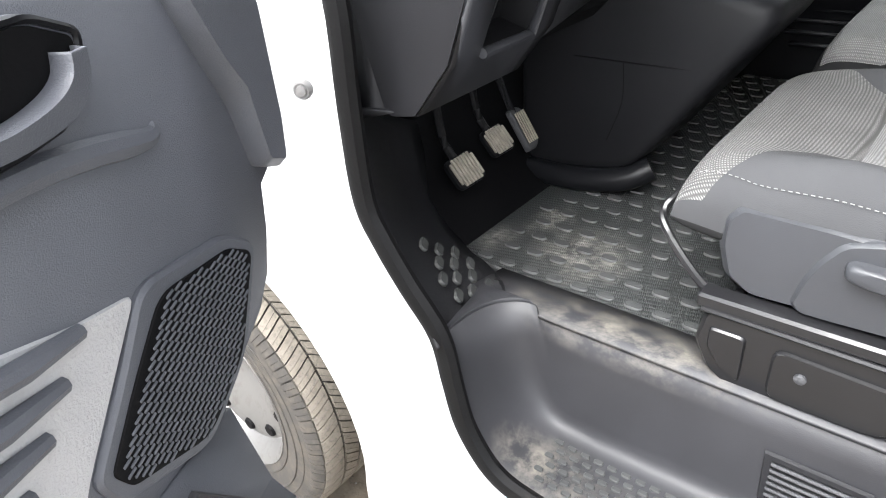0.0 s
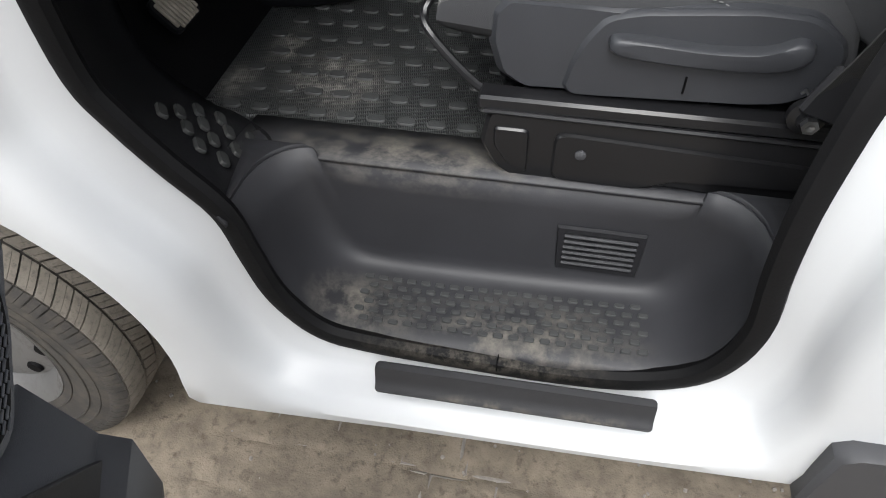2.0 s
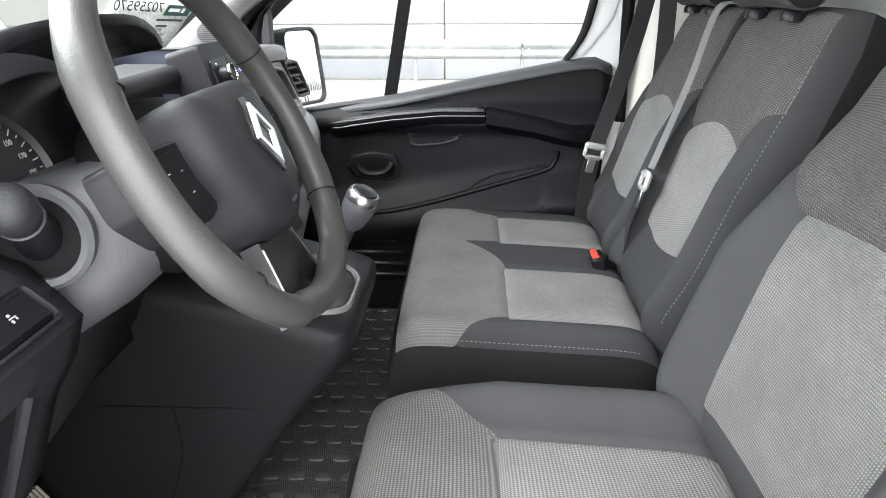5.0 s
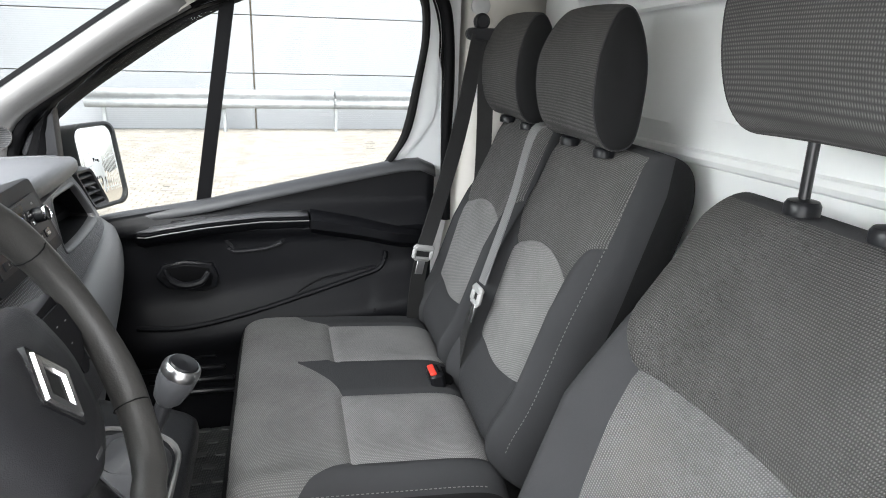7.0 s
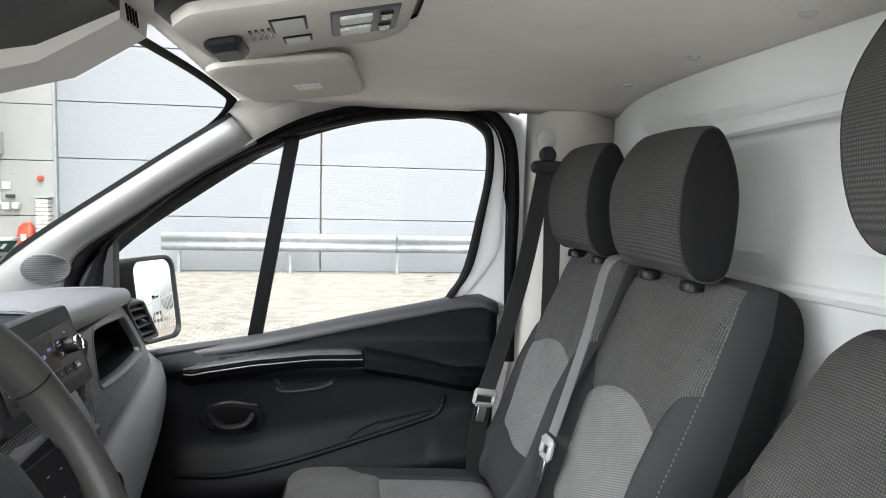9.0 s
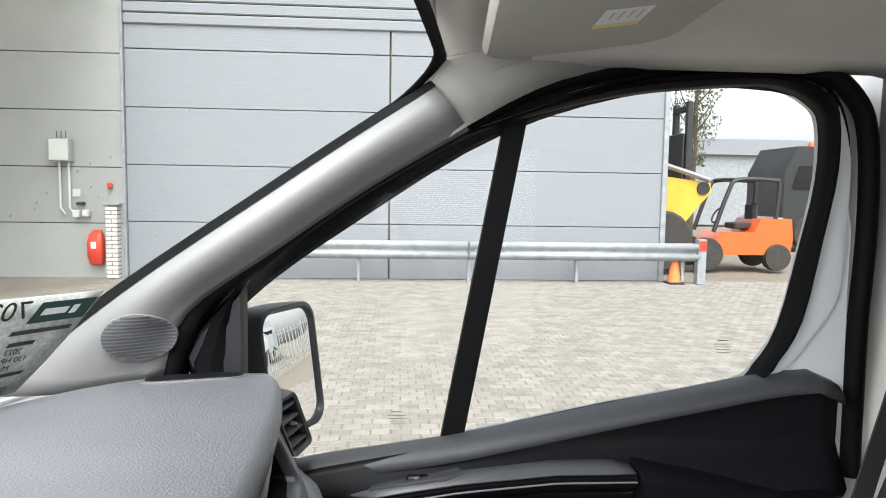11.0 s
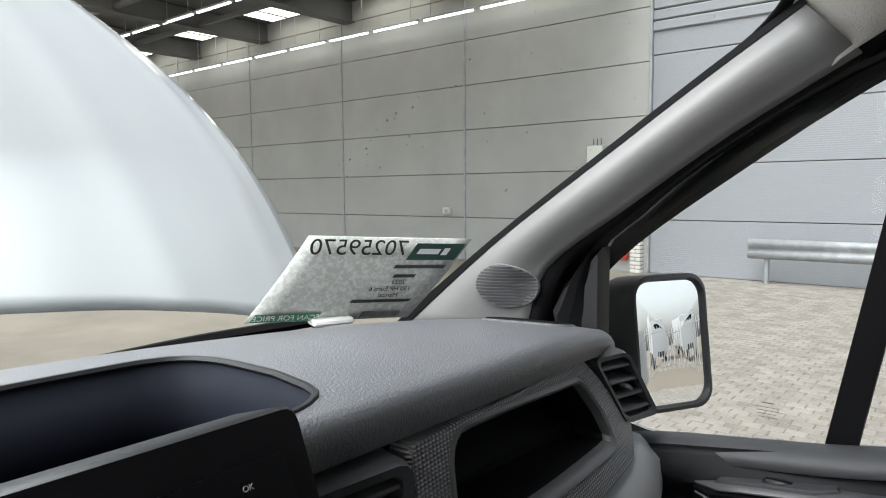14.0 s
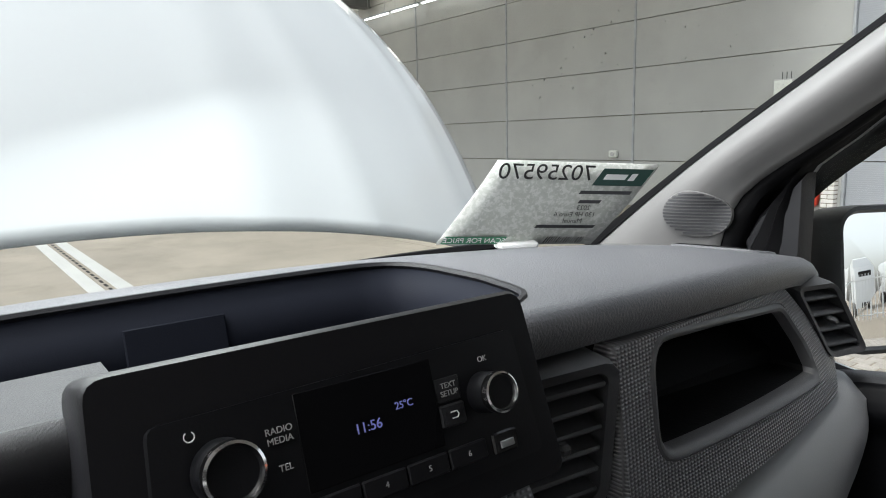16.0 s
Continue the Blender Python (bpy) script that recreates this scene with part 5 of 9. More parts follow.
def door_frame(doorob, sgn):
    """Painted frame with seals and glass round the side window."""
    n = len(winc)
    g = Geo()
    outer = []
    for x, z in winc:
        ang = math.atan2(z - AC[1], x - AC[0])
        r = ray_poly(AP3, ang) - 0.006
        rin = math.hypot(x - AC[0], z - AC[1])
        if z < 1.46 and 0.43 < x < 1.30 and z < 1.25 + 0.25 * x:
            q = max(0.0, min(1.0, (x - 1.19) / 0.10))
            q = q * q * (3 - 2 * q)
            outer.append((lerp(x, AC[0] + r * math.cos(ang), q), lerp(z - 0.03, AC[1] + r * math.sin(ang), q)))
        elif x <= 0.43 and z < 1.4:
            outer.append((x - 0.04, z))
        else:
            r = max(r, rin + 0.004)
            outer.append((AC[0] + r * math.cos(ang), AC[1] + r * math.sin(ang)))
    g.loft([[(x, sgn * 0.885, z) for x, z in winc], [(lerp(x, o[0], 0.12), sgn * 0.853, lerp(z, o[1], 0.12)) for (x, z), o in zip(winc, outer)],
            [(lerp(x, o[0], 0.55), sgn * 0.846, lerp(z, o[1], 0.55)) for (x, z), o in zip(winc, outer)], [(lerp(x, o[0], 0.92), sgn * 0.848, lerp(z, o[1], 0.92)) for (x, z), o in zip(winc, outer)], [(o[0], sgn * 0.875, o[1]) for o in outer]])
    part("window_frame", g, PAINT, doorob, "white painted window frame", solid=0.003)
    g = Geo()
    front = [i for i, (x, z) in enumerate(winc)]
    rings = []
    for i in front:
        (x, z), o = winc[i], outer[i]
        dist = max(0.004, math.hypot(o[0] - x, o[1] - z))
        slim = min(1.0, 0.015 / dist)
        top = max(0.0, min(1.0, (1.27 - x) / 0.10)) if z > 1.60 else 1.0 if x < 0.75 and z > 1.3 else 0.0
        w = lerp(slim, 1.0, top)
        if z < 1.36 and x > 0.45:
            w = 0.10
        e = w + (0.04 + 0.36 * top if z >= 1.36 or x <= 0.45 else 0.05)
        rings.append([(x - (o[0] - x) * 0.10, sgn * 0.872, z - (o[1] - z) * 0.10), (x, sgn * 0.846, z), (lerp(x, o[0], w * 0.45), sgn * 0.8365, lerp(z, o[1], w * 0.45)), (lerp(x, o[0], w * 0.55), sgn * 0.840, lerp(z, o[1], w * 0.55)), (lerp(x, o[0], w), sgn * 0.8365, lerp(z, o[1], w)), (lerp(x, o[0], e), sgn * 0.858, lerp(z, o[1], e))])
    g.loft(rings, closed=False, wrap=True)
    part("window_seal", g, RUBBER, doorob, "black window seal", solid=0.003)
    g = Geo().loft([[(x, sgn * DY, z) for x, z in winc]], cap1=True)
    ob = part("window_glass", g, GLASS, doorob)
    ob.visible_shadow = False
    g = Geo().loft([[(x, sgn * yy, z) for x, z in ((0.733, 1.245), (0.770, 1.255), (0.862, 1.770), (0.826, 1.758))] for yy in (0.866, 0.885)][:1] + [[(x, sgn * 0.885, z) for x, z in ((0.733, 1.245), (0.770, 1.255), (0.862, 1.770), (0.826, 1.758))]], cap0=True, cap1=True)
    part("window_divider", g, RUBBER, doorob, "black window divider bar")
    # mirror sail panel at the front corner
    g = Geo().plate([(0.345, 1.395), (0.40, 1.27), (0.434, 1.28), (0.434, 1.500), (0.415, 1.480), (0.37, 1.44)], lambda a, b, d: (a, sgn * (0.878 - d), b), 0.035, 0.01)
    part("mirror_sail", g, PLASTIC, doorob)


d2 = thing("door_2", "closed passenger door with black trim, armrest and side window", "door", kind="structure", at=(0.85, 0.87, 1.1))
door_frame(d2, 1)


def trim_y(x, z):
    """Depth of the door trim: leans out at the top, bulges at the pocket."""
    y = 0.792
    y += 0.040 * max(0, min(1, (z - 1.19) / 0.07))
    y += 0.026 * (1 / (1 + math.exp(-(z - 1.02 - 0.10 * (x - 0.9)) / 0.012))) * max(0, min(1, (1.20 - z) / 0.03))
    y -= 0.035 * math.exp(-((z - 0.93 - 0.1 * (x - 0.9)) / 0.05) ** 2)
    return y


g = Geo()
sill = lambda x: interp(x, [0.40, 0.54, 0.757, 1.0, 1.26, 1.32, 1.36], [1.20, 1.232, 1.262, 1.312, 1.362, 1.366, 1.348])
zs = np.concatenate([np.linspace(0, 0.5, 18), np.linspace(0.52, 1, 30)])
g.grid(np.linspace(0.40, 1.36, 40), zs, lambda x, q: (x - (0.075 * max(0, (1.15 - lerp(0.60, sill(x), q)) / 0.55) if x > 1.2 else 0), trim_y(x, lerp(0.60, sill(x), q)), lerp(0.60, sill(x), q)))
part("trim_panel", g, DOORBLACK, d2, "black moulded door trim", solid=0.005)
g = Geo().loft([[(x, 0.812, sill(x) - 0.020), (x, 0.818, sill(x) - 0.006), (x, 0.832, sill(x) + 0.003), (x, 0.852, sill(x) + 0.006), (x, 0.885, sill(x) - 0.005)] for x in np.linspace(0.40, 1.36, 24)], closed=False)
# greyer than the trim below, which puts the ledge's top sheen into colour
part("trim_ledge", g, PLASTIC_G, d2, solid=0.004)
# armrest: front switch plate and rear grip
arm_z = lambda x: interp(x, [0.56, 0.65, 0.76, 0.9, 1.02, 1.15, 1.33], [1.190, 1.208, 1.224, 1.236, 1.236, 1.214, 1.172])
rings = []
for x in np.linspace(0.565, 1.02, 16):
    w = 0.075 * min(1, (x - 0.545) / 0.08)
    rings.append([(x, 0.845, arm_z(x) + 0.004), (x, 0.845 - w * 0.8, arm_z(x) + 0.002), (x, 0.845 - w, arm_z(x) - 0.004), (x, 0.845 - w + 0.004, arm_z(x) - 0.018), (x, 0.845 - 0.5 * w, arm_z(x) - 0.045), (x, 0.845, arm_z(x) - 0.055)])
ARMTOP = mat("satin_armrest_top", (0.075, 0.076, 0.080), 0.32, var=0.05, bump=0.1, bscale=900, spec=0.4)
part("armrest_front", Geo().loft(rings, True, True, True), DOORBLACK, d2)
part("armrest_top", Geo().loft([[(x, 0.842, arm_z(x) + 0.0055), (x, 0.845 - 0.075 * min(1, (x - 0.545) / 0.08) * 0.97, arm_z(x) + 0.0015)] for x in np.linspace(0.575, 1.018, 16)], closed=False), ARMTOP, d2, "satin grey armrest top", solid=0.003)
rings = []
for x in np.linspace(1.024, 1.325, 12):
    w = 0.085 * min(1, (1.40 - x) / 0.15)
    rings.append([(x, 0.845, arm_z(x) + 0.012), (x, 0.845 - w * 0.8, arm_z(x) + 0.006), (x, 0.845 - w, arm_z(x) - 0.006), (x, 0.845 - w + 0.004, arm_z(x) - 0.03), (x, 0.845 - 0.4 * w, arm_z(x) - 0.055), (x, 0.845, arm_z(x) - 0.06)])
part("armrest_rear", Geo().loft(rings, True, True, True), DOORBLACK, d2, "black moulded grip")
# thin pale tube that paints the highlight on the armrest's edge
g = Geo().tube([(x, 0.845 - 0.075 * min(1, (x - 0.545) / 0.08) + 0.002, arm_z(x) - 0.011) for x in np.linspace(0.60, 1.02, 18)], 0.0018, 6)
part("armrest_edge", g, PILLAR, d2, "pale strip painting the highlight along the armrest edge")
sw = part("window_switch", Geo().plate([(0.625, 0.792), (0.74, 0.786), (0.765, 0.80), (0.76, 0.822), (0.63, 0.825)], lambda a, b, d: (a, b, arm_z(a) + 0.002 + d), 0.007, 0.003), PLASTIC_G, d2)
part("rocker", Geo().rbox((0.70, 0.804, 1.222), (0.04, 0.014, 0.008), 0.003), PIANO, sw)
# grab pocket under the armrest
cup = rounded([(0.800, 1.168), (0.822, 1.136), (0.915, 1.144), (0.955, 1.160), (0.965, 1.182), (0.88, 1.182)], 4, 3)
g = Geo().loft([[(lerp(a, 0.88, q), 0.8155 - d, lerp(b, 1.165, q)) for a, b in cup] for q, d in ((-0.05, -0.006), (0.0, 0.002), (0.10, 0.003), (0.22, -0.001), (0.30, -0.02))], cap1=True)
part("grip_cup", g, DOORBLACK, d2)
part("grip_lip", Geo().tube(smooth_curve([(0.812, 0.811, 1.148), (0.826, 0.810, 1.138), (0.87, 0.810, 1.139), (0.915, 0.810, 1.145), (0.948, 0.811, 1.157)], 4), 0.004, 8), PLASTIC, d2)
# upper edge of the door pocket and the seam above it
part("pocket_edge", Geo().tube(smooth_curve([(x, trim_y(x, z) - 0.004, z) for x, z in ((0.58, 0.950), (0.70, 0.949), (0.84, 0.973), (1.00, 1.014), (1.16, 1.058), (1.205, 1.074), (1.221, 1.098), (1.226, 1.122))], 5), 0.0075, 8), DOORBLACK, d2)
part("panel_seam", Geo().tube(smooth_curve([(x, trim_y(x, z) - 0.003, z) for x, z in ((0.985, 1.020), (1.02, 1.040), (1.06, 1.056), (1.12, 1.067), (1.177, 1.079))], 5), 0.0022, 6), RUBBER, d2)
# inner handle
hb = part("handle_bezel", Geo().plate([(0.672, 1.115), (0.685, 1.142), (0.73, 1.152), (0.785, 1.143), (0.795, 1.112), (0.79, 1.085), (0.765, 1.076), (0.71, 1.082), (0.688, 1.092)], lambda a, b, d: (0.707 + (a - 0.733) * 1.24, 0.822 - d, 1.077 + (b - 1.114) * 1.12), 0.022, 0.004), PLASTIC_S, d2)
# black plate on the bezel, painting the shade of a hollow
part("handle_recess", Geo().plate([(0.684, 1.114), (0.695, 1.135), (0.73, 1.143), (0.778, 1.134), (0.785, 1.11), (0.78, 1.092), (0.76, 1.085), (0.712, 1.09)], lambda a, b, d: (0.707 + (a - 0.733) * 1.24, 0.8005 - d, 1.077 + (b - 1.114) * 1.12), 0.002, 0.001), RUBBER, hb)
part("handle_lever", Geo().tube(smooth_curve([(0.655, 0.798, 1.100), (0.672, 0.788, 1.072), (0.702, 0.782, 1.060), (0.742, 0.784, 1.066), (0.762, 0.796, 1.088)], 4), [0.006] * 4 + [0.010] * 9 + [0.008] * 4, 8), PLASTIC_S, hb)
g = Geo().tube(smooth_curve([(1.0, 0.815, 1.005), (1.01, 0.813, 1.025), (1.08, 0.812, 1.055), (1.16, 0.812, 1.075), (1.195, 0.812, 1.078), (1.20, 0.812, 1.06)], 5), 0.004, 6)
part("pocket_lip", g, PLASTIC_S, d2)
for k in range(6):
    g = Geo().rbox((0.62 + 0.02 * k, 0.785, 0.93 - 0.035 * k), (0.22, 0.02, 0.012), 0.004)
    part("speaker_slat", g, PLASTIC_S, d2)
# outer mirror
for ex, ez in ((1.19, 1.415), (0.665, 1.300)):
    em = part("glass_mark", Geo().rbox((ex, 0.8735, ez), (0.016, 0.0006, 0.0014), 0.0002), PLASTIC_G, d2, "small printed glass mark")
    for k in range(4):
        part("mark_line", Geo().rbox((ex + 0.002 * (k % 2), 0.8735, ez - 0.006 - 0.0045 * k), (0.030 - 0.006 * (k > 1), 0.0006, 0.0008), 0.0002), PLASTIC_G, em)
MIRRORSHELL = mat("weathered_black_plastic", (0.028, 0.0285, 0.031), 0.45, var=0.2, bump=0.2, bscale=500, spec=0.4)
om = thing("door_mirror", "black plastic door mirror with tall rounded glass", "mirror", at=(0.45, 1.05, 1.3))
mrot = Matrix.Translation((0.476, 1.026, 1.330)) @ Matrix.Rotation(radians(-29), 4, 'Z') @ Matrix.Rotation(radians(-8), 4, 'Y')
o1 = roundrect(0.152, 0.230, 0.034, 6)
part("housing", Geo().loft([[mrot @ Vector((d, a * s - 0.02 * (1 - s), b * s)) for a, b in o1] for d, s in ((-0.125, 0.78), (-0.115, 0.90), (-0.07, 0.99), (-0.01, 1.0), (0.008, 0.985), (0.010, 0.93), (0.002, 0.89))], True, True, False), MIRRORSHELL, om)
part("mirror_glass", Geo().loft([[mrot @ Vector((0.004 - 0.30 * ((a * 0.9 * s) ** 2 + (b * 0.92 * s) ** 2 - 0.006), a * 0.90 * s, b * 0.92 * s)) for a, b in o1] for s in (1.0, 0.85, 0.7, 0.55, 0.4, 0.25, 0.1, 0.01)], cap1=True), MIRROR, om, "slightly domed mirror glass")
part("arm", Geo().tube([(0.365, 0.885, 1.28), (0.385, 0.97, 1.29)], 0.04, 10), PLASTIC_G, om)

fence = thing("bar_fence", "white painted steel bar fence across the yard", "fence", at=(16, 5, 0))
bar_me = None
for k in range(46):
    y = 1.2 + 0.21 * k
    if bar_me is None:
        ob = part("bar", Geo().rbox((0, 0, 1.05), (0.045, 0.045, 2.0), 0.004), PAINT)
        bar_me = ob.data
    else:
        ob = new("bar", bar_me)
    ob.parent = fence
    ob.location = Vector((16, y, 0)) - fence.location
for z in (0.25, 1.85):
    part("cross_bar", Geo().rbox((16, 5.9, z), (0.04, 9.6, 0.05), 0.006), PAINT, fence)
for k in range(5):
    part("post", Geo().rbox((16.05, 1.1 + 2.4 * k, 1.05), (0.08, 0.08, 2.1), 0.01), PAINT, fence)
for yy in (4.2, 8.6):
    lo = thing("parked_lorry", "white box lorry parked behind the bar fence", "lorry", "lorries behind the fence", at=(30, yy, 0))
    part("box_body", Geo().rbox((31.5, yy, 2.3), (5.0, 2.4, 2.6), 0.05), PAINT, lo)
    part("cab", Geo().plate([(-0.9, 0.7), (0.9, 0.7), (0.9, 3.0), (-0.5, 3.0), (-0.9, 2.0)], lambda a, b, d: (28.0 + a, yy - 1.15 + d, b), 2.3, 0.06), PAINT, lo)
    part("windscreen", Geo().rbox((27.3, yy, 2.45), (0.06, 1.5, 0.55), 0.03), PIANO, lo)
    part("chassis", Geo().rbox((30.5, yy, 0.85), (7.0, 1.0, 0.3), 0.03), MACHBLACK, lo)
    for wx in (28.0, 32.8):
        for wy in (-1.05, 1.05):
            part("wheel", Geo().lathe([(0.25, -0.14), (0.46, -0.14), (0.5, -0.08), (0.5, 0.08), (0.46, 0.14), (0.25, 0.14)], pose(wx, yy + wy, 0.5, 90, 0, 0), 18), TYRE, lo)

# ---------------------------------------------------------------- dashboard
XF = lambda y: 0.60 - 0.125 * ((y - CY) / 0.77) ** 2
XP = lambda y: 0.553 - 0.085 * abs((y - CY) / 0.77) ** 3.2  # front edge of the dash top
ZL = lambda y: 1.440 - 0.030 * ((y - CY) / 0.77) ** 2 - 0.030 * ((y - CY) / 0.77) ** 8


TRAY = smooth_curve([(0.42, -0.302, 0), (0.375, -0.292, 0), (0.335, -0.255, 0), (0.322, -0.20, 0), (0.318, 0.0, 0), (0.318, 0.16, 0), (0.322, 0.205, 0), (0.338, 0.232, 0), (0.372, 0.246, 0), (0.44, 0.25, 0)], 8)


def tray_x(y):
    return interp(y, [p.y for p in TRAY], [p.x for p in TRAY])


def pad_profile(y, q, xmax):
    x0 = XB(y) + 0.085
    if q <= 1:
        x = lerp(x0, xmax, q)
        z = ZL(y) - 0.055 * (1 - (x - x0) / (XP(y) - x0)) ** 3
        return (x, y, z)
    over = [(0.007, -0.003), (0.012, -0.010), (0.013, -0.020), (0.008, -0.034), (-0.03, -0.040)]
    dx, dz = over[int(round((q - 1) * 5)) - 1]
    return (XP(y) + dx, y, ZL(y) + dz)


dash = thing("dashboard", "dark grained van dashboard with shelf tray, vents and open glove pocket", "dashboard", at=(0.45, CY, 1.25))
g = Geo()
q_full = list(np.linspace(0, 0.97, 12)) + [1, 1.2, 1.4, 1.6, 1.8, 2.0]
g.grid(np.concatenate([[0.25], np.linspace(0.27, 0.76, 20), [0.785, 0.80]]), q_full, lambda y, q: pad_profile(y, q, XP(y)))
g.grid(np.linspace(-0.80, -0.65, 6), q_full, lambda y, q: pad_profile(y, q, XP(y)))
g.grid(np.linspace(-0.65, -0.30, 12), list(np.linspace(0, 1, 12)), lambda y, q: pad_profile(y, q, 0.47))
g.grid([p.y for p in TRAY if p.y > -0.301], list(np.linspace(0, 1, 12)), lambda y, q: pad_profile(y, q, tray_x(y)))
g.grid([0.80, 0.815], q_full, lambda y, q: tuple(Vector(pad_profile(0.80, q, XP(0.80))) + (Vector((-0.012, 0.012, -0.02)) if y > 0.81 else Vector())))
side_x = lambda y: interp(y, [0.148, 0.158, 0.195, 0.22, 0.236, 0.245, 0.25], [0.538, 0.537, 0.534, 0.524, 0.506, 0.48, 0.44])
g.grid([0.154, 0.160, 0.175, 0.185, 0.195, 0.205, 0.215, 0.225, 0.231, 0.237, 0.242, 0.246, 0.25], [0, 0.25, 0.5, 0.75, 1, 1.2, 1.4, 1.6, 1.8, 2.0], lambda y, q: pad_profile(y, q, XP(y)) if q >= 1 else (lerp(side_x(y), XP(y), q), y, ZL(y) - 0.055 * max(0, 1 - (lerp(side_x(y), XP(y), q) - XB(y) - 0.085) / (XP(y) - XB(y) - 0.085)) ** 3))
# shelf between the tray and the front edge, beside the radio
shelf_y = np.linspace(-0.30, -0.06, 9)
sg_ = Geo()
sg_.grid(shelf_y, [0, 0.3, 0.6, 0.9, 1, 1.2, 1.4, 1.6, 1.8, 2.0], lambda y, q: pad_profile(y, q, XP(y)) if q >= 1 else (lerp(0.471, XP(y), q), y, ZL(y) - 0.002))
sg_.grid(shelf_y, [0, 0.25, 1], lambda y, q: (0.471 - 0.008 * q, y, ZL(y) - 0.002 - 0.088 * q))
part("top_pad", g, DASHTOP, dash, "grained dark dash top", angle=35, weld=0.0005)
# part of the dash top, coloured darker to offset the windscreen lamp's glare
part("radio_shelf", sg_, PLASTIC, dash, "shelf beside the radio, darkened against lamp glare", angle=35)
# tray
g = Geo()
outl = [(side_x(y), y) for y in (0.158, 0.175, 0.195, 0.21, 0.225, 0.235, 0.242, 0.25)] + [(p.x, p.y) for p in TRAY[-2::-1]] + [(0.55, -0.30)]
g.loft([[(x, y, ZL(y) - 0.004) for x, y in outl], [(x + 0.012, y * 0.985, 1.395) for x, y in outl], [(lerp(x, 0.45, 0.12), y * 0.97, 1.352) for x, y in outl]], closed=False)
g.add([(0.33, -0.29, 1.353), (0.575, -0.29, 1.353), (0.575, 0.17, 1.353), (0.43, 0.235, 1.353), (0.33, 0.235, 1.353)], [(0, 1, 2, 3, 4)])
TRAYM = mat("navy_black_tray", (0.010, 0.0115, 0.017), 0.6, var=0.1, bump=0.1, bscale=700, spec=0.05)
tray = part("shelf_tray", g, TRAYM, dash, "deep open shelf tray", solid=0.003)
g = Geo().tube([(x, y, ZL(y) - 0.001) for x, y in outl], 0.0035, 6)
part("tray_rim", g, PLASTIC_D, tray)
part("tray_cover", Geo().rbox((0, 0, 0), (0.003, 0.080, 0.030), 0.001, Matrix.Translation((0.3303, 0.02, 1.402)) @ Matrix.Rotation(radians(-14), 4, "Y")), TRAYM, tray)
# cup holder near the pillar; its opening is a flush black oval painting the shade
def pad_z(x, y):
    x0 = XB(y) + 0.085
    return ZL(y) - 0.055 * max(0, 1 - (x - x0) / (XP(y) - x0)) ** 3


def cup_ring(s, h):
    res = []
    for a, b in roundrect(0.118, 0.058, 0.028, 6):
        x, y = 0.413 + (a * 0.96 - b * 0.26) * s, 0.677 + (a * 0.26 + b * 0.96) * s
        res.append((x, y, pad_z(x, y) + h))
    return res


part("cup_rim", Geo().loft([cup_ring(1.10, -0.002), cup_ring(1.07, 0.002), cup_ring(1.0, 0.0025), cup_ring(0.97, 0.001)]), DASHTOP, dash)
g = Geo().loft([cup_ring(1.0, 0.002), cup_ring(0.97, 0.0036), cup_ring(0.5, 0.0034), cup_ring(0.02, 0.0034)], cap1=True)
part("cup_shade_oval", g, RUBBER, dash)


def face_x(y, z):
    return XF(y) - 0.020 + (0.12 + 0.30 * max(0, min(1, (y - 0.33) / 0.38))) * (1.40 - z)


def star(outline, c, n=168):
    res = []
    for k in range(n):
        a = 2 * math.pi * k / n
        d = (math.cos(a), math.sin(a))
        best = 0
        for i in range(len(outline)):
            (x0, y0), (x1, y1) = outline[i], outline[(i + 1) % len(outline)]
            ax, ay, bx, by = x0 - c[0], y0 - c[1], x1 - x0, y1 - y0
            den = d[0] * by - d[1] * bx
            if abs(den) < 1e-9:
                continue
            t, s = (ax * by - ay * bx) / den, (ax * d[1] - ay * d[0]) / den
            if t > 0 and -1e-6 <= s <= 1 + 1e-6:
                best = max(best, t)
        res.append((c[0] + best * d[0], c[1] + best * d[1]))
    return res


GC = (0.50, 1.33)
hole = star(rounded([(0.330, 1.387), (0.445, 1.377), (0.625, 1.356), (0.662, 1.312), (0.676, 1.277), (0.463, 1.288), (0.331, 1.297)], 4), GC)
oute = star([(0.268, 1.400), (0.382, 1.398), (0.54, 1.388), (0.66, 1.378), (0.70, 1.345), (0.735, 1.31), (0.785, 1.272), (0.738, 1.240), (0.60, 1.238), (0.45, 1.232), (0.36, 1.222), (0.275, 1.205)], GC)


def fas(f, d, e=0.0):
    """A ring of the fascia: e metres square off the pocket's edge, then f of the way to its outer edge, d proud."""
    res = []
    n = len(hole)
    for k, (h, o) in enumerate(zip(hole, oute)):
        a, b = hole[(k - 3) % n], hole[(k + 3) % n]
        ty, tz = b[0] - a[0], b[1] - a[1]
        ln = math.hypot(ty, tz)
        y, z = h[0] + tz / ln * e, h[1] - ty / ln * e
        y, z = lerp(y, o[0], f), lerp(z, o[1], f)
        res.append((face_x(y, z) + d, y, z))
    return res


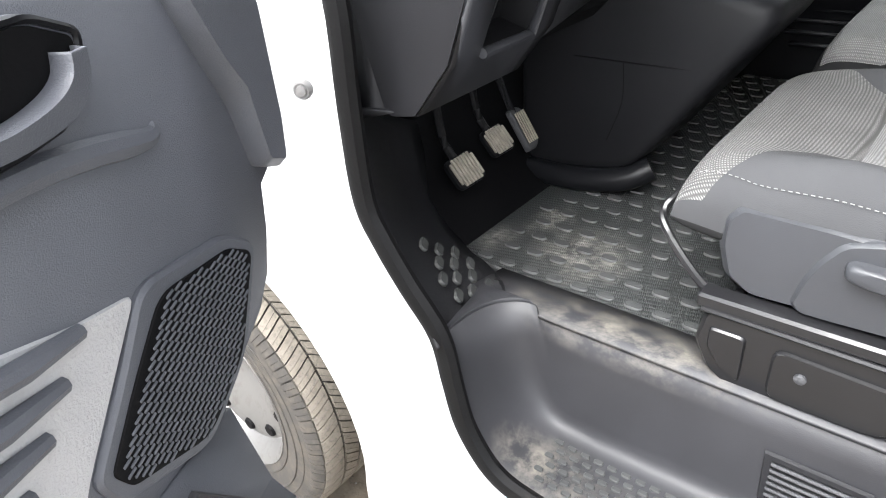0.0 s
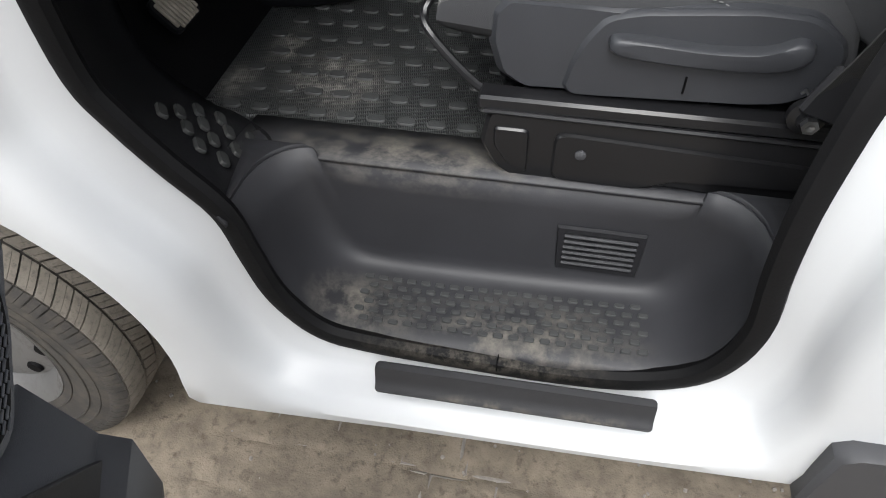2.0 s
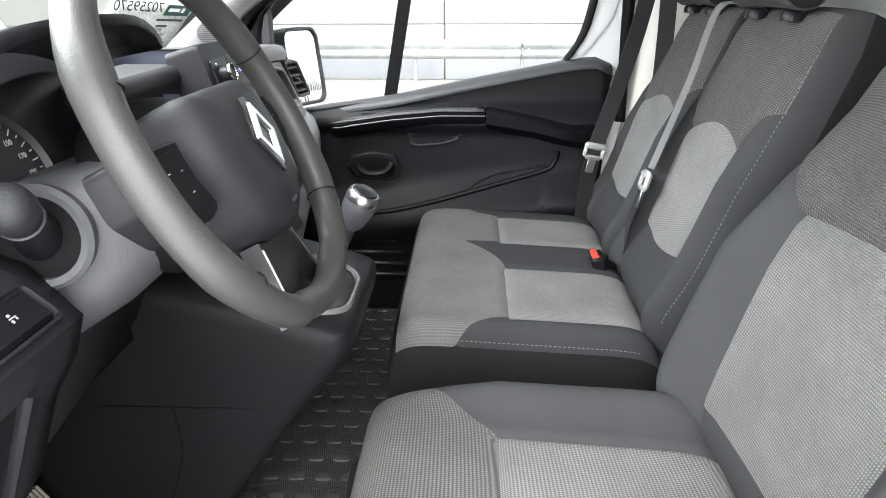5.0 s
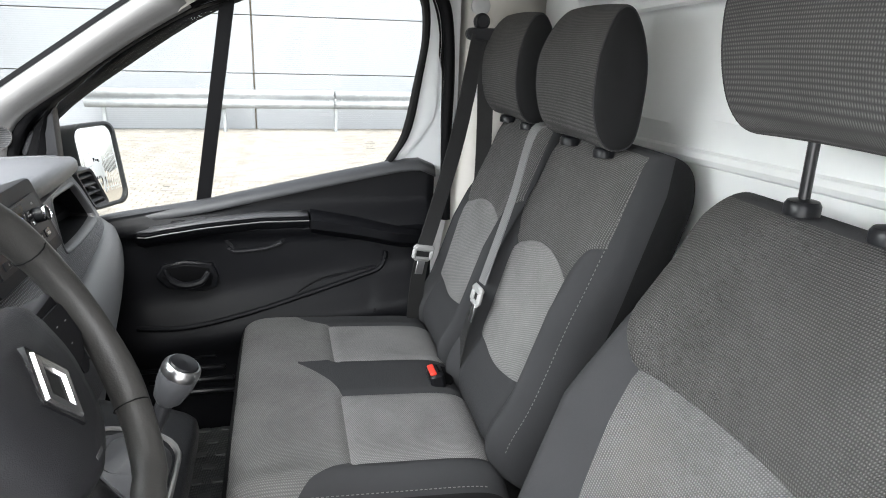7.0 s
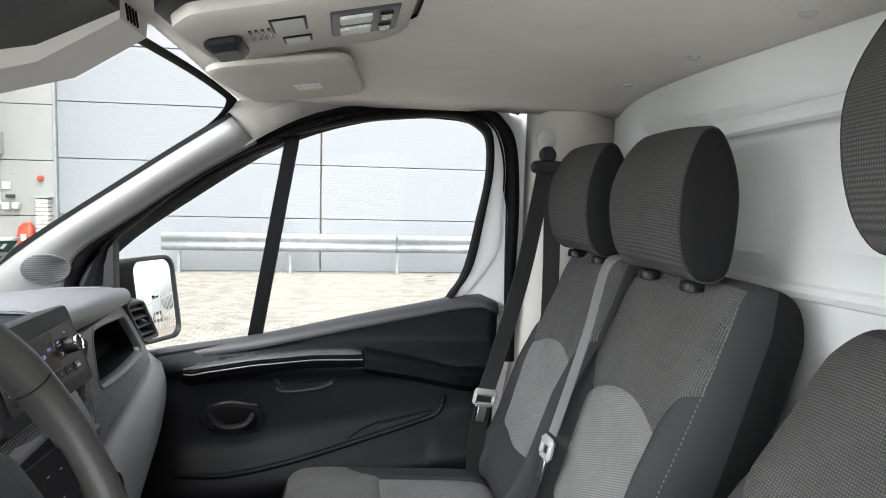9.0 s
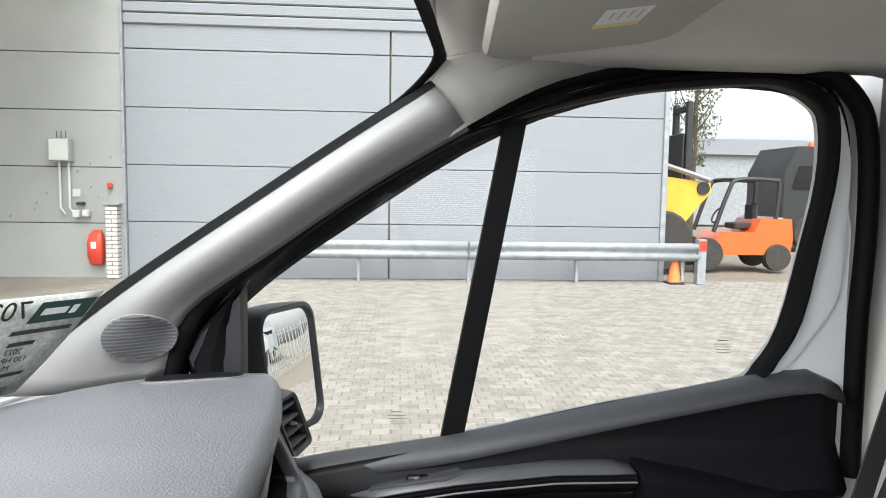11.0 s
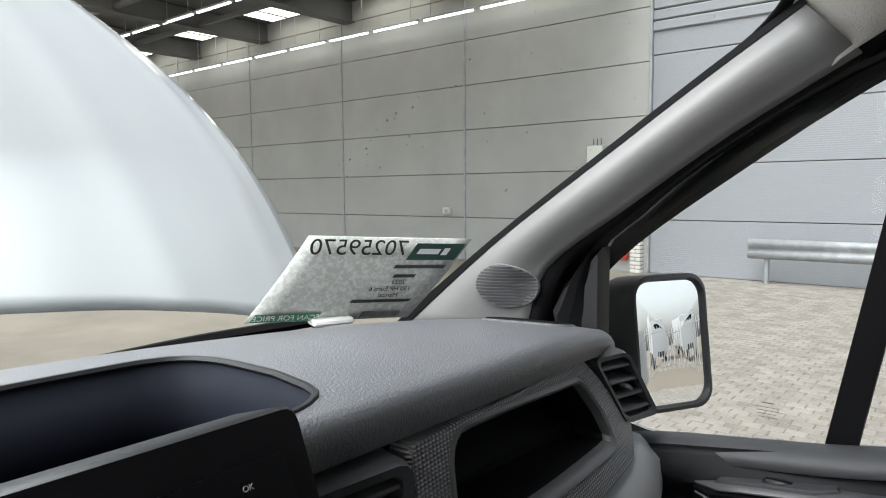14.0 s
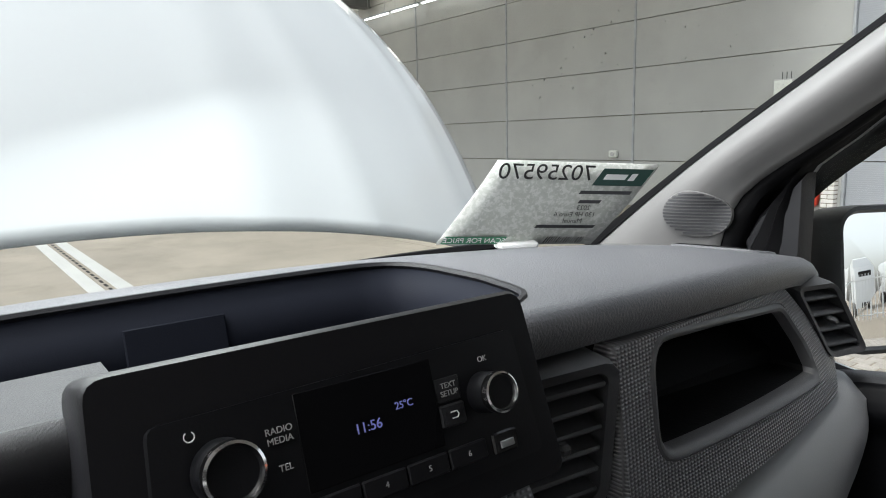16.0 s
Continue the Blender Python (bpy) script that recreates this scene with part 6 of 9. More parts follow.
BEZELM = mat("smooth_bezel_plastic", (0.085, 0.086, 0.091), 0.36, var=0.06, bump=0.1, bscale=900, spec=0.4)
g = Geo().loft([fas(0, -0.003, 0.010), fas(0, 0.0, 0.0115), fas(0.45, 0.0, 0.006), fas(0.93, 0.0), fas(0.99, -0.005), fas(1.0, -0.02)])
# dark plastic, lightened in colour for its sheen and the weak light here
RIBS = ribbed("fine_ribbed_plastic", (0.36, 0.36, 0.375), 300, (0, 0, 1), 0.38, 0.9, 0.002, (0, 1, 0), 200, (0.10, 0.10, 0.105), mottle=0.06)
part("textured_fascia", g, RIBS, dash, "fine ribbed dark fascia with its sheen in the colour")
part("pocket_bezel", Geo().loft([fas(0, -0.018), fas(0, -0.006, 0.0005), fas(0, -0.001, 0.0025), fas(0, 0.0016, 0.006), fas(0, 0.0016, 0.0085), fas(0, -0.001, 0.0112)]), BEZELM, dash, "smooth bevelled pocket edge")
# pocket walls coloured near-black, so the shade inside is in the colour
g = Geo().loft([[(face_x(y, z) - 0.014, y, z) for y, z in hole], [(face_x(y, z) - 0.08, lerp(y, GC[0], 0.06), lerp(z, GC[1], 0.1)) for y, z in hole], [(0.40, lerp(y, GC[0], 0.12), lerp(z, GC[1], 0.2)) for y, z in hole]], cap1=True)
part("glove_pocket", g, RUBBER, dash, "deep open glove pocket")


def vent(c, w, h, nslat, rot, par, name="air_vent"):
    m = Matrix.Translation(c) @ rot
    ro, ri = roundrect(w, h, min(w, h) * 0.16, 3), roundrect(w * 0.80, h * 0.84, min(w, h) * 0.10, 3)
    v = part(name, Geo().loft([[m @ Vector((-0.03, a, b)) for a, b in ro], [m @ Vector((0.0, a, b)) for a, b in ro], [m @ Vector((0.006, a * 0.97, b * 0.97)) for a, b in ro], [m @ Vector((0.004, a, b)) for a, b in ri], [m @ Vector((-0.04, a, b)) for a, b in ri]], cap1=True), PLASTIC_G, par)
    # near-black sheet before the vent's back, painting the shade behind the slats
    part("throat_shade", Geo().rbox((-0.036, 0, 0), (0.004, w * 0.79, h * 0.83), 0.001, m), DIAL, v)
    for k in range(nslat):
        z = h * 0.84 * ((k + 0.5) / nslat - 0.5)
        part("slat", Geo().rbox((0, 0, 0), (0.022, w * 0.79, 0.0050), 0.0016, m @ Matrix.Translation((-0.008, 0, z)) @ Matrix.Rotation(radians(14), 4, 'Y')), PLASTIC_G, v)
    part("tab", Geo().rbox((0.001, 0, 0), (0.018, 0.012, 0.010), 0.003, m), PLASTIC_G, v)
    return v


vent((0.564, 0.215, 1.336), 0.104, 0.124, 6, Matrix.Rotation(radians(-6), 4, 'Z') @ Matrix.Rotation(radians(5), 4, 'Y'), dash)
vent((0.520, 0.748, 1.326), 0.070, 0.100, 4, Matrix.Rotation(radians(-14), 4, 'Z') @ Matrix(((1, 0, 0, 0), (0, 1, -0.70, 0), (-0.15, 0, 1, 0), (0, 0, 0, 1))), dash)
vent((0.545, -0.165, 1.352), 0.078, 0.125, 6, Matrix.Rotation(radians(4), 4, 'Z') @ Matrix.Rotation(radians(5), 4, 'Y'), dash)
# outer cheek closing the right end
g = Geo().loft([[(XF(0.80) - 0.0, 0.742, 1.385), (XF(0.8) + 0.02, 0.742, 1.30), (XF(0.8) + 0.045, 0.738, 1.235), (0.50, 0.74, 1.10)], [(XF(0.8) - 0.01, 0.79, 1.365), (XF(0.8) + 0.01, 0.805, 1.30), (XF(0.8) + 0.02, 0.805, 1.23), (0.47, 0.80, 1.10)], [(0.42, 0.825, 1.36), (0.42, 0.83, 1.30), (0.42, 0.83, 1.22), (0.40, 0.83, 1.10)]], closed=False)
part("end_cheek", g, PLASTIC, dash, solid=0.005)
# lower band that sweeps from the console to the door, its sheen painted pale
band_t = smooth_curve([(0.60, 0.12, 1.12), (0.592, 0.25, 1.168), (0.588, 0.40, 1.198), (0.565, 0.60, 1.218), (0.545, 0.74, 1.228), (0.525, 0.815, 1.228)], 4)
band_b = smooth_curve([(0.64, 0.12, 0.99), (0.628, 0.25, 1.04), (0.616, 0.40, 1.085), (0.598, 0.60, 1.135), (0.566, 0.74, 1.172), (0.533, 0.82, 1.185)], 4)
g = Geo().loft([[p + Vector((-0.05, 0, 0.014)) for p in band_t], [p + Vector((-0.012, 0, 0.010)) for p in band_t], band_t, [a.lerp(b, 0.3) + Vector((0.014, 0, 0)) for a, b in zip(band_t, band_b)], [a.lerp(b, 0.75) + Vector((0.012, 0, 0)) for a, b in zip(band_t, band_b)], band_b, [p + Vector((-0.05, 0, -0.02)) for p in band_b]], closed=False)
BANDM = mat("sheen_grey_band", (0.20, 0.202, 0.208), 0.42, var=0.06, bump=0.1, bscale=800)
part("lower_band", g, BANDM, dash, "smooth lower dash band with its grey sheen in the colour", solid=0.004)
g = Geo().loft([[p + Vector((-0.045, 0, 0.0)) for p in band_b], [Vector((0.50, p.y, p.z - 0.14)) for p in band_b], [Vector((0.33, p.y, 0.80)) for p in band_b], [Vector((0.30, p.y, 0.62)) for p in band_b]], closed=False)
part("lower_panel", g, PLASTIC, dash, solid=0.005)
# core that closes the dash behind the radio and cluster
part("dash_core", Geo().rbox((0.34, CY, 1.18), (0.30, 1.56, 0.30), 0.03), RUBBER, dash)

# radio
rad = thing("car_radio", "black car radio panel with two chrome ringed knobs and display", "radio", at=(0.61, 0.03, 1.40))
rz = Vector((-0.30, 0, 0.954)).normalized()
rn = Vector((rz.z, 0, -rz.x))


def R(a, b, d=0.0):
    """On the radio front: a across, b down from the top, d outwards."""
    return Vector((0.5915, 0.032 + a, 1.468)) - rz * b + rn * d


rot_r = Matrix((( rn.x, 0, rz.x, 0), (rn.y, 1, rz.y, 0), (rn.z, 0, rz.z, 0), (0, 0, 0, 1)))


def rmat(a, b, d=0.0):
    return Matrix.Translation(R(a, b, d)) @ rot_r


o1 = rounded([(-0.121, 0.0), (0.119, 0.0), (0.126, 0.112), (-0.126, 0.112)], 12, 4)
RADIOM = mat("satin_black_panel", (0.010, 0.010, 0.0115), 0.4, var=0.1, bump=0.06, bscale=700, spec=0.12)
part("body", Geo().loft([[R(a, b, -0.05) for a, b in o1], [R(a, b, -0.004) for a, b in o1], [R(a * 0.985, b * 0.97 + 0.002, 0.0) for a, b in o1]], cap0=True, cap1=True), RADIOM, rad)
o2 = rounded([(-0.100, 0.026), (0.104, 0.022), (0.110, 0.094), (-0.104, 0.094)], 14, 3)
part("fascia", Geo().loft([[R(a, b, 0.0005) for a, b in o2], [R(a * 0.99, b, 0.0025) for a, b in o2]], cap1=True), PLASTIC_S, rad)
part("display", Geo().rbox((0.0028, 0, 0), (0.001, 0.078, 0.046), 0.0004, rmat(0.0035, 0.050)), DISPLAYM, rad)


RADIOTXT = mat("grey_print", (0.36, 0.36, 0.36), 0.6, bump=0)


def turn_text(a, b, d, size, text, m=RADIOTXT, nm="lettering"):
    mt = Matrix.Translation(R(a, b, d)) @ Matrix(((0, rz.x, rn.x, 0), (1, rz.y, rn.y, 0), (0, rz.z, rn.z, 0), (0, 0, 0, 1)))
    return words(nm, text, size, m, mt, rad, 0.0002)


turn_text(0.0, 0.0515, 0.0038, 0.0070, "11:56", BLUEDIG, "clock_digits")
turn_text(0.022, 0.0460, 0.0038, 0.0052, "25°C", BLUEDIG, "temperature_digits")
for a, b in ((0.074, 0.0525), (-0.0715, 0.0510)):
    kr = 0.0110 if a > 0 else 0.0134
    m = Matrix.Translation(R(a, b, 0.002)) @ rn.to_track_quat('Z', 'Y').to_matrix().to_4x4()
    kn = part("knob", Geo().lathe([(kr * 1.04, 0), (kr, 0.014), (kr * 0.86, 0.0165), (kr * 0.8, 0.0155), (0, 0.0155)], m, 36), PLASTIC_S, rad)
    part("chrome_ring", Geo().lathe([(kr * 1.0, 0.0125), (kr * 1.03, 0.0145), (kr * 1.0, 0.0175), (kr * 0.9, 0.018), (kr * 0.86, 0.0165)], m, 36, False), CHROME, kn, "chrome ring")
turn_text(0.0775, 0.0345, 0.003, 0.0044, "OK")
turn_text(0.051, 0.0430, 0.0036, 0.0042, "TEXT")
turn_text(0.051, 0.0472, 0.0036, 0.0042, "SETUP")
turn_text(-0.0445, 0.0410, 0.003, 0.0043, "RADIO")
turn_text(-0.0445, 0.0455, 0.003, 0.0043, "MEDIA")
turn_text(-0.0440, 0.0580, 0.003, 0.0043, "TEL")
for k in range(6):
    a = -0.0745 + 0.026 * k
    part("preset_button", Geo().rbox((0.0026, 0, 0), (0.003, 0.0252, 0.0105), 0.0008, rmat(a, 0.0812)), RADIOM, rad)
    turn_text(a, 0.0810, 0.0048, 0.0042, str(k + 1))
part("text_button", Geo().rbox((0.0018, 0, 0), (0.002, 0.017, 0.014), 0.001, rmat(0.051, 0.0452)), PLASTIC, rad)
part("back_button", Geo().rbox((0.0022, 0, 0), (0.003, 0.017, 0.012), 0.001, rmat(0.051, 0.0590)), PLASTIC, rad)
part("back_arrow", Geo().tube([R(0.049, 0.0572, 0.0042), R(0.053, 0.0572, 0.0042), R(0.0540, 0.0590, 0.0042), R(0.053, 0.0605, 0.0042), R(0.0495, 0.0605, 0.0042)], 0.0004, 5), WHITEP, rad)
part("usb_socket", Geo().rbox((0.003, 0, 0), (0.003, 0.018, 0.012), 0.001, rmat(0.0815, 0.0815)), PIANO, rad)
part("usb_tongue", Geo().rbox((0.0052, 0, 0), (0.001, 0.010, 0.004), 0.0004, rmat(0.0815, 0.0825)), SATIN, rad)
part("power_mark", Geo().tube([R(-0.0830 + 0.0022 * math.sin(q), 0.0335 - 0.0022 * math.cos(q), 0.003) for q in np.linspace(0.6, 5.7, 14)], 0.0003, 5), WHITEP, rad)
# climate panel under the radio
cl = thing("climate_panel", "black climate panel with round dials and a row of buttons", "climate control", at=(0.62, 0.04, 1.25))
g = Geo().loft([[(0.600, -0.10, 1.345), (0.600, 0.148, 1.345)], [(0.622, -0.105, 1.30), (0.622, 0.152, 1.30)], [(0.636, -0.105, 1.20), (0.636, 0.155, 1.20)], [(0.66, -0.10, 1.12), (0.66, 0.15, 1.12)]], closed=False)
part("panel", g, RIBS, cl, solid=0.006)
for k in range(6):
    part("button", Geo().rbox((0.636, -0.075 + 0.037 * k, 1.296), (0.016, 0.033, 0.020), 0.004), PLASTIC_G, cl)
for k in range(3):
    m = Matrix.Translation((0.644, -0.055 + 0.085 * k, 1.215)) @ Vector((1, 0, 0.18)).to_track_quat('Z', 'Y').to_matrix().to_4x4()
    dk = part("dial", Geo().lathe([(0.032, 0), (0.032, 0.008), (0.027, 0.012), (0.020, 0.012), (0.018, 0.026), (0.0, 0.026)], m, 28), PLASTIC_S, cl)
    part("dial_ring", Geo().lathe([(0.030, 0.010), (0.033, 0.012), (0.030, 0.0135), (0.027, 0.012)], m, 28, False), SATIN, dk, "satin ring")

# lower dash on the driver's side
ld2 = thing("driver_lower_dash", "dark lower dash panel with storage recess and switch strip", "dashboard panel", at=(0.5, -0.65, 1.15))
g = Geo()
prof = lambda y: [(0.52, 1.345), (0.60, 1.315), (0.640, 1.27), (0.628, 1.235), (0.600, 1.19), (0.565, 1.10), (0.50, 1.02), (0.455, 1.012), (0.40, 1.03)]
ys = [-0.80, -0.785, -0.735, -0.615, -0.57, -0.545]
pr = prof(0)
g.grid(range(len(ys)), range(len(pr)), lambda i, j: (pr[j][0], ys[i], pr[j][1]), lambda i, j: 2 < i < 3 and 3 < j < 5)
part("panel", g, PLASTIC_D, ld2, solid=0.006)
part("panel_side", Geo().plate([(0.52, 1.345), (0.60, 1.315), (0.640, 1.27), (0.628, 1.235), (0.600, 1.19), (0.565, 1.10), (0.50, 1.02), (0.455, 1.012), (0.40, 1.03), (0.40, 1.34)], lambda a, b, d: (a, -0.548 + d, b), 0.006), PLASTIC_D, ld2)
part("panel_side", Geo().plate([(0.52, 1.345), (0.60, 1.315), (0.640, 1.27), (0.628, 1.235), (0.600, 1.19), (0.565, 1.10), (0.50, 1.02), (0.455, 1.012), (0.40, 1.03), (0.40, 1.34)], lambda a, b, d: (a, -0.806 + d, b), 0.006), PLASTIC_D, ld2)
part("recess", Geo().loft([[(0.627, -0.735, 1.233), (0.627, -0.615, 1.233), (0.567, -0.615, 1.103), (0.567, -0.735, 1.103)], [(0.54, -0.73, 1.225), (0.54, -0.62, 1.225), (0.52, -0.62, 1.12), (0.52, -0.73, 1.12)]], cap1=True), RUBBER, ld2)
part("recess_lip", Geo().tube([(0.572, -0.737, 1.10), (0.572, -0.613, 1.10), (0.630, -0.613, 1.235)], 0.008, 8), PLASTIC_D, ld2)
swp = part("switch_strip", Geo().rbox((0, 0, 0), (0.035, 0.115, 0.012), 0.004, Matrix.Translation((0.622, -0.630, 1.292)) @ Matrix.Rotation(radians(42), 4, 'Y')), PLASTIC_S, ld2)
for k in range(2):
    for du, dv, w, h in ((0.0, 0.0, 0.0012, 0.008), (0.003, -0.0025, 0.0028, 0.0022), (-0.003, -0.001, 0.0022, 0.003), (0.002, 0.003, 0.0024, 0.0016)):
        part("switch_symbol", Geo().rbox((du, dv, 0), (w, h, 0.0006), 0.0002, Matrix.Translation((0.6285, -0.645 + 0.034 * k, 1.2995)) @ Matrix.Rotation(radians(42), 4, 'Y')), RADIOTXT, swp)
part("strip_frame", Geo().loft([[Matrix.Translation((0.622, -0.630, 1.292)) @ Matrix.Rotation(radians(42), 4, 'Y') @ Vector((a, b, d)) for a, b in roundrect(0.039 + e, 0.119 + e, 0.006, 3)] for e, d in ((0.006, 0.0), (0.005, 0.007), (0.0, 0.0075), (-0.002, 0.002))]), PLASTIC_D, swp)
g = Geo().loft([[(0.46, -0.805, 1.02), (0.46, -0.80, 1.02), (0.44, -0.78, 1.35), (0.44, -0.80, 1.35)], [(0.38, -0.83, 1.02), (0.38, -0.82, 1.0), (0.36, -0.80, 1.35), (0.36, -0.83, 1.35)]], closed=False)
part("end_strip", g, PLASTIC, ld2, solid=0.006)
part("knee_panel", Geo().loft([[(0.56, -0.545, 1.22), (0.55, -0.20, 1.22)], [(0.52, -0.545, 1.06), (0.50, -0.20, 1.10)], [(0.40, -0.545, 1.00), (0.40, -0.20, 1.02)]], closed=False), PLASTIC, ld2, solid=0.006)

# instrument cluster
ic = thing("instrument_cluster", "speedometer with white scale and red needle under a dark hood", "instrument cluster", at=(0.52, -0.42, 1.40))
cm = Matrix.Translation((0.548, -0.478, 1.374)) @ Vector((0.93, -0.05, 0.36)).to_track_quat('Z', 'Y').to_matrix().to_4x4()
dl = part("dial", Geo().lathe([(0.0, 0.0), (0.062, 0.0), (0.066, 0.006), (0.068, 0.0), (0.068, -0.01)], cm, 48), DIAL, ic)
for k in range(27):
    a = radians(210 - 240 * k / 26)
    r0 = 0.054 if k % 2 else 0.050
    part("tick", Geo().rbox((0, 0, 0), (0.058 - r0, 0.0013, 0.0006), 0.0002, cm @ Matrix.Rotation(a, 4, 'Z') @ Matrix.Translation(((0.058 + r0) / 2, 0, 0.001))), RADIOTXT, dl)
for k, n in enumerate((10, 30, 50, 70, 90, 110, 130, 150, 170, 190, 210)):
    a = radians(210 - 240 * k / 10)
    words("numeral", str(n), 0.0075, RADIOTXT, cm @ Matrix.Translation((0.042 * math.cos(a), 0.042 * math.sin(a), 0.001)), dl, 0.0002)
part("needle", Geo().rbox((0, 0, 0), (0.040, 0.0026, 0.002), 0.0006, cm @ Matrix.Rotation(radians(236), 4, 'Z') @ Matrix.Translation((0.026, 0, 0.004))), NEEDLE, dl)
part("hood", Geo().grid(np.linspace(-1, 1, 13), np.linspace(0, 1, 5), lambda a, q: (lerp(0.48, 0.645, q) - 0.02 * abs(a) ** 2, -0.44 + 0.17 * a, 1.480 + 0.03 * q - 0.03 * abs(a) ** 3)), RADIOM, ic, solid=0.012)
part("backing", Geo().loft([[(0.50, -0.62, 1.48), (0.50, -0.25, 1.48)], [(0.54, -0.62, 1.30), (0.54, -0.25, 1.30)]], closed=False), DIAL, ic, solid=0.01)

# steering column, stalk and wheel
SWC = Vector((0.743, -0.408, 1.402))
swn = Vector((math.cos(radians(27)), 0, math.sin(radians(27))))
swu = Vector((-swn.z, 0, swn.x))
SWR = Matrix(((swn.x, 0, swu.x, 0), (0, 1, 0, 0), (swn.z, 0, swu.z, 0), (0, 0, 0, 1)))


def S(a, b, d=0.0):
    """On the wheel plane: a across, b up, d towards the driver."""
    return SWC + Vector((0, 1, 0)) * a + swu * b + swn * d


col = thing("steering_column", "grey plastic steering column shroud with control stalks", "steering column", at=(0.62, -0.42, 1.3))
rings = []
for x, z0, z1, y0, y1, r in ((0.50, 1.172, 1.352, -0.546, -0.275, 0.045), (0.56, 1.188, 1.376, -0.541, -0.280, 0.05), (0.62, 1.215, 1.392, -0.533, -0.288, 0.05), (0.665, 1.247, 1.398, -0.512, -0.308, 0.05), (0.695, 1.280, 1.395, -0.485, -0.335, 0.045), (0.705, 1.298, 1.388, -0.470, -0.350, 0.04)):
    rings.append([(x + 0.25 * (c - 1.33), b, c) for b, c in roundrect(y1 - y0, z1 - z0, r, 6, (y0 + y1) / 2, (z0 + z1) / 2)])
part("shroud", Geo().loft(rings, True, True, True), PLASTIC_G, col, "satin grey column shroud")
part("shroud_split", Geo().tube(smooth_curve([(0.492, -0.5485, 1.318), (0.55, -0.5455, 1.312), (0.60, -0.5405, 1.312)], 4), 0.0015, 6), RUBBER, col)
STD = Vector((0.026, -0.065, 0.045)).normalized()
STM = Matrix.Translation((0.612, -0.534, 1.338)) @ Vector((0.10, -1.0, 0.10)).to_track_quat('Z', 'Y').to_matrix().to_4x4()
part("stalk_collar", Geo().lathe([(0.046, -0.006), (0.047, 0.004), (0.043, 0.008), (0.037, 0.007), (0.036, 0.002)], STM, 32, False), PLASTIC_G, col)
part("stalk_recess", Geo().lathe([(0.037, 0.003), (0.03, 0.0035), (0.0, 0.0035)], STM, 28), RUBBER, col)
sp0 = Vector((0.610, -0.530, 1.336))
stk = part("stalk", Geo().tube([sp0, sp0 + STD * 0.03, sp0 + STD * 0.062, sp0 + STD * 0.07], [0.021, 0.0185, 0.0165, 0.0145], 16), PLASTIC_S, col)
part("stalk_knob", Geo().lathe([(0.0, 0.0), (0.016, 0.0), (0.0185, 0.004), (0.0195, 0.016), (0.019, 0.028), (0.015, 0.036), (0.008, 0.040), (0.0, 0.041)], Matrix.Translation(sp0 + STD * 0.066) @ STD.to_track_quat('Z', 'Y').to_matrix().to_4x4(), 24), PLASTIC, stk)
part("stalk_ring", Geo().lathe([(0.0170, 0.0), (0.0185, 0.002), (0.0170, 0.004)], Matrix.Translation(sp0 + STD * 0.060) @ STD.to_track_quat('Z', 'Y').to_matrix().to_4x4(), 24, False), PLASTIC_G, stk)
part("stalk", Geo().tube([S(0.07, 0.0, -0.13), S(0.15, 0.01, -0.11), S(0.21, 0.012, -0.10)], [0.012, 0.010, 0.011], 12), PLASTIC_S, col)
swh = thing("steering_wheel", "black leather three-spoke steering wheel with gloss trim", "steering wheel", at=tuple(SWC))
rings = []
for k in range(64):
    a = 2 * math.pi * k / 64
    ra = 0.190 if math.sin(a) > -0.9 else 0.184
    wob = 1.0 + 0.10 * math.exp(-((abs(math.degrees(a) % 180 - 90) - 62) / 9) ** 2)
    c = S(ra * math.cos(a), ra * math.sin(a), 0.0)
    rad_v = (c - SWC).normalized()
    rings.append([c + rad_v * 0.0155 * wob * math.cos(q) + swn * 0.0175 * wob * math.sin(q) for q in np.linspace(0, 2 * math.pi, 12, endpoint=False)])
part("rim", Geo().loft(rings, True, wrap=True), LEATHER, swh, "grained leather rim")
for a0 in (-38, -142, 22, 158):
    a = radians(a0)
    c = S(0.186 * math.cos(a), 0.186 * math.sin(a), 0.0)
    rv = (c - SWC).normalized()
    part("rim_seam", Geo().tube([c + rv * 0.0162 * math.cos(q) + swn * 0.0182 * math.sin(q) for q in np.linspace(0, 2 * math.pi, 14)], 0.0008, 5), RUBBER, swh)
def HS(a, b, d=0.0):
    """The hub, set a little lower and deeper than the rim."""
    return S(a * 1.10, b * 1.16 - 0.014, d - 0.020)


hubo = rounded([(-0.075, 0.055), (0.075, 0.055), (0.085, 0.0), (0.058, -0.065), (0.0, -0.085), (-0.058, -0.065), (-0.085, 0.0)], 3, 5)
part("airbag_cover", Geo().loft([[HS(a * q, b * q, d) for a, b in hubo] for q, d in ((1.0, -0.034), (1.02, -0.005), (1.02, 0.012), (0.99, 0.024), (0.92, 0.034), (0.80, 0.041), (0.6, 0.046), (0.3, 0.048))], cap0=True, cap1=True), PLASTIC, swh, "domed grained airbag cover", angle=60)
for a, b, w in ((0.0, -0.052, 0.022), (0.0, -0.060, 0.016)):
    part("cover_marking", Geo().rbox((0, 0, 0), (0.0006, w, 0.0035), 0.0002, Matrix.Translation(HS(a, b, 0.0430 - 0.0006 * w)) @ SWR), PLASTIC_G, swh)
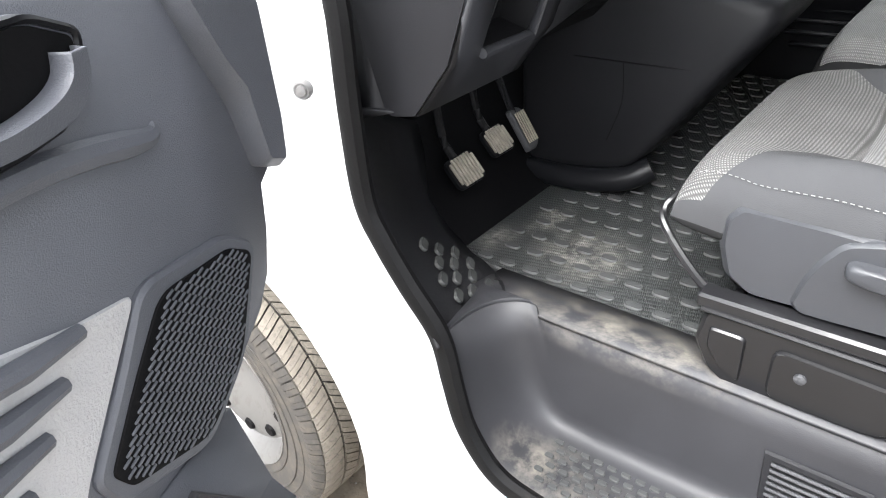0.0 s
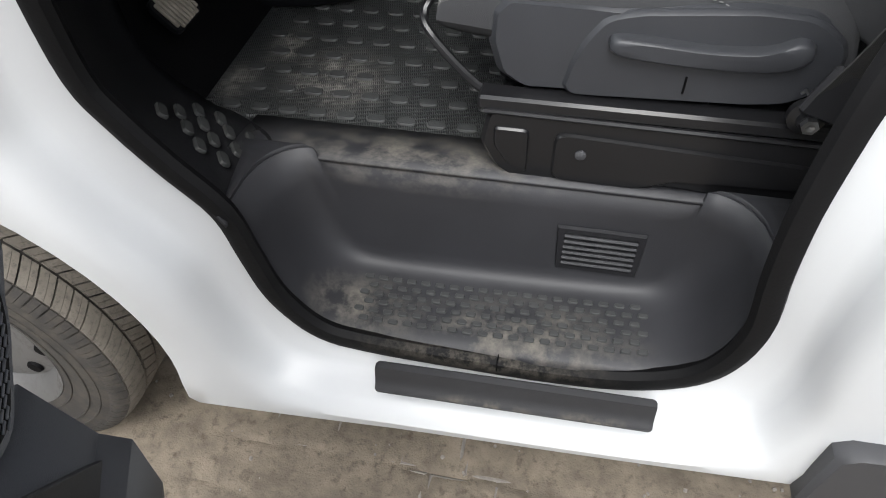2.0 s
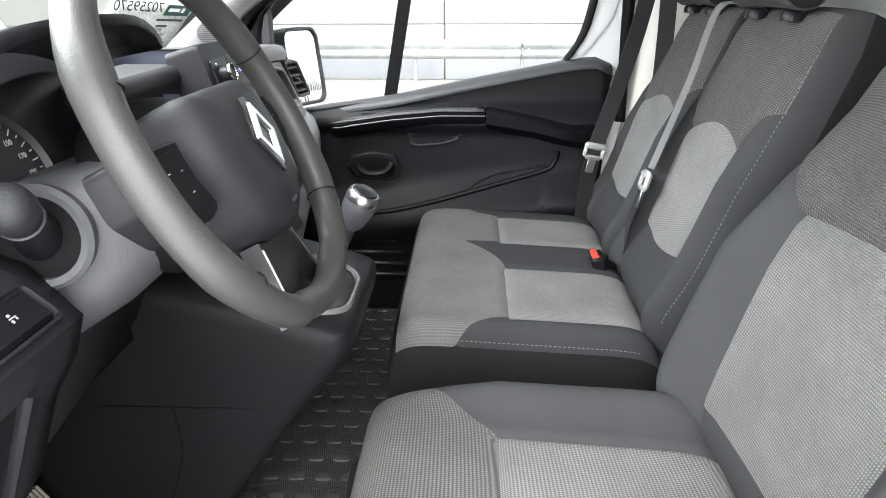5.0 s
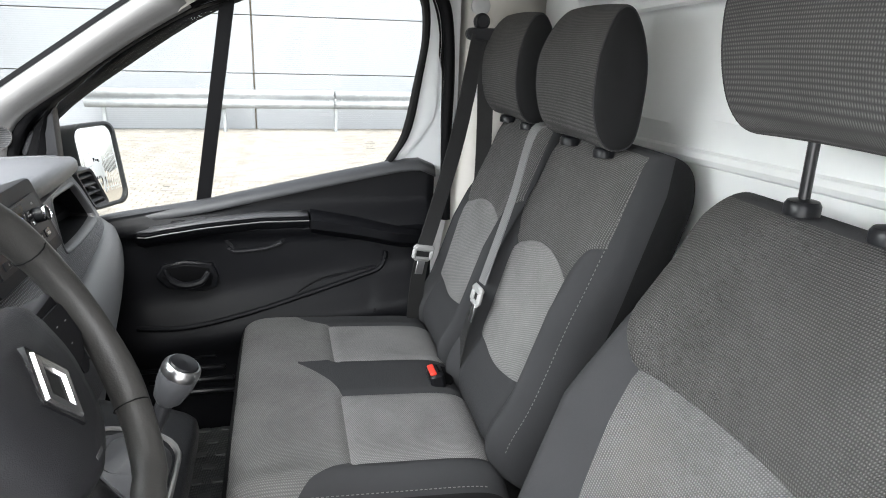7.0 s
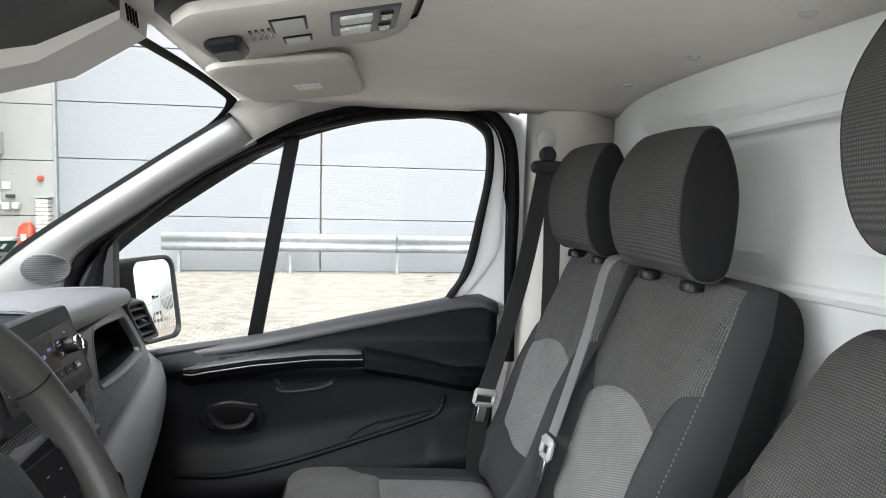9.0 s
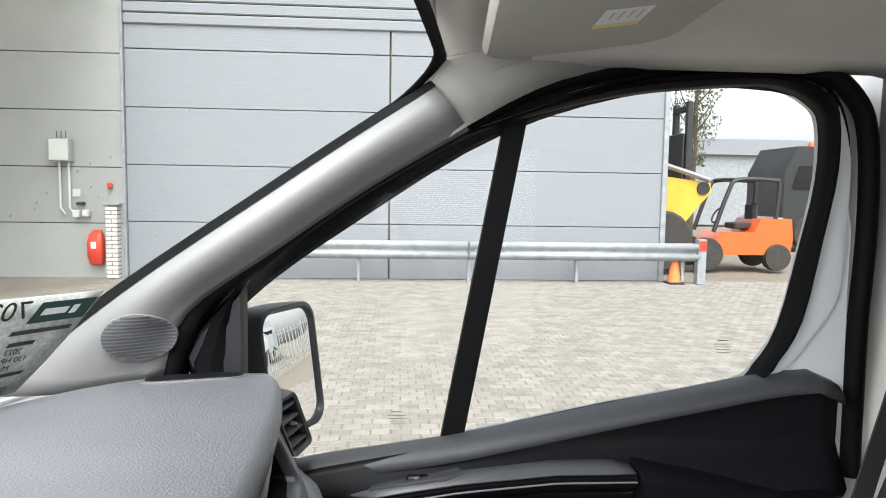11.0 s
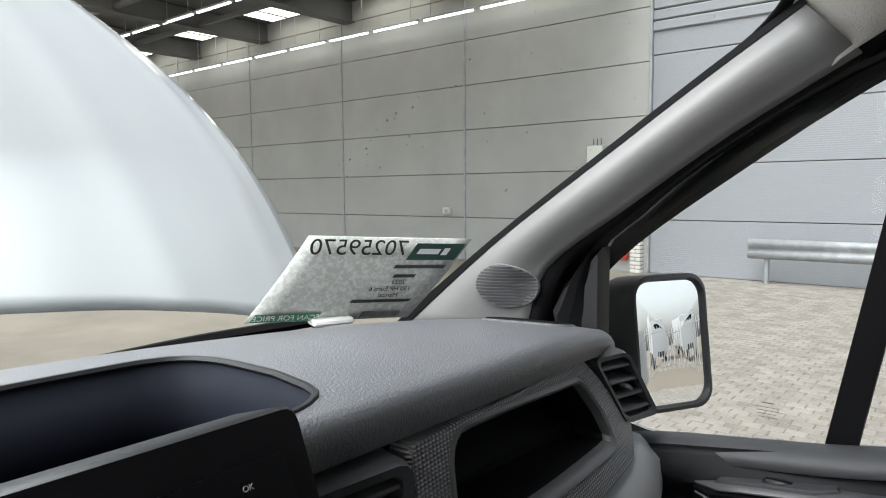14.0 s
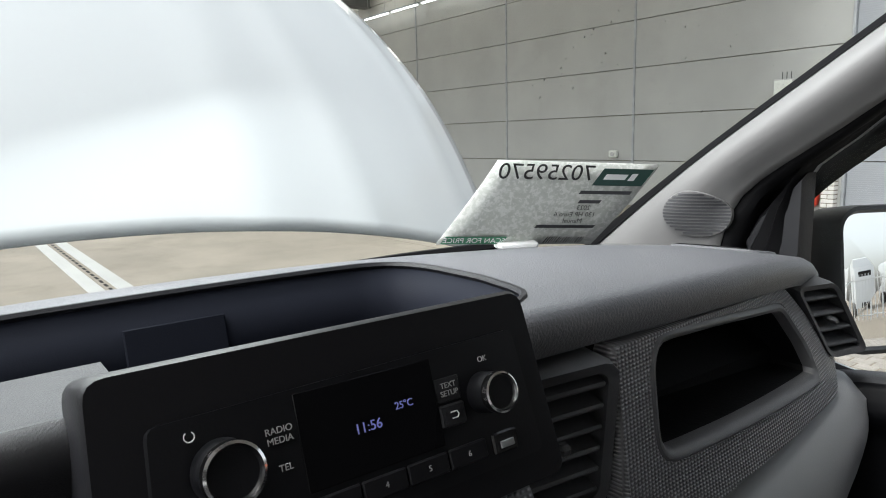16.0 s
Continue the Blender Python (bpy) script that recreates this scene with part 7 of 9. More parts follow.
part("hub_back", Geo().lathe([(0.0, -0.115), (0.088, -0.115), (0.092, -0.085), (0.078, -0.050), (0.060, -0.040), (0.0, -0.040)], Matrix.Translation(S(0, -0.012, 0)) @ swn.to_track_quat('Z', 'Y').to_matrix().to_4x4(), 32), RUBBER, swh, "black hub back")
dia = [(0, 0.029), (0.022, 0.0), (0, -0.029), (-0.022, 0.0)]
emb = part("emblem", Geo().loft([[HS(a * 1.25, b * 1.25, 0.042) for a, b in dia], [HS(a * 1.2, b * 1.2, 0.0505) for a, b in dia]], cap1=True), PIANO, swh, "black badge plate")
part("emblem_outline", Geo().loft([[HS(a * s, b * s, d) for a, b in dia] for s, d in ((1.02, 0.050), (0.97, 0.0535), (0.66, 0.0535), (0.60, 0.050))]), CHROME, emb, "chrome diamond outline")
for sg in (-1, 1):
    sp = rounded([(sg * 0.070, 0.030), (sg * 0.172, 0.034), (sg * 0.176, 0.0), (sg * 0.150, -0.030), (sg * 0.078, -0.035)], 5, 3)
    so = part("spoke", Geo().loft([[HS(a, b, -0.022) for a, b in sp], [HS(a, b, 0.004) for a, b in sp], [HS(a * 0.985, b * 0.9, 0.009) for a, b in sp]], cap0=True, cap1=True), RADIOM, swh, "black spoke")
    bp = rounded([(sg * 0.092, 0.024), (sg * 0.160, 0.022), (sg * 0.163, -0.008), (sg * 0.140, -0.022), (sg * 0.095, -0.020)], 5, 3)
    bo = part("button_pad", Geo().loft([[HS(a, b, 0.009) for a, b in bp], [HS(a, b, 0.013) for a, b in bp]], cap1=True), RADIOM, so)
    for i, (a, b) in enumerate(((0.106, 0.008), (0.126, 0.010), (0.146, 0.008), (0.108, -0.009), (0.130, -0.009))):
        part("button_mark", Geo().rbox((0, 0, 0), (0.0004, 0.0045, 0.0010), 0.0002, Matrix.Translation(HS(sg * a, b, 0.0135)) @ SWR), RADIOTXT, bo)
lsp = [(-0.040, -0.075), (0.040, -0.075), (0.055, -0.150), (0.030, -0.155), (0.0, -0.12), (-0.030, -0.155), (-0.055, -0.150)]
part("lower_spoke", Geo().loft([[HS(a, b, -0.02) for a, b in lsp], [HS(a, b, 0.002) for a, b in lsp]], cap0=True, cap1=True), PIANO, swh)
part("spoke_trim", Geo().tube([HS(0.041, -0.082, 0.003), HS(0.050, -0.120, 0.003), HS(0.056, -0.148, 0.002)], 0.0010, 6), SATIN, swh, "chrome trim line")
part("spoke_trim", Geo().tube([HS(-0.041, -0.082, 0.003), HS(-0.050, -0.120, 0.003), HS(-0.056, -0.148, 0.002)], 0.0010, 6), SATIN, swh, "chrome trim line")

# centre console with the gear lever
con = thing("centre_console", "dark plastic centre console with a silver ringed gear lever boot", "console", at=(0.6, -0.03, 0.9))
side = rounded([(0.40, 1.16), (0.52, 1.148), (0.66, 1.116), (0.775, 1.086), (0.808, 1.072), (0.812, 1.045), (0.792, 1.01), (0.752, 0.960), (0.672, 0.850), (0.596, 0.748), (0.55, 0.700), (0.40, 0.665), (0.28, 0.66), (0.28, 1.16)], 3, 3)
rings = []
for y, s in ((-0.2035, 0.30), (-0.2035, 0.60), (-0.2030, 0.86), (-0.2005, 0.93), (-0.194, 0.965), (-0.182, 0.987), (-0.165, 0.998), (-0.14, 1.0), (0.05, 1.0), (0.10, 0.99), (0.125, 0.95)):
    rings.append([(lerp(0.45, x, s), y, lerp(0.92, z, s)) for x, z in side])
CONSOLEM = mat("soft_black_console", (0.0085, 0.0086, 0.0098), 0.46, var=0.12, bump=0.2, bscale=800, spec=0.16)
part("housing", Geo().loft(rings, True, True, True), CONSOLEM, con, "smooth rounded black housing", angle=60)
part("seam", Geo().tube([(0.42, -0.2035, 0.945), (0.60, -0.2033, 0.945), (0.712, -0.2005, 0.945)], 0.0018, 6), RUBBER, con)
part("seam", Geo().tube(smooth_curve([(0.532, -0.2025, 0.943), (0.535, -0.2025, 0.86), (0.505, -0.2025, 0.77)], 4), 0.0016, 6), RUBBER, con)
part("foot_rest_tube", Geo().tube(smooth_curve([(0.30, -0.215, 0.665), (0.42, -0.22, 0.668), (0.54, -0.20, 0.682), (0.60, -0.17, 0.712)], 4), 0.028, 10), PLASTIC_S, con)
rg = roundrect(0.15, 0.20, 0.06, 6)
tilt = Matrix.Translation((0.722, -0.072, 1.098)) @ Matrix.Rotation(radians(14), 4, 'Y')
part("boot_ring", Geo().loft([[tilt @ Vector((a * s, b * s, h)) for a, b in rg] for s, h in ((1.05, -0.012), (1.05, 0.000), (1.02, 0.005), (0.97, 0.005), (0.94, 0.000), (0.93, -0.012))]), PILLAR, con, "pale silver boot surround")
g = Geo().loft([[tilt @ Vector((a * s + dx, b * s, h)) for a, b in rg] for s, h, dx in ((0.95, -0.006, 0), (0.72, 0.010, 0.004), (0.66, 0.012, 0.006), (0.5, 0.030, 0.012), (0.45, 0.026, 0.014), (0.22, 0.048, 0.025))], cap1=True)
part("boot", g, PLASTIC_G, con, "pleated grey boot")
lev = thing("gear_lever", "dark grey gear knob with a bright metal cap", "gear lever", at=(0.79, -0.05, 1.17))
part("shaft", Geo().tube([(0.755, -0.050, 1.115), (0.790, -0.051, 1.190)], 0.012, 10), PLASTIC, lev)
km = Matrix.Translation((0.788, -0.051, 1.185)) @ Vector((0.45, -0.10, 0.9)).to_track_quat('Z', 'Y').to_matrix().to_4x4()
part("knob", Geo().lathe([(0.012, 0), (0.020, 0.010), (0.0255, 0.035), (0.0265, 0.052), (0.024, 0.058)], km, 24), PLASTIC_G, lev)
part("cap", Geo().lathe([(0.0262, 0.052), (0.0268, 0.057), (0.0255, 0.064), (0.0225, 0.068), (0.0, 0.068)], km, 24), SATIN, lev, "bright metal cap")
part("cap_plate", Geo().lathe([(0.0205, 0.0682), (0.019, 0.0705), (0.0, 0.0725)], km, 24), PLASTIC_S, lev)

# pedals
def pedal(name, c, w, h, nrm, ribs, label):
    t = thing(name, label, "pedal", "driver's pedals", at=c)
    n = Vector(nrm).normalized()
    a = Vector((0, 1, 0))
    u = n.cross(a).normalized()
    a = u.cross(n).normalized()
    if u.z < 0:
        u = -u
    m = Matrix(((a.x, u.x, n.x, c[0]), (a.y, u.y, n.y, c[1]), (a.z, u.z, n.z, c[2]), (0, 0, 0, 1)))
    o = roundrect(w, h, min(w, h) * 0.22, 4)
    part("plate", Geo().loft([[m @ Vector((p, q, -0.012)) for p, q in o], [m @ Vector((p, q, -0.002)) for p, q in o]], True, True, True), PLASTIC_S, t)
    for k in range(ribs):
        y = -w * 0.44 + w * 0.88 * (k + 0.5) / ribs
        part("rib", Geo().rbox((0, 0, 0), (w * 0.88 / ribs * 0.72, h * (0.92 if 0 < k < ribs - 1 else 0.72), 0.008), 0.002, m @ Matrix.Translation((y, 0, 0.001))), RUBPAD, t)
    part("arm", Geo().tube(smooth_curve([tuple(m @ Vector((0, h * 0.2, -0.012))), tuple(Vector(c) + Vector((-0.06, 0.0, 0.06))), tuple(Vector(c) + Vector((-0.08, 0.0, 0.22)))], 4), 0.009, 8), BLACKSTEEL, t)
    return t


pedal("clutch_pedal", (0.338, -0.488, 0.775), 0.085, 0.068, (0.75, -0.05, 0.66), 8, "worn grey ribbed rubber clutch pedal")
pedal("brake_pedal", (0.300, -0.318, 0.772), 0.080, 0.066, (0.75, -0.05, 0.66), 8, "worn grey ribbed rubber brake pedal")
t = thing("accelerator_pedal", "slim dark accelerator pedal beside the brake", "pedal", "driver's pedals", at=(0.36, -0.25, 0.8))
g = Geo().plate(roundrect(0.044, 0.105, 0.014, 4), lambda a, b, d: Vector((0.322, -0.252, 0.778)) + Vector((0, 1, 0)) * a + Vector((-0.55, 0.0, 0.83)) * b + Vector((0.83, 0, 0.55)) * (d - 0.012 * (b / 0.05) ** 2), 0.014, 0.003)
part("plate", g, PLASTIC_G, t)
for k in range(5):
    part("rib", Geo().rbox((0, 0, 0), (0.003, 0.005, 0.075), 0.001, Matrix.Translation(Vector((0.331, -0.268 + 0.008 * k, 0.786))) @ Matrix.Rotation(radians(-33), 4, 'Y')), RUBPAD, t)
part("arm", Geo().tube([(0.30, -0.252, 0.80), (0.25, -0.252, 0.90), (0.24, -0.252, 1.0)], 0.010, 8), PLASTIC_S, t)

# ---------------------------------------------------------------- seats


def pad_point(o, ua, ub, n, W, L, T, a, b, wid, bump, dips):
    w = wid(b)
    e = max(0.0, 1 - abs(a) ** 6) ** 0.32 * max(0.0, 1 - abs(2 * b - 1) ** 9) ** 0.32
    h = T * e + bump(a, b) * e - sum(d * math.exp(-(f(a, b) / s) ** 2) for f, d, s in dips) * e
    return o + ua * (a * W / 2 * w) + ub * (b * L) + n * h


def pad(par, o, ua, ub, n, W, L, T, region, names, wid=lambda b: 1.0, bump=lambda a, b: 0.0, dips=(), back=0.05, na=90, nb=90):
    """An upholstered pad: region(a, b) gives the key of the panel; names[key] = (part name, material, label)."""
    A = [math.sin(math.pi / 2 * s) for s in np.linspace(-1, 1, na + 1)]
    B = [0.5 + 0.5 * math.sin(math.pi / 2 * s) for s in np.linspace(-1, 1, nb + 1)]
    o, ua, ub, n = (Vector(v) for v in (o, ua, ub, n))
    ab = {(i, j): (A[i], B[j]) for i in range(na + 1) for j in range(nb + 1)}
    key = {k: region(*p) for k, p in ab.items()}
    # slide the points next to a seam onto the seam
    moved = {}
    for (i, j), p in ab.items():
        for di, dj in ((1, 0), (0, 1)):
            q = (i + di, j + dj)
            if q in ab and key[q] != key[i, j]:
                lo, hi, k0 = Vector(p), Vector(ab[q]), key[i, j]
                for _ in range(7):
                    mid = (lo + hi) / 2
                    if region(mid.x, mid.y) == k0:
                        lo = mid
                    else:
                        hi = mid
                f = (hi - Vector(p)).length / max(1e-9, (Vector(ab[q]) - Vector(p)).length)
                tgt, d = ((i, j), f) if f < 0.5 else (q, 1 - f)
                inner = 0 < tgt[0] < na and 0 < tgt[1] < nb
                if inner and (tgt not in moved or d < moved[tgt][1]):
                    moved[tgt] = (tuple(hi), d)
    for k, (p, d) in moved.items():
        ab[k] = p
    P = {k: pad_point(o, ua, ub, n, W, L, T, p[0], p[1], wid, bump, dips) for k, p in ab.items()}
    tris = collections.defaultdict(list)
    for i in range(na):
        for j in range(nb):
            q = [(i, j), (i + 1, j), (i + 1, j + 1), (i, j + 1)]
            c = region(sum(ab[k][0] for k in q) / 4, sum(ab[k][1] for k in q) / 4)
            if not any(k in moved for k in q):
                tris[c].append(q)
                continue
            d = 0 if (q[0] in moved) + (q[2] in moved) >= (q[1] in moved) + (q[3] in moved) else 1
            for t in ((q[d], q[d + 1], q[(d + 2) % 4]), (q[d], q[(d + 2) % 4], q[(d + 3) % 4])):
                tris[region(sum(ab[k][0] for k in t) / 3, sum(ab[k][1] for k in t) / 3)].append(t)
    for kk, (nm, m, lab) in names.items():
        if tris[kk]:
            used = {}
            fs = [tuple(used.setdefault(k, len(used)) for k in t) for t in tris[kk]]
            part(nm, Geo().add([P[k] for k in used], fs), m, par, lab, angle=70)
    g = Geo().grid(A[::2], B[::2], lambda a, b: o + ua * (a * W / 2 * wid(b)) + ub * (b * L) - n * back * max(0.0, 1 - abs(a) ** 8) ** 0.3 * max(0.0, 1 - abs(2 * b - 1) ** 10) ** 0.3)
    # shade on the seat's sides and back is in this black
    part("under_shell", g, HRSIDE, par, angle=70)


def stitches(par, pts, r=0.0008, gap=0.55, step=0.0085):
    """A row of short stitches along a line."""
    P = [Vector(p) for p in pts]
    g = Geo()
    lens = [(P[k + 1] - P[k]).length for k in range(len(P) - 1)]
    tot = sum(lens)
    s = 0.0

    def at(d):
        for k, ln in enumerate(lens):
            if d <= ln:
                return P[k].lerp(P[k + 1], d / ln if ln else 0)
            d -= ln
        return P[-1]
    while s < tot - step:
        g.tube([at(s), at(s + step * gap)], r, 5)
        s += step
    part("stitching", g, STITCH, par, "pale stitching")




def headrest(par, c, hy, hz, depth=0.115, lean=0.0, posts=0.09, post_h=0.09):
    """A head restraint: woven wrap with a curved front and a peaked top, flat dark sides, two posts."""
    c = Vector(c)
    up = Vector((math.sin(lean), 0, math.cos(lean)))
    fw = Vector((-up.z, 0, up.x))
    k, dp = hz / 0.13, depth / 0.115
    prof = [(-0.016, 0.130), (0.004, 0.121), (0.028, 0.090), (0.049, 0.040), (0.055, -0.010), (0.050, -0.060), (0.034, -0.102), (0.005, -0.128), (-0.032, -0.126), (-0.050, -0.102), (-0.056, -0.04), (-0.055, 0.03), (-0.046, 0.085), (-0.032, 0.121)]
    ring = smooth_curve([(a * dp, b * k, 0) for a, b in prof], 4, True)
    mid = Vector((0.0, -0.005 * k, 0))

    def at(p, b, s=1.0):
        q = mid + (p - mid) * s
        crown = 0.006 * (1 - b * b) * max(0.0, p.x / 0.06)
        taper = 1 - 0.20 * max(0.0, q.y / hz) ** 2 - 0.06 * max(0.0, -q.y / hz)
        return c + fw * (q.x + crown) + up * (q.y + 0.004 * (1 - b * b)) + Vector((0, b * hy * taper, 0))
    rows = [(-1.0, 0.965), (-0.985, 0.992), (-0.95, 1.0), (-0.7, 1.0), (-0.35, 1.0), (0.0, 1.0), (0.35, 1.0), (0.7, 1.0), (0.95, 1.0), (0.985, 0.992), (1.0, 0.965)]
    hr = part("headrest", Geo().loft([[at(p, b, s) for p in ring] for b, s in rows]), WEAVE_D, par, "dark woven headrest", angle=70)
    for sg in (-1, 1):
        part("headrest_side", Geo().loft([[at(p, sg * bb, s) for p in ring] for bb, s in ((0.985, 0.975), (1.01, 0.955), (1.035, 0.88), (1.05, 0.6), (1.055, 0.25), (1.055, 0.01))], cap1=True), HRSIDE, hr, "plain side panel, blackened for its shade", angle=70)
        part("headrest_seam", Geo().tube([at(p, sg * 0.998, 0.978) for p in ring] + [at(ring[0], sg * 0.998, 0.978)], 0.0014, 5), BOLSTER, hr)
    for sg in (-1, 1):
        p = c + Vector((0, sg * posts, 0)) - up * (hz * 0.9) - fw * 0.012
        part("headrest_post", Geo().tube([p, p - up * (post_h + 0.02)], 0.0065, 10), BLACKSTEEL, par, "black metal post")
        m = Matrix.Translation(p - up * (post_h + 0.004)) @ up.to_track_quat('Z', 'Y').to_matrix().to_4x4()
        part("post_collar", Geo().lathe([(0.020, -0.014), (0.020, -0.003), (0.017, 0.002), (0.009, 0.004), (0.0, 0.004)], m, 20), PLASTIC_S, par)
    return hr


ds = thing("armchair_seat", "grey and black cloth driver seat with worn outer bolster", "seat", at=(1.1, -0.40, 0.65))
DSY = -0.405
UBD = Vector((-1, 0, 0.05)).normalized()


def reg_ds(a, b):
    if abs(a + 0.08) < 0.545 and 0.02 < b < 0.625:
        return "insert"
    if b < 0.625:
        return "side"
    near = interp(b, [0.625, 0.66, 0.72, 0.78, 0.85, 0.92], [0.625, 0.56, 0.57, 0.66, 0.84, 0.99])
    far = interp(b, [0.625, 0.70, 0.80, 0.87, 0.92], [0.465, 0.60, 0.82, 0.94, 1.0])
    return "front" if -near < a < far else "side"


DS_O, DS_W, DS_L, DS_T = (1.345, DSY, 0.858), 0.522, 0.518, 0.094
bump_ds = lambda a, b: 0.040 * math.exp(-((abs(a) - 0.84) / 0.17) ** 2) * max(0.0, min(1.0, (0.97 - b) / 0.35)) - 0.014 * math.exp(-(a / 0.5) ** 2) * (1 - b)
dips = ((lambda a, b: abs(a + 0.08) - 0.545 if b < 0.64 else 9, 0.007, 0.020), (lambda a, b: b - 0.625 if abs(a + 0.08) < 0.545 else 9, 0.007, 0.014))
wid_ds = lambda b: 1 - 0.16 * max(0, b - 0.75)
pad(ds, DS_O, (0, 1, 0), UBD, (0, 0, 1), DS_W, DS_L, DS_T, reg_ds,
    {"insert": ("seat_insert", WEAVE, "light grey woven seat insert"), "front": ("seat_front", WEAVE_M, "grey woven front panel"), "side": ("seat_bolster", BOLSTER, "dark cloth side bolster")},
    wid=wid_ds, bump=bump_ds, dips=dips, back=0.025)
st = [pad_point(Vector(DS_O), Vector((0, 1, 0)), UBD, Vector((0, 0, 1)), DS_W, DS_L, DS_T, -interp(b, [0.24, 0.27, 0.32, 0.5, 0.8, 0.95], [0.995, 0.985, 0.965, 0.945, 0.94, 0.90]), b, wid_ds, bump_ds, dips) + Vector((0, -0.002, 0.002)) for b in np.linspace(0.24, 0.96, 34)]
stitches(ds, st)
# backrest
UB = Vector((0.335, 0, 0.942)).normalized()
NB = Vector((-UB.z, 0, UB.x))


DB_LIM = ([0.0, 0.12, 0.35, 0.57, 0.65, 0.73, 0.76], [0.50, 0.53, 0.56, 0.575, 0.76, 0.97, 1.1])


def reg_db(a, b):
    if abs(a - 0.06) < interp(b, *DB_LIM) and b > 0.11 and abs(a) < 0.95:
        return "low" if b < 0.578 + 0.012 * (1 - (a / 0.6) ** 2) else ("top" if b < 0.975 else "side")
    return "side"


bump_db = lambda a, b: 0.078 * math.exp(-((abs(a) - 0.84) / 0.19) ** 2) * max(0, min(1, (0.80 - b) / 0.35)) - 0.010 * math.exp(-(a / 0.5) ** 2)
dips_b = ((lambda a, b: abs(a - 0.06) - interp(b, *DB_LIM), 0.006, 0.025), (lambda a, b: b - (0.578 + 0.012 * (1 - (a / 0.6) ** 2)) if abs(a) < 0.66 else 9, 0.007, 0.012))
BO = (1.375, -0.388, 0.885)
wid_b = lambda b: interp(b, [0, 0.15, 0.5, 0.78, 0.92, 1.0], [0.96, 1.0, 1.0, 0.97, 0.90, 0.80])
pad(ds, BO, (0, 1, 0), UB, NB, 0.56, 0.642, 0.085, reg_db,
    {"low": ("back_insert", WEAVE, "light grey woven back insert"), "top": ("back_top", WEAVE_T, "grey woven upper back"), "side": ("back_bolster", BOLSTER, "dark cloth back bolster")},
    wid=wid_b, bump=bump_db, dips=dips_b, back=0.075)
st = [pad_point(Vector(BO), Vector((0, 1, 0)), UB, NB, 0.56, 0.642, 0.085, -0.90, b, wid_b, bump_db, dips_b) + NB * 0.002 for b in np.linspace(0.08, 0.9, 40)]
stitches(ds, st)
headrest(ds, (1.521, -0.375, 1.718), 0.163, 0.138, 0.112, posts=0.060, post_h=0.075)
# side shield with recline lever
sh = [(0.897, 0.868), (0.899, 0.908), (0.915, 0.926), (1.0, 0.927), (1.10, 0.931), (1.22, 0.940), (1.285, 0.935), (1.33, 0.905), (1.335, 0.85), (1.29, 0.815), (1.236, 0.806), (1.05, 0.799), (0.94, 0.800), (0.911, 0.82)]
SHIELD = mat("moulded_shield_plastic", (0.029, 0.0303, 0.0342), 0.38, var=0.1, bump=0.2, bscale=800, spec=0.4)
shp = part("side_shield", Geo().plate(rounded(sh, 4, 3), lambda a, b, d: (a, -0.632 - d, b), 0.036, 0.012), SHIELD, ds, "moulded grey side shield")
bul = [(1.000, 0.812), (1.008, 0.850), (1.020, 0.880), (1.042, 0.914), (1.085, 0.927), (1.22, 0.938), (1.284, 0.933), (1.328, 0.904), (1.333, 0.85), (1.289, 0.817), (1.236, 0.808), (1.05, 0.801), (1.01, 0.801)]
part("shield_bulge", Geo().plate(rounded(bul, 3, 4), lambda a, b, d: (a, -0.664 - d, b), 0.010, 0.006), SHIELD, shp)
lev_o = smooth_curve([(1.052, 0.886, 0), (1.060, 0.897, 0), (1.10, 0.897, 0), (1.17, 0.892, 0), (1.235, 0.896, 0), (1.268, 0.910, 0), (1.288, 0.902, 0), (1.284, 0.882, 0), (1.245, 0.868, 0), (1.17, 0.866, 0), (1.09, 0.871, 0), (1.058, 0.876, 0)], 3, True)
part("recline_lever", Geo().loft([[(lerp(p.x, 1.17, q), -0.672 - d, lerp(p.y, 0.882, q * 2.2)) for p in lev_o] for q, d in ((-0.015, 0.0), (0.0, 0.006), (0.01, 0.014), (0.05, 0.019), (0.12, 0.021))], cap1=True), SHIELD, ds, "moulded recline lever")
part("seam_mark", Geo().rbox((1.155, -0.6745, 0.832), (0.003, 0.003, 0.026), 0.001), RUBBER, shp)
# pedestal
pd = rounded([(0.905, 0.775), (0.895, 0.72), (0.915, 0.68), (0.955, 0.652), (1.12, 0.655), (1.16, 0.672), (1.30, 0.668), (1.40, 0.66), (1.42, 0.74), (1.40, 0.775)], 5, 3)
pede = part("pedestal_side", Geo().plate(pd, lambda a, b, d: (a, -0.668 - d, b), 0.025, 0.006), BLACKSTEEL, ds, "gloss black steel pedestal")
part("pressing", Geo().plate(rounded([(1.00, 0.752), (1.34, 0.738), (1.34, 0.700), (1.18, 0.690), (1.12, 0.670), (1.00, 0.672)], 5, 3), lambda a, b, d: (a, -0.693 - d, b), 0.007, 0.004), BLACKSTEEL, pede)
part("pressing", Geo().plate(rounded([(0.915, 0.752), (0.965, 0.752), (0.965, 0.675), (0.935, 0.690), (0.915, 0.72)], 5, 3), lambda a, b, d: (a, -0.693 - d, b), 0.005, 0.003), BLACKSTEEL, pede)
part("screw", Geo().lathe([(0.008, 0), (0.008, 0.003), (0.004, 0.005), (0, 0.005)], pose(1.039, -0.700, 0.722, 90, 0, 0), 12), PLASTIC_G, pede)
part("pedestal_side", Geo().plate(pd, lambda a, b, d: (a, -0.165 + d, b), 0.025, 0.006), BLACKSTEEL, ds)
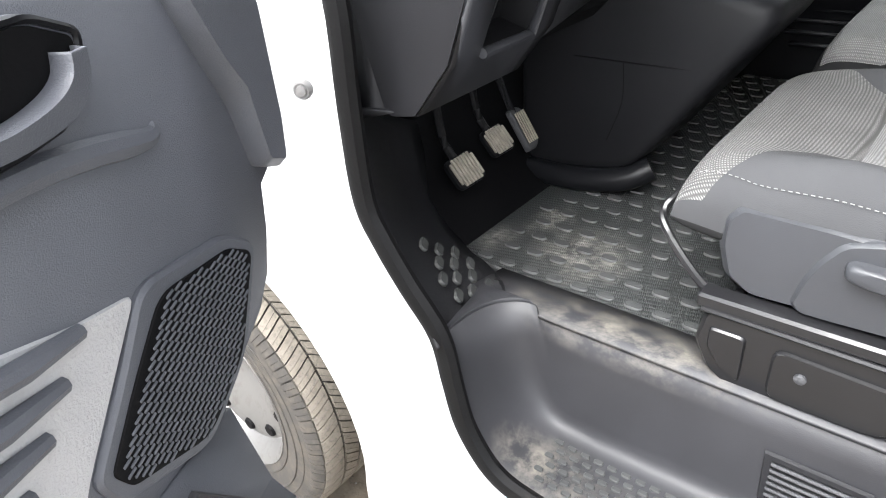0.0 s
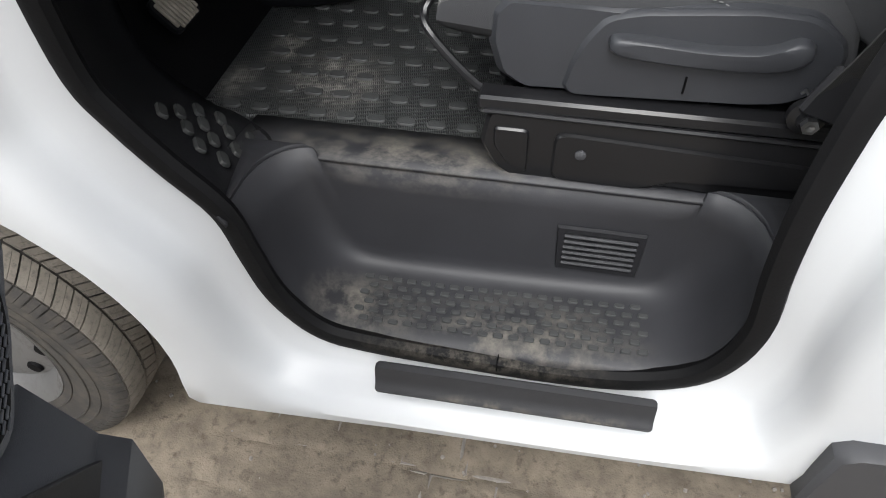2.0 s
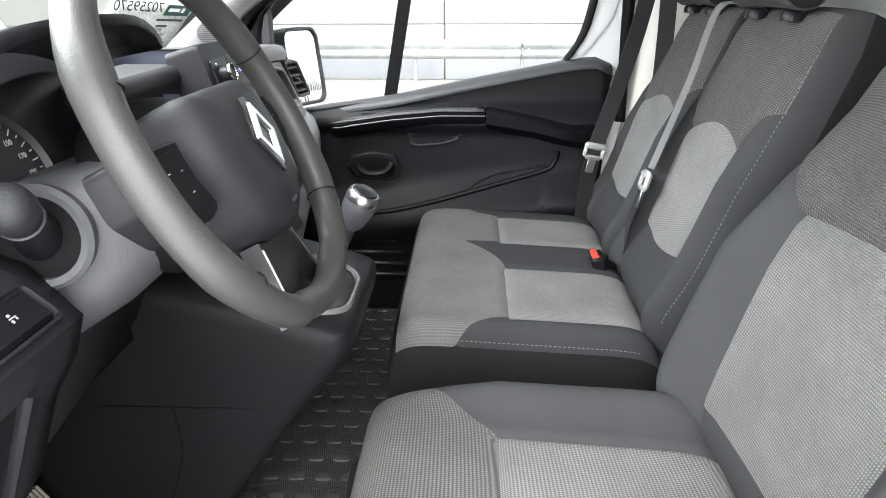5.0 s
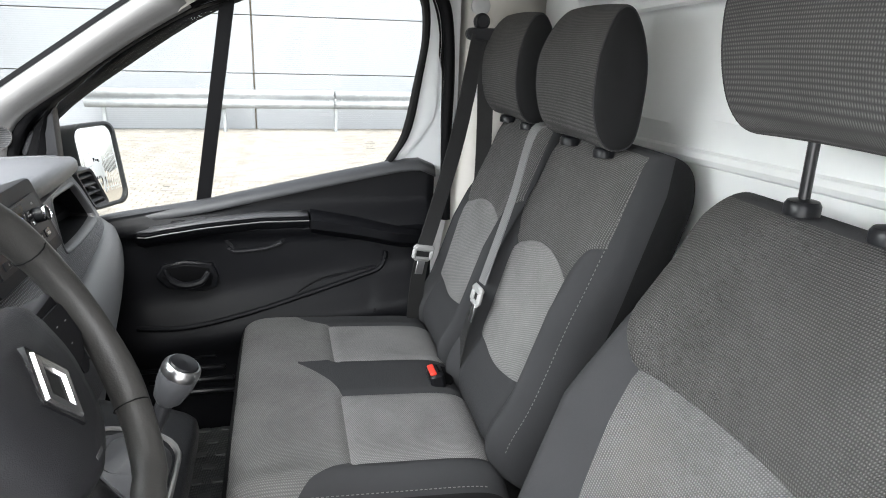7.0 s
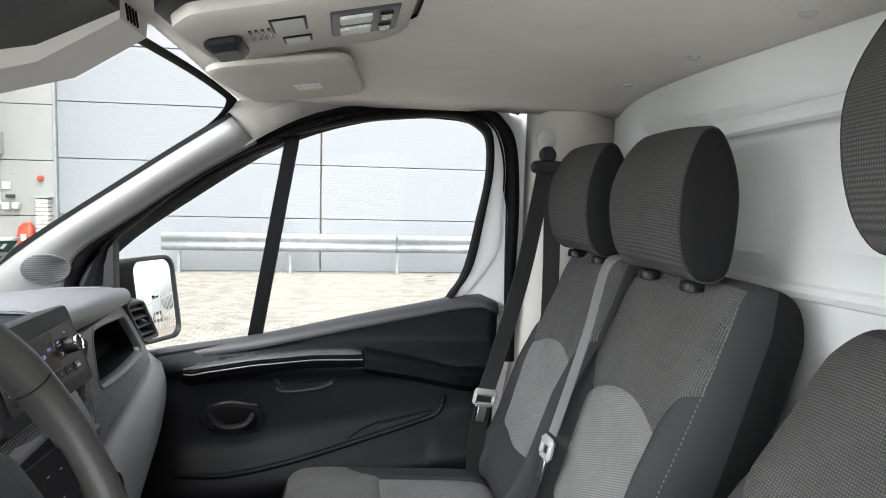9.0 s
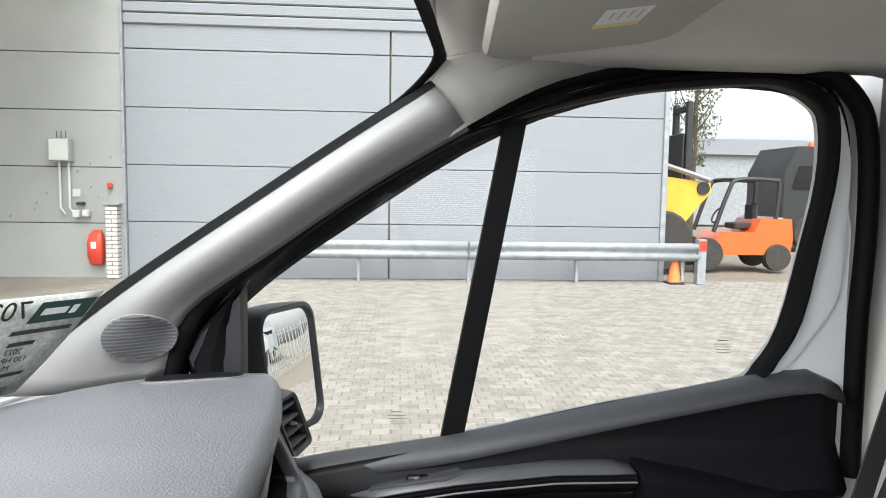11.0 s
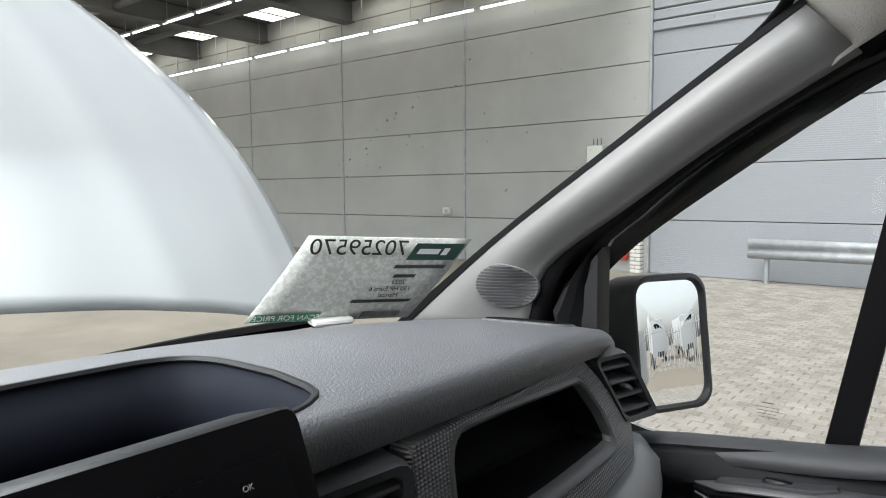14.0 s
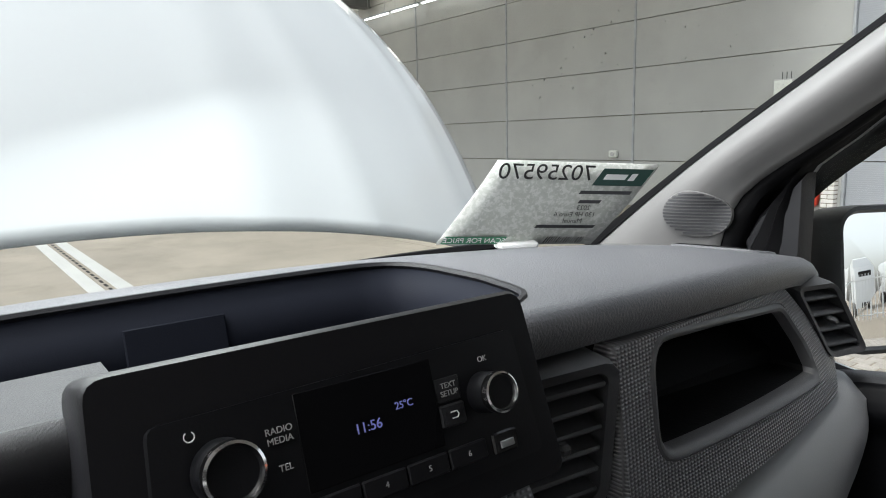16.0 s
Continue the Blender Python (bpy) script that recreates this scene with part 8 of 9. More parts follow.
part("pedestal_front", Geo().rbox((0.925, -0.42, 0.715), (0.02, 0.48, 0.10), 0.004), BLACKSTEEL, ds)
for yy in (-0.675, -0.17):
    part("slide_rail", Geo().rbox((1.15, yy, 0.787), (0.52, 0.035, 0.022), 0.004), BLACKSTEEL, ds)
part("slide_rail_edge", Geo().tube([(0.90, -0.694, 0.777), (1.40, -0.694, 0.772)], 0.004, 6), BLACKSTEEL, ds)
part("adjust_bar", Geo().tube(smooth_curve([(0.915, -0.665, 0.785), (0.885, -0.662, 0.795), (0.83, -0.640, 0.835), (0.802, -0.615, 0.862), (0.812, -0.575, 0.885), (0.825, -0.40, 0.885), (0.82, -0.235, 0.882), (0.88, -0.18, 0.80)], 5), 0.0065, 8), BLACKSTEEL, ds, "bent black adjusting bar")
part("pivot_bolt", Geo().lathe([(0.024, 0), (0.024, 0.010), (0.014, 0.014), (0.012, 0.022), (0.0, 0.022)], pose(1.305, -0.690, 0.818, 90, 0, 0), 20), BLACKSTEEL, ds)
part("bolt_head", Geo().lathe([(0.011, 0.02), (0.011, 0.030), (0.006, 0.031), (0.0, 0.028)], pose(1.305, -0.690, 0.818, 90, 0, 0), 6), SATIN, ds)
part("spring", Geo().tube([(1.29 + 0.09 * k / 60, -0.70 + 0.010 * math.cos(k * 1.05), 0.846 + 0.010 * math.sin(k * 1.05)) for k in range(61)], 0.0022, 5), SATIN, ds)
part("seat_pan", Geo().rbox((1.12, DSY, 0.79), (0.42, 0.44, 0.03), 0.01), RUBBER, ds)

# two-seat bench
bs = thing("bench_seat", "grey and black cloth double passenger bench seat", "bench seat", at=(1.1, 0.41, 0.65))
BY, BW = 0.405, 0.785


def reg_bs(a, b):
    y = a * BW / 2
    if a < -0.962 or b > 0.968:
        return "skirt"
    near, far = -0.325 < y < -0.105, 0.055 < y < 0.265
    if b < 0.56:
        return "near" if near and b > 0.02 else "far" if far and b > 0.02 else "side"
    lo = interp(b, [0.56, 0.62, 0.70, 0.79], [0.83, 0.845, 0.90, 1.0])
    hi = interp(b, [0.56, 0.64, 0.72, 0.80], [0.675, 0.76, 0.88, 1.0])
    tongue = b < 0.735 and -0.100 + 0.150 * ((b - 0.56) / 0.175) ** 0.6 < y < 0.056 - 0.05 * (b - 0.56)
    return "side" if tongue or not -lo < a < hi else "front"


bump_bs = lambda a, b: 0.016 * math.exp(-((abs(a) - 0.90) / 0.07) ** 2) - 0.010 * math.exp(-((abs(a * BW / 2 + 0.03) - 0.19) / 0.07) ** 2) * (1 - b)
dips_s = ((lambda a, b: (b - 0.56) if reg_bs(a, 0.5) in ("near", "far") else 9, 0.007, 0.015),
          (lambda a, b: min(abs(a * BW / 2 + 0.325), abs(a * BW / 2 + 0.105), abs(a * BW / 2 - 0.055), abs(a * BW / 2 - 0.265)) if b < 0.56 else 9, 0.005, 0.008))
BSO = (1.345, BY, 0.815)
pad(bs, BSO, (0, 1, 0), UBD, (0, 0, 1), BW, 0.515, 0.150, reg_bs,
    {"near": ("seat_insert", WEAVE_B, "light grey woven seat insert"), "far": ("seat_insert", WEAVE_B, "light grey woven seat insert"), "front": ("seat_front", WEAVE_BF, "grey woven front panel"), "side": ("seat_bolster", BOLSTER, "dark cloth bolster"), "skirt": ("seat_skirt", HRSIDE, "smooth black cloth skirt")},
    bump=bump_bs, dips=dips_s, back=0.09, na=120)
st = [pad_point(Vector(BSO), Vector((0, 1, 0)), UBD, Vector((0, 0, 1)), BW, 0.515, 0.150, -0.950, b, lambda q: 1.0, bump_bs, dips_s) + Vector((0, -0.002, 0.002)) for b in np.linspace(0.1, 0.93, 34)]
stitches(bs, st)
part("buckle_recess", Geo().plate(rounded([(1.19, 0.335), (1.31, 0.335), (1.31, 0.415), (1.21, 0.415)], 4, 3), lambda a, b, d: (a, b, 0.9585 + d), 0.006, 0.002), RUBBER, bs)


def bench_back(yc, w, insert_off, head_y, near):
    o = (1.385, yc, 0.885)

    edge = ([0, 0.25, 0.60, 0.63, 0.70, 0.77], [0.105, 0.118, 0.130, 0.135, 0.165, 0.25])

    def reg(a, b):
        y = a * w / 2 - insert_off
        if abs(a) < 0.93 and abs(y) < interp(b, *edge) and b > 0.235 + 0.03 * (y / 0.12) ** 2:
            return "insert" if b < 0.635 - 0.045 * (y / 0.12) ** 2 else "top" if b < 0.975 else "side"
        return "side"
    dp = ((lambda a, b: abs(a * w / 2 - insert_off) - interp(b, *edge), 0.005, 0.009),
          (lambda a, b: b - (0.635 - 0.045 * ((a * w / 2 - insert_off) / 0.12) ** 2) if abs(a * w / 2 - insert_off) < 0.13 else 9, 0.006, 0.012), (lambda a, b: b - 0.245 if abs(a * w / 2 - insert_off) < 0.12 else 9, 0.006, 0.014))
    bp = lambda a, b: 0.030 * math.exp(-((abs(a) - 0.82) / 0.15) ** 2) * max(0, min(1, (0.8 - b) / 0.3)) + 0.02 * math.exp(-((b - 0.1) / 0.1) ** 2)
    wd = lambda b: interp(b, [0, 0.15, 0.6, 0.9, 1.0], [0.97, 1.0, 1.0, 0.95, 0.84])
    pad(bs, o, (0, 1, 0), UB, NB, w, 0.655, 0.080, reg, {"insert": ("back_insert", WEAVE_B, "light grey woven back insert"), "top": ("back_top", WEAVE_M, "grey woven upper back"), "side": ("back_bolster", BOLSTER, "dark cloth bolster")}, wid=wd, bump=bp, dips=dp, back=0.085)
    if near:
        stitches(bs, [pad_point(Vector(o), Vector((0, 1, 0)), UB, NB, w, 0.655, 0.080, -0.93, b, wd, bp, dp) + NB * 0.002 for b in np.linspace(0.1, 0.95, 40)])
    headrest(bs, (1.503, head_y, 1.625), 0.134, 0.119, 0.096, posts=0.075, post_h=0.010)


bench_back(0.232, 0.405, 0.003, 0.225, True)
bench_back(0.622, 0.365, 0.0, 0.615, False)
part("pedestal_box", Geo().rbox((1.13, BY, 0.72), (0.46, 0.70, 0.18), 0.02), RUBBER, bs)

# belts
def belt(name, label, pts_up, pts_low, tongue_c, side, lowmat, tdir, upmat=WEB):
    t = thing(name, label, "seat belt", at=tongue_c)
    part("webbing", Geo().ribbon(smooth_curve(pts_up, 6), side, 0.046), upmat, t)
    if pts_low:
        part("lower_webbing", Geo().ribbon(smooth_curve(pts_low, 6), side, 0.046), lowmat, t, "black webbing")
    d = Vector(tdir).normalized()
    s = Vector(side).normalized()
    s = (s - d * s.dot(d)).normalized()
    n = d.cross(s)
    m = Matrix(((s.x, d.x, n.x, tongue_c[0]), (s.y, d.y, n.y, tongue_c[1]), (s.z, d.z, n.z, tongue_c[2]), (0, 0, 0, 1)))
    tg = part("tongue", Geo().rbox((0, 0, 0), (0.066, 0.018, 0.014), 0.006, m).rbox((0.027, -0.016, 0), (0.012, 0.030, 0.012), 0.005, m).rbox((-0.027, -0.016, 0), (0.012, 0.030, 0.012), 0.005, m).rbox((0, -0.030, 0), (0.050, 0.012, 0.012), 0.005, m), PALE, t, "pale grey belt tongue")
    part("tongue_plate", Geo().rbox((0, -0.052, 0), (0.024, 0.040, 0.003), 0.001, m), SATIN, tg, "metal latch plate")
    return t


belt("seat_belt", "grey middle seat belt hanging across the bench backrest", [(1.520, 0.405, 1.515), (1.475, 0.400, 1.50), (1.430, 0.380, 1.36), (1.365, 0.355, 1.185)], [(1.360, 0.353, 1.165), (1.335, 0.360, 1.08), (1.325, 0.375, 0.98), (1.330, 0.385, 0.93)], (1.357, 0.353, 1.172), (0.1, 1, 0.05), WEB_D, (0.25, 0.1, 0.95))
bl = belt("seat_belt", "grey passenger seat belt running down from the pillar loop", [(1.445, 0.735, 1.695), (1.40, 0.735, 1.45), (1.345, 0.73, 1.25), (1.315, 0.72, 1.16)], [(1.315, 0.72, 1.15), (1.30, 0.735, 1.05), (1.29, 0.75, 0.85)], (1.314, 0.72, 1.155), (1, 0.35, 0.1), WEB_D, (0.2, 0.05, 0.95), WEB_G)
part("rear_webbing", Geo().ribbon(smooth_curve([(1.465, 0.742, 1.695), (1.475, 0.755, 1.40), (1.47, 0.765, 1.05)], 5), (1, 0.25, 0), 0.046), WEB_D, bl, "black webbing")
db = thing("seat_belt", "black driver seat belt running up from the seat rail", "seat belt", at=(1.31, -0.71, 0.84))
part("webbing", Geo().ribbon(smooth_curve([(1.310, -0.705, 0.832), (1.345, -0.718, 0.93), (1.40, -0.745, 1.15), (1.46, -0.775, 1.45), (1.485, -0.785, 1.70)], 6), (1, 0.25, -0.2), 0.046), WEB_D, db)
part("anchor_sleeve", Geo().rbox((0, 0, 0), (0.055, 0.014, 0.07), 0.005, Matrix.Translation((1.322, -0.708, 0.858)) @ Matrix.Rotation(radians(20), 4, 'Y')), PLASTIC, db)
loop = thing("belt_loop", "black belt guide loop bolted to the pillar", "belt guide", at=(1.45, 0.745, 1.70))
part("plate", Geo().plate(roundrect(0.085, 0.03, 0.014, 5), lambda a, b, d: (1.455 + a, 0.752 - d, 1.698 + b), 0.022, 0.006), PLASTIC, loop)
part("bolt_cover", Geo().lathe([(0.020, 0), (0.020, 0.012), (0.014, 0.018), (0.0, 0.018)], pose(1.452, 0.752, 1.728, 90, 0, 0), 16), PLASTIC, loop)
ck = thing("coat_knob", "round beige coat hook knob on the pillar", "coat hook", at=(1.45, 0.755, 1.763))
part("knob", Geo().lathe([(0.012, 0), (0.014, 0.008), (0.024, 0.014), (0.024, 0.022), (0.016, 0.026), (0.0, 0.024)], pose(1.450, 0.772, 1.765, 90, 0, 0), 20), PALE, ck)
for nm, c, lab in (("belt_buckle", (1.268, 0.345, 0.975), "black seat belt buckle with a red button"), ("belt_buckle", (1.285, -0.060, 0.855), "black seat belt buckle with a red button")):
    t = thing(nm, lab, "belt buckle", "belt buckles", at=c)
    m = Matrix.Translation(c) @ Matrix.Rotation(radians(-12), 4, 'Y')
    part("housing", Geo().rbox((0, 0, -0.03), (0.032, 0.056, 0.10), 0.007, m), PLASTIC_S, t)
    part("button", Geo().rbox((-0.006, 0, 0.020), (0.014, 0.046, 0.006), 0.002, m), RED, t, "red release button")
    part("slot", Geo().rbox((0.007, 0, 0.0195), (0.004, 0.034, 0.004), 0.001, m), RUBBER, t)

# ---------------------------------------------------------------- roof fittings
for y0, lab in ((0.50, True), (-0.46, False)):
    vz = thing("sun_visor", "beige sun visor folded up with a warning label" if lab else "beige sun visor folded up against the headliner", "sun visor", "sun visors", at=(0.87, y0, 1.845))
    m = Matrix.Translation((0.875, y0 + 0.02, 1.842)) @ Matrix.Rotation(radians(-7), 4, 'Y') @ Matrix.Rotation(radians(-5 if lab else 5), 4, 'Z')
    o = roundrect(0.245, 0.43, 0.05, 5)
    part("panel", Geo().loft([[m @ Vector((a * s, b * s, h)) for a, b in o] for s, h in ((0.95, 0.010), (1.0, 0.004), (1.0, -0.004), (0.96, -0.010))], True, True, True), VISORM, vz)
    part("pivot", Geo().tube([m @ Vector((-0.11, 0.17 if lab else -0.17, 0.0)), m @ Vector((-0.11, 0.23 if lab else -0.23, 0.012))], 0.008, 8), BEIGE, vz)
    if lab:
        lb = part("warning_label", Geo().rbox((0.03, -0.02, -0.0106), (0.075, 0.05, 0.0008), 0.0002, m @ Matrix.Rotation(radians(90), 4, 'Z')), WHITEP, vz, "white and yellow label")
        part("label_end", Geo().rbox((0.062, -0.02, -0.0113), (0.014, 0.05, 0.0006), 0.0002, m @ Matrix.Rotation(radians(90), 4, 'Z')), YELLOWP, lb)
        for k in range(4):
            part("text_bar", Geo().rbox((0.020 - 0.003 * (k % 2), -0.036 + 0.010 * k, -0.0113), (0.036 - 0.007 * (k % 2), 0.0014, 0.0006), 0.0002, m @ Matrix.Rotation(radians(90), 4, 'Z')), RADIOTXT, lb)
oc = thing("roof_console", "pale overhead console with reading lamps and a dark recess", "roof console", at=(0.92, 0.02, 1.85))
OCZ = lambda x: 1.814 + 0.052 * (x - 0.79) / 0.265


def oring(q, dz, sx=1.0):
    return [(lerp(0.92, x, q) , lerp(0.025, y, q), OCZ(lerp(0.92, x, q)) + dz) for x, y in rounded([(0.77, -0.06), (0.80, -0.105), (1.04, -0.105), (1.065, -0.07), (1.065, 0.12), (1.03, 0.155), (0.80, 0.155), (0.775, 0.11)], 4, 3)]


part("console_skirt", Geo().loft([[(x, y, 1.885) for x, y, z in oring(1.03, 0)], [(x, y, lerp(z, 1.885, 0.42)) for x, y, z in oring(1.03, 0.0)]]), LINER, oc, "cloth covered edge of the recess")
part("dark_rim", Geo().loft([[(x, y, lerp(z, 1.885, 0.42)) for x, y, z in oring(1.027, 0.0)], oring(1.02, 0.012), oring(0.97, 0.010)], cap1=True), RADIOM, oc)
part("panel", Geo().loft([[(x, y + 0.02, z) for x, y, z in oring(0.95, 0.010)], [(x, y + 0.022, z) for x, y, z in oring(0.94, -0.002)], [(x, y + 0.024, z) for x, y, z in oring(0.88, -0.008)]], cap1=True), VISORM, oc)
om_ = lambda x, y: Matrix.Translation((x, y, OCZ(x) - 0.008)) @ Matrix.Rotation(-math.atan(0.052 / 0.265), 4, 'Y')
lu = part("lamp_unit", Geo().rbox((0, 0, 0), (0.085, 0.12, 0.006), 0.003, om_(0.995, 0.03)), PLASTIC_G, oc)
for k in (-1, 1):
    part("lens", Geo().rbox((-0.012, 0.028 * k, -0.004), (0.040, 0.034, 0.005), 0.002, om_(0.995, 0.03)), SHEET, lu, "white lamp lens")
    part("lamp_switch", Geo().rbox((0.025, 0.028 * k, -0.004), (0.016, 0.030, 0.006), 0.002, om_(0.995, 0.03)), PIANO, lu)
part("button", Geo().rbox((0, 0, 0), (0.040, 0.060, 0.006), 0.003, om_(0.905, 0.0)), PALE, oc)
part("button_gap", Geo().rbox((0, 0, 0.0005), (0.044, 0.064, 0.005), 0.003, om_(0.905, 0.0)), RADIOM, oc)
part("button", Geo().rbox((0, 0, 0), (0.034, 0.034, 0.006), 0.003, om_(0.91, 0.08)), PALE, oc)
part("button_gap", Geo().rbox((0, 0, 0.0005), (0.038, 0.038, 0.005), 0.003, om_(0.91, 0.08)), RADIOM, oc)
part("microphone_pod", Geo().rbox((0, 0, -0.006), (0.045, 0.075, 0.022), 0.008, om_(0.825, 0.05)), PLASTIC, oc)
for k in range(4):
    part("slot", Geo().rbox((0.034 + 0.0075 * k, 0.0, 0), (0.0035, 0.05, 0.004), 0.001, om_(0.825, 0.03)), PIANO, oc)
im = thing("camera_housing", "black and beige sensor housing at the top of the windscreen", "sensor housing", at=(0.62, -0.02, 1.83))
part("black_cover", Geo().loft([[(0.49, CY - 0.16, 1.80), (0.49, CY + 0.02, 1.80), (0.46, CY + 0.02, 1.77), (0.46, CY - 0.16, 1.77)], [(0.62, CY - 0.15, 1.865), (0.62, CY + 0.03, 1.865), (0.60, CY + 0.03, 1.80), (0.60, CY - 0.15, 1.80)], [(0.70, CY - 0.13, 1.880), (0.70, CY + 0.02, 1.880), (0.70, CY + 0.02, 1.845), (0.70, CY - 0.13, 1.845)]], True, True, True), PLASTIC, im)
part("beige_cover", Geo().loft([[(0.50, CY + 0.02, 1.80), (0.50, CY + 0.15, 1.79), (0.48, CY + 0.14, 1.745), (0.48, CY + 0.02, 1.745)], [(0.62, CY + 0.03, 1.865), (0.62, CY + 0.17, 1.855), (0.60, CY + 0.15, 1.78), (0.60, CY + 0.03, 1.78)], [(0.70, CY + 0.02, 1.880), (0.70, CY + 0.14, 1.875), (0.70, CY + 0.13, 1.835), (0.70, CY + 0.02, 1.835)]], True, True, True), BEIGE, im)

for k in range(4):
    part("slot", Geo().rbox((0, 0, 0), (0.004, 0.005, 0.022), 0.001, Matrix.Translation((0.700, 0.076 + 0.013 * k, 1.849)) @ Matrix.Rotation(radians(28), 4, 'X')), RUBBER, im)

# ---------------------------------------------------------------- driver's door, swung open
d1 = thing("door_1", "open driver door seen from inside with grey trim and speaker grille", "door", kind="structure", at=(0.43, -0.93, 1.0))
DD, DN, DP = Vector((0.412, -0.911, 0)), Vector((0.911, 0.412, 0)), Vector((0.43, -0.93, 0))


def D(u, z, d=0.0):
    """On the open door: u from the hinge, z up, d out of the trim."""
    return DP + DD * u + DN * (0.0085 + d) + Vector((0, 0, z))


outl = [(0.14, 1.25), (0.135, 1.10), (0.145, 1.045), (0.165, 1.035), (0.175, 0.98), (0.195, 0.93), (0.225, 0.90), (0.335, 0.845), (0.30, 0.72), (0.31, 0.65), (0.36, 0.56), (0.45, 0.50), (0.60, 0.48), (0.95, 0.50), (1.02, 0.70), (1.03, 1.0), (1.05, 1.35), (0.55, 1.30), (0.25, 1.27)]
part("door_skin", Geo().loft([[D(u - (0.015 if u < 0.4 else 0), z, -0.09) for u, z in outl], [D(u, z, -0.03) for u, z in outl]], cap0=True), PAINT, d1, "white outer door shell")
part("trim_panel", Geo().loft([[D(u, z, -0.03) for u, z in outl], [D(u, z, -0.006) for u, z in outl], [D(lerp(u, 0.6, 0.02), lerp(z, 0.9, 0.02), 0.0) for u, z in outl]], cap1=True), DOORM, d1, "dark grey moulded trim")
# raised upper moulding that sweeps down to the hinge edge
up = [(0.150, 1.045), (0.185, 1.058), (0.205, 1.135), (0.240, 1.20), (0.275, 1.27), (0.20, 1.27), (0.145, 1.24), (0.140, 1.10)]
part("upper_moulding", Geo().plate(rounded(up, 6, 3), lambda a, b, d: D(a, b, -0.002 + d), 0.030, 0.012), DOORM, d1)
sp_o = rounded([(0.222, 0.985), (0.27, 1.022), (0.40, 1.045), (0.455, 0.985), (0.515, 0.925), (0.50, 0.885), (0.38, 0.832), (0.285, 0.880)], 4, 4)
part("speaker_frame", Geo().plate(sp_o, lambda a, b, d: D(a, b, -0.002 + d), 0.010, 0.004), DOORM, d1)
sp_i = rounded([(0.236, 0.982), (0.275, 1.008), (0.385, 1.026), (0.445, 0.975), (0.500, 0.922), (0.485, 0.893), (0.38, 0.846), (0.295, 0.888)], 4, 4)
spg = part("speaker_grille", Geo().plate(sp_i, lambda a, b, d: D(a, b, 0.006 + d), 0.004, 0.001), RUBBER, d1, "black slotted speaker grille")


def inside(p, poly):
    c = False
    for i in range(len(poly)):
        (x0, y0), (x1, y1) = poly[i - 1], poly[i]
        if (y0 > p[1]) != (y1 > p[1]) and p[0] < (x1 - x0) * (p[1] - y0) / (y1 - y0) + x0:
            c = not c
    return c


gg = Geo()
DM = Matrix(((DD.x, 0, DN.x, 0), (DD.y, 0, DN.y, 0), (0, 1, 0, 0), (0, 0, 0, 1)))
for r in range(60):
    z = 0.84 + r * 0.0062
    for c in range(24):
        u = 0.22 + c * 0.0135 + (0.0067 if r % 2 else 0)
        if inside((u, z), sp_i) and inside((u + 0.008, z), sp_i) and inside((u - 0.008, z), sp_i):
            gg.rbox((0, 0, 0), (0.0115, 0.0030, 0.002), 0.0006, Matrix.Translation(D(u, z, 0.0108)) @ DM @ Matrix.Rotation(radians(-12), 4, 'Z'))
part("grille_bars", gg, DOORM, spg, kind="stuff")
# door pull handle and bowl
hb = rounded([(0.375, 1.255), (0.385, 1.225), (0.415, 1.195), (0.475, 1.188), (0.56, 1.20), (0.58, 1.25), (0.50, 1.275), (0.42, 1.275)], 4, 4)
hz = part("handle_bezel", Geo().plate(hb, lambda a, b, d: D(a, b, -0.002 + d), 0.012, 0.005), DOORM, d1)
part("bezel_rim", Geo().tube([D(lerp(a, 0.47, 0.05), lerp(b, 1.23, 0.06), 0.010) for a, b in hb + hb[:1]], 0.0035, 6), PLASTIC_S, hz)
# flat black plate that paints the shade inside the bowl
part("handle_bowl", Geo().plate([(lerp(a, 0.47, 0.12), lerp(b, 1.23, 0.14)) for a, b in hb], lambda a, b, d: D(a, b, 0.010 + d), 0.003, 0.001), RUBBER, hz)
lv_a = smooth_curve([(0.392, 1.246, 0), (0.398, 1.222, 0), (0.420, 1.204, 0), (0.470, 1.197, 0), (0.52, 1.20, 0)], 5)
lv_b = smooth_curve([(0.414, 1.247, 0), (0.420, 1.232, 0), (0.440, 1.222, 0), (0.475, 1.216, 0), (0.52, 1.216, 0)], 5)
part("handle_lever", Geo().loft([[D(p.x, p.y, 0.012) for p in lv_a], [D(lerp(p.x, q.x, 0.15), lerp(p.y, q.y, 0.15), 0.027) for p, q in zip(lv_a, lv_b)], [D(lerp(p.x, q.x, 0.85), lerp(p.y, q.y, 0.85), 0.029) for p, q in zip(lv_a, lv_b)], [D(q.x, q.y, 0.014) for q in lv_b]], closed=False), DOORM, hz, "curved grey pull lever", solid=0.003)
part("armrest_edge", Geo().tube(smooth_curve([D(0.318, 1.160, -0.002), D(0.335, 1.152, 0.001), D(0.42, 1.170, 0.004), D(0.52, 1.180, 0.007), D(0.90, 1.20, 0.010)], 5), [0.004 + 0.008 * min(1, k / 7) for k in range(21)], 8), DOORM, d1)
lt = rounded([(0.405, 1.040), (0.47, 1.055), (0.60, 1.10), (0.98, 1.12), (0.98, 0.72), (0.60, 0.80), (0.52, 0.925)], 6, 3)
part("lower_inlay", Geo().plate(lt, lambda a, b, d: D(a, b, -0.003 + d), 0.006, 0.002), INLAY, d1)
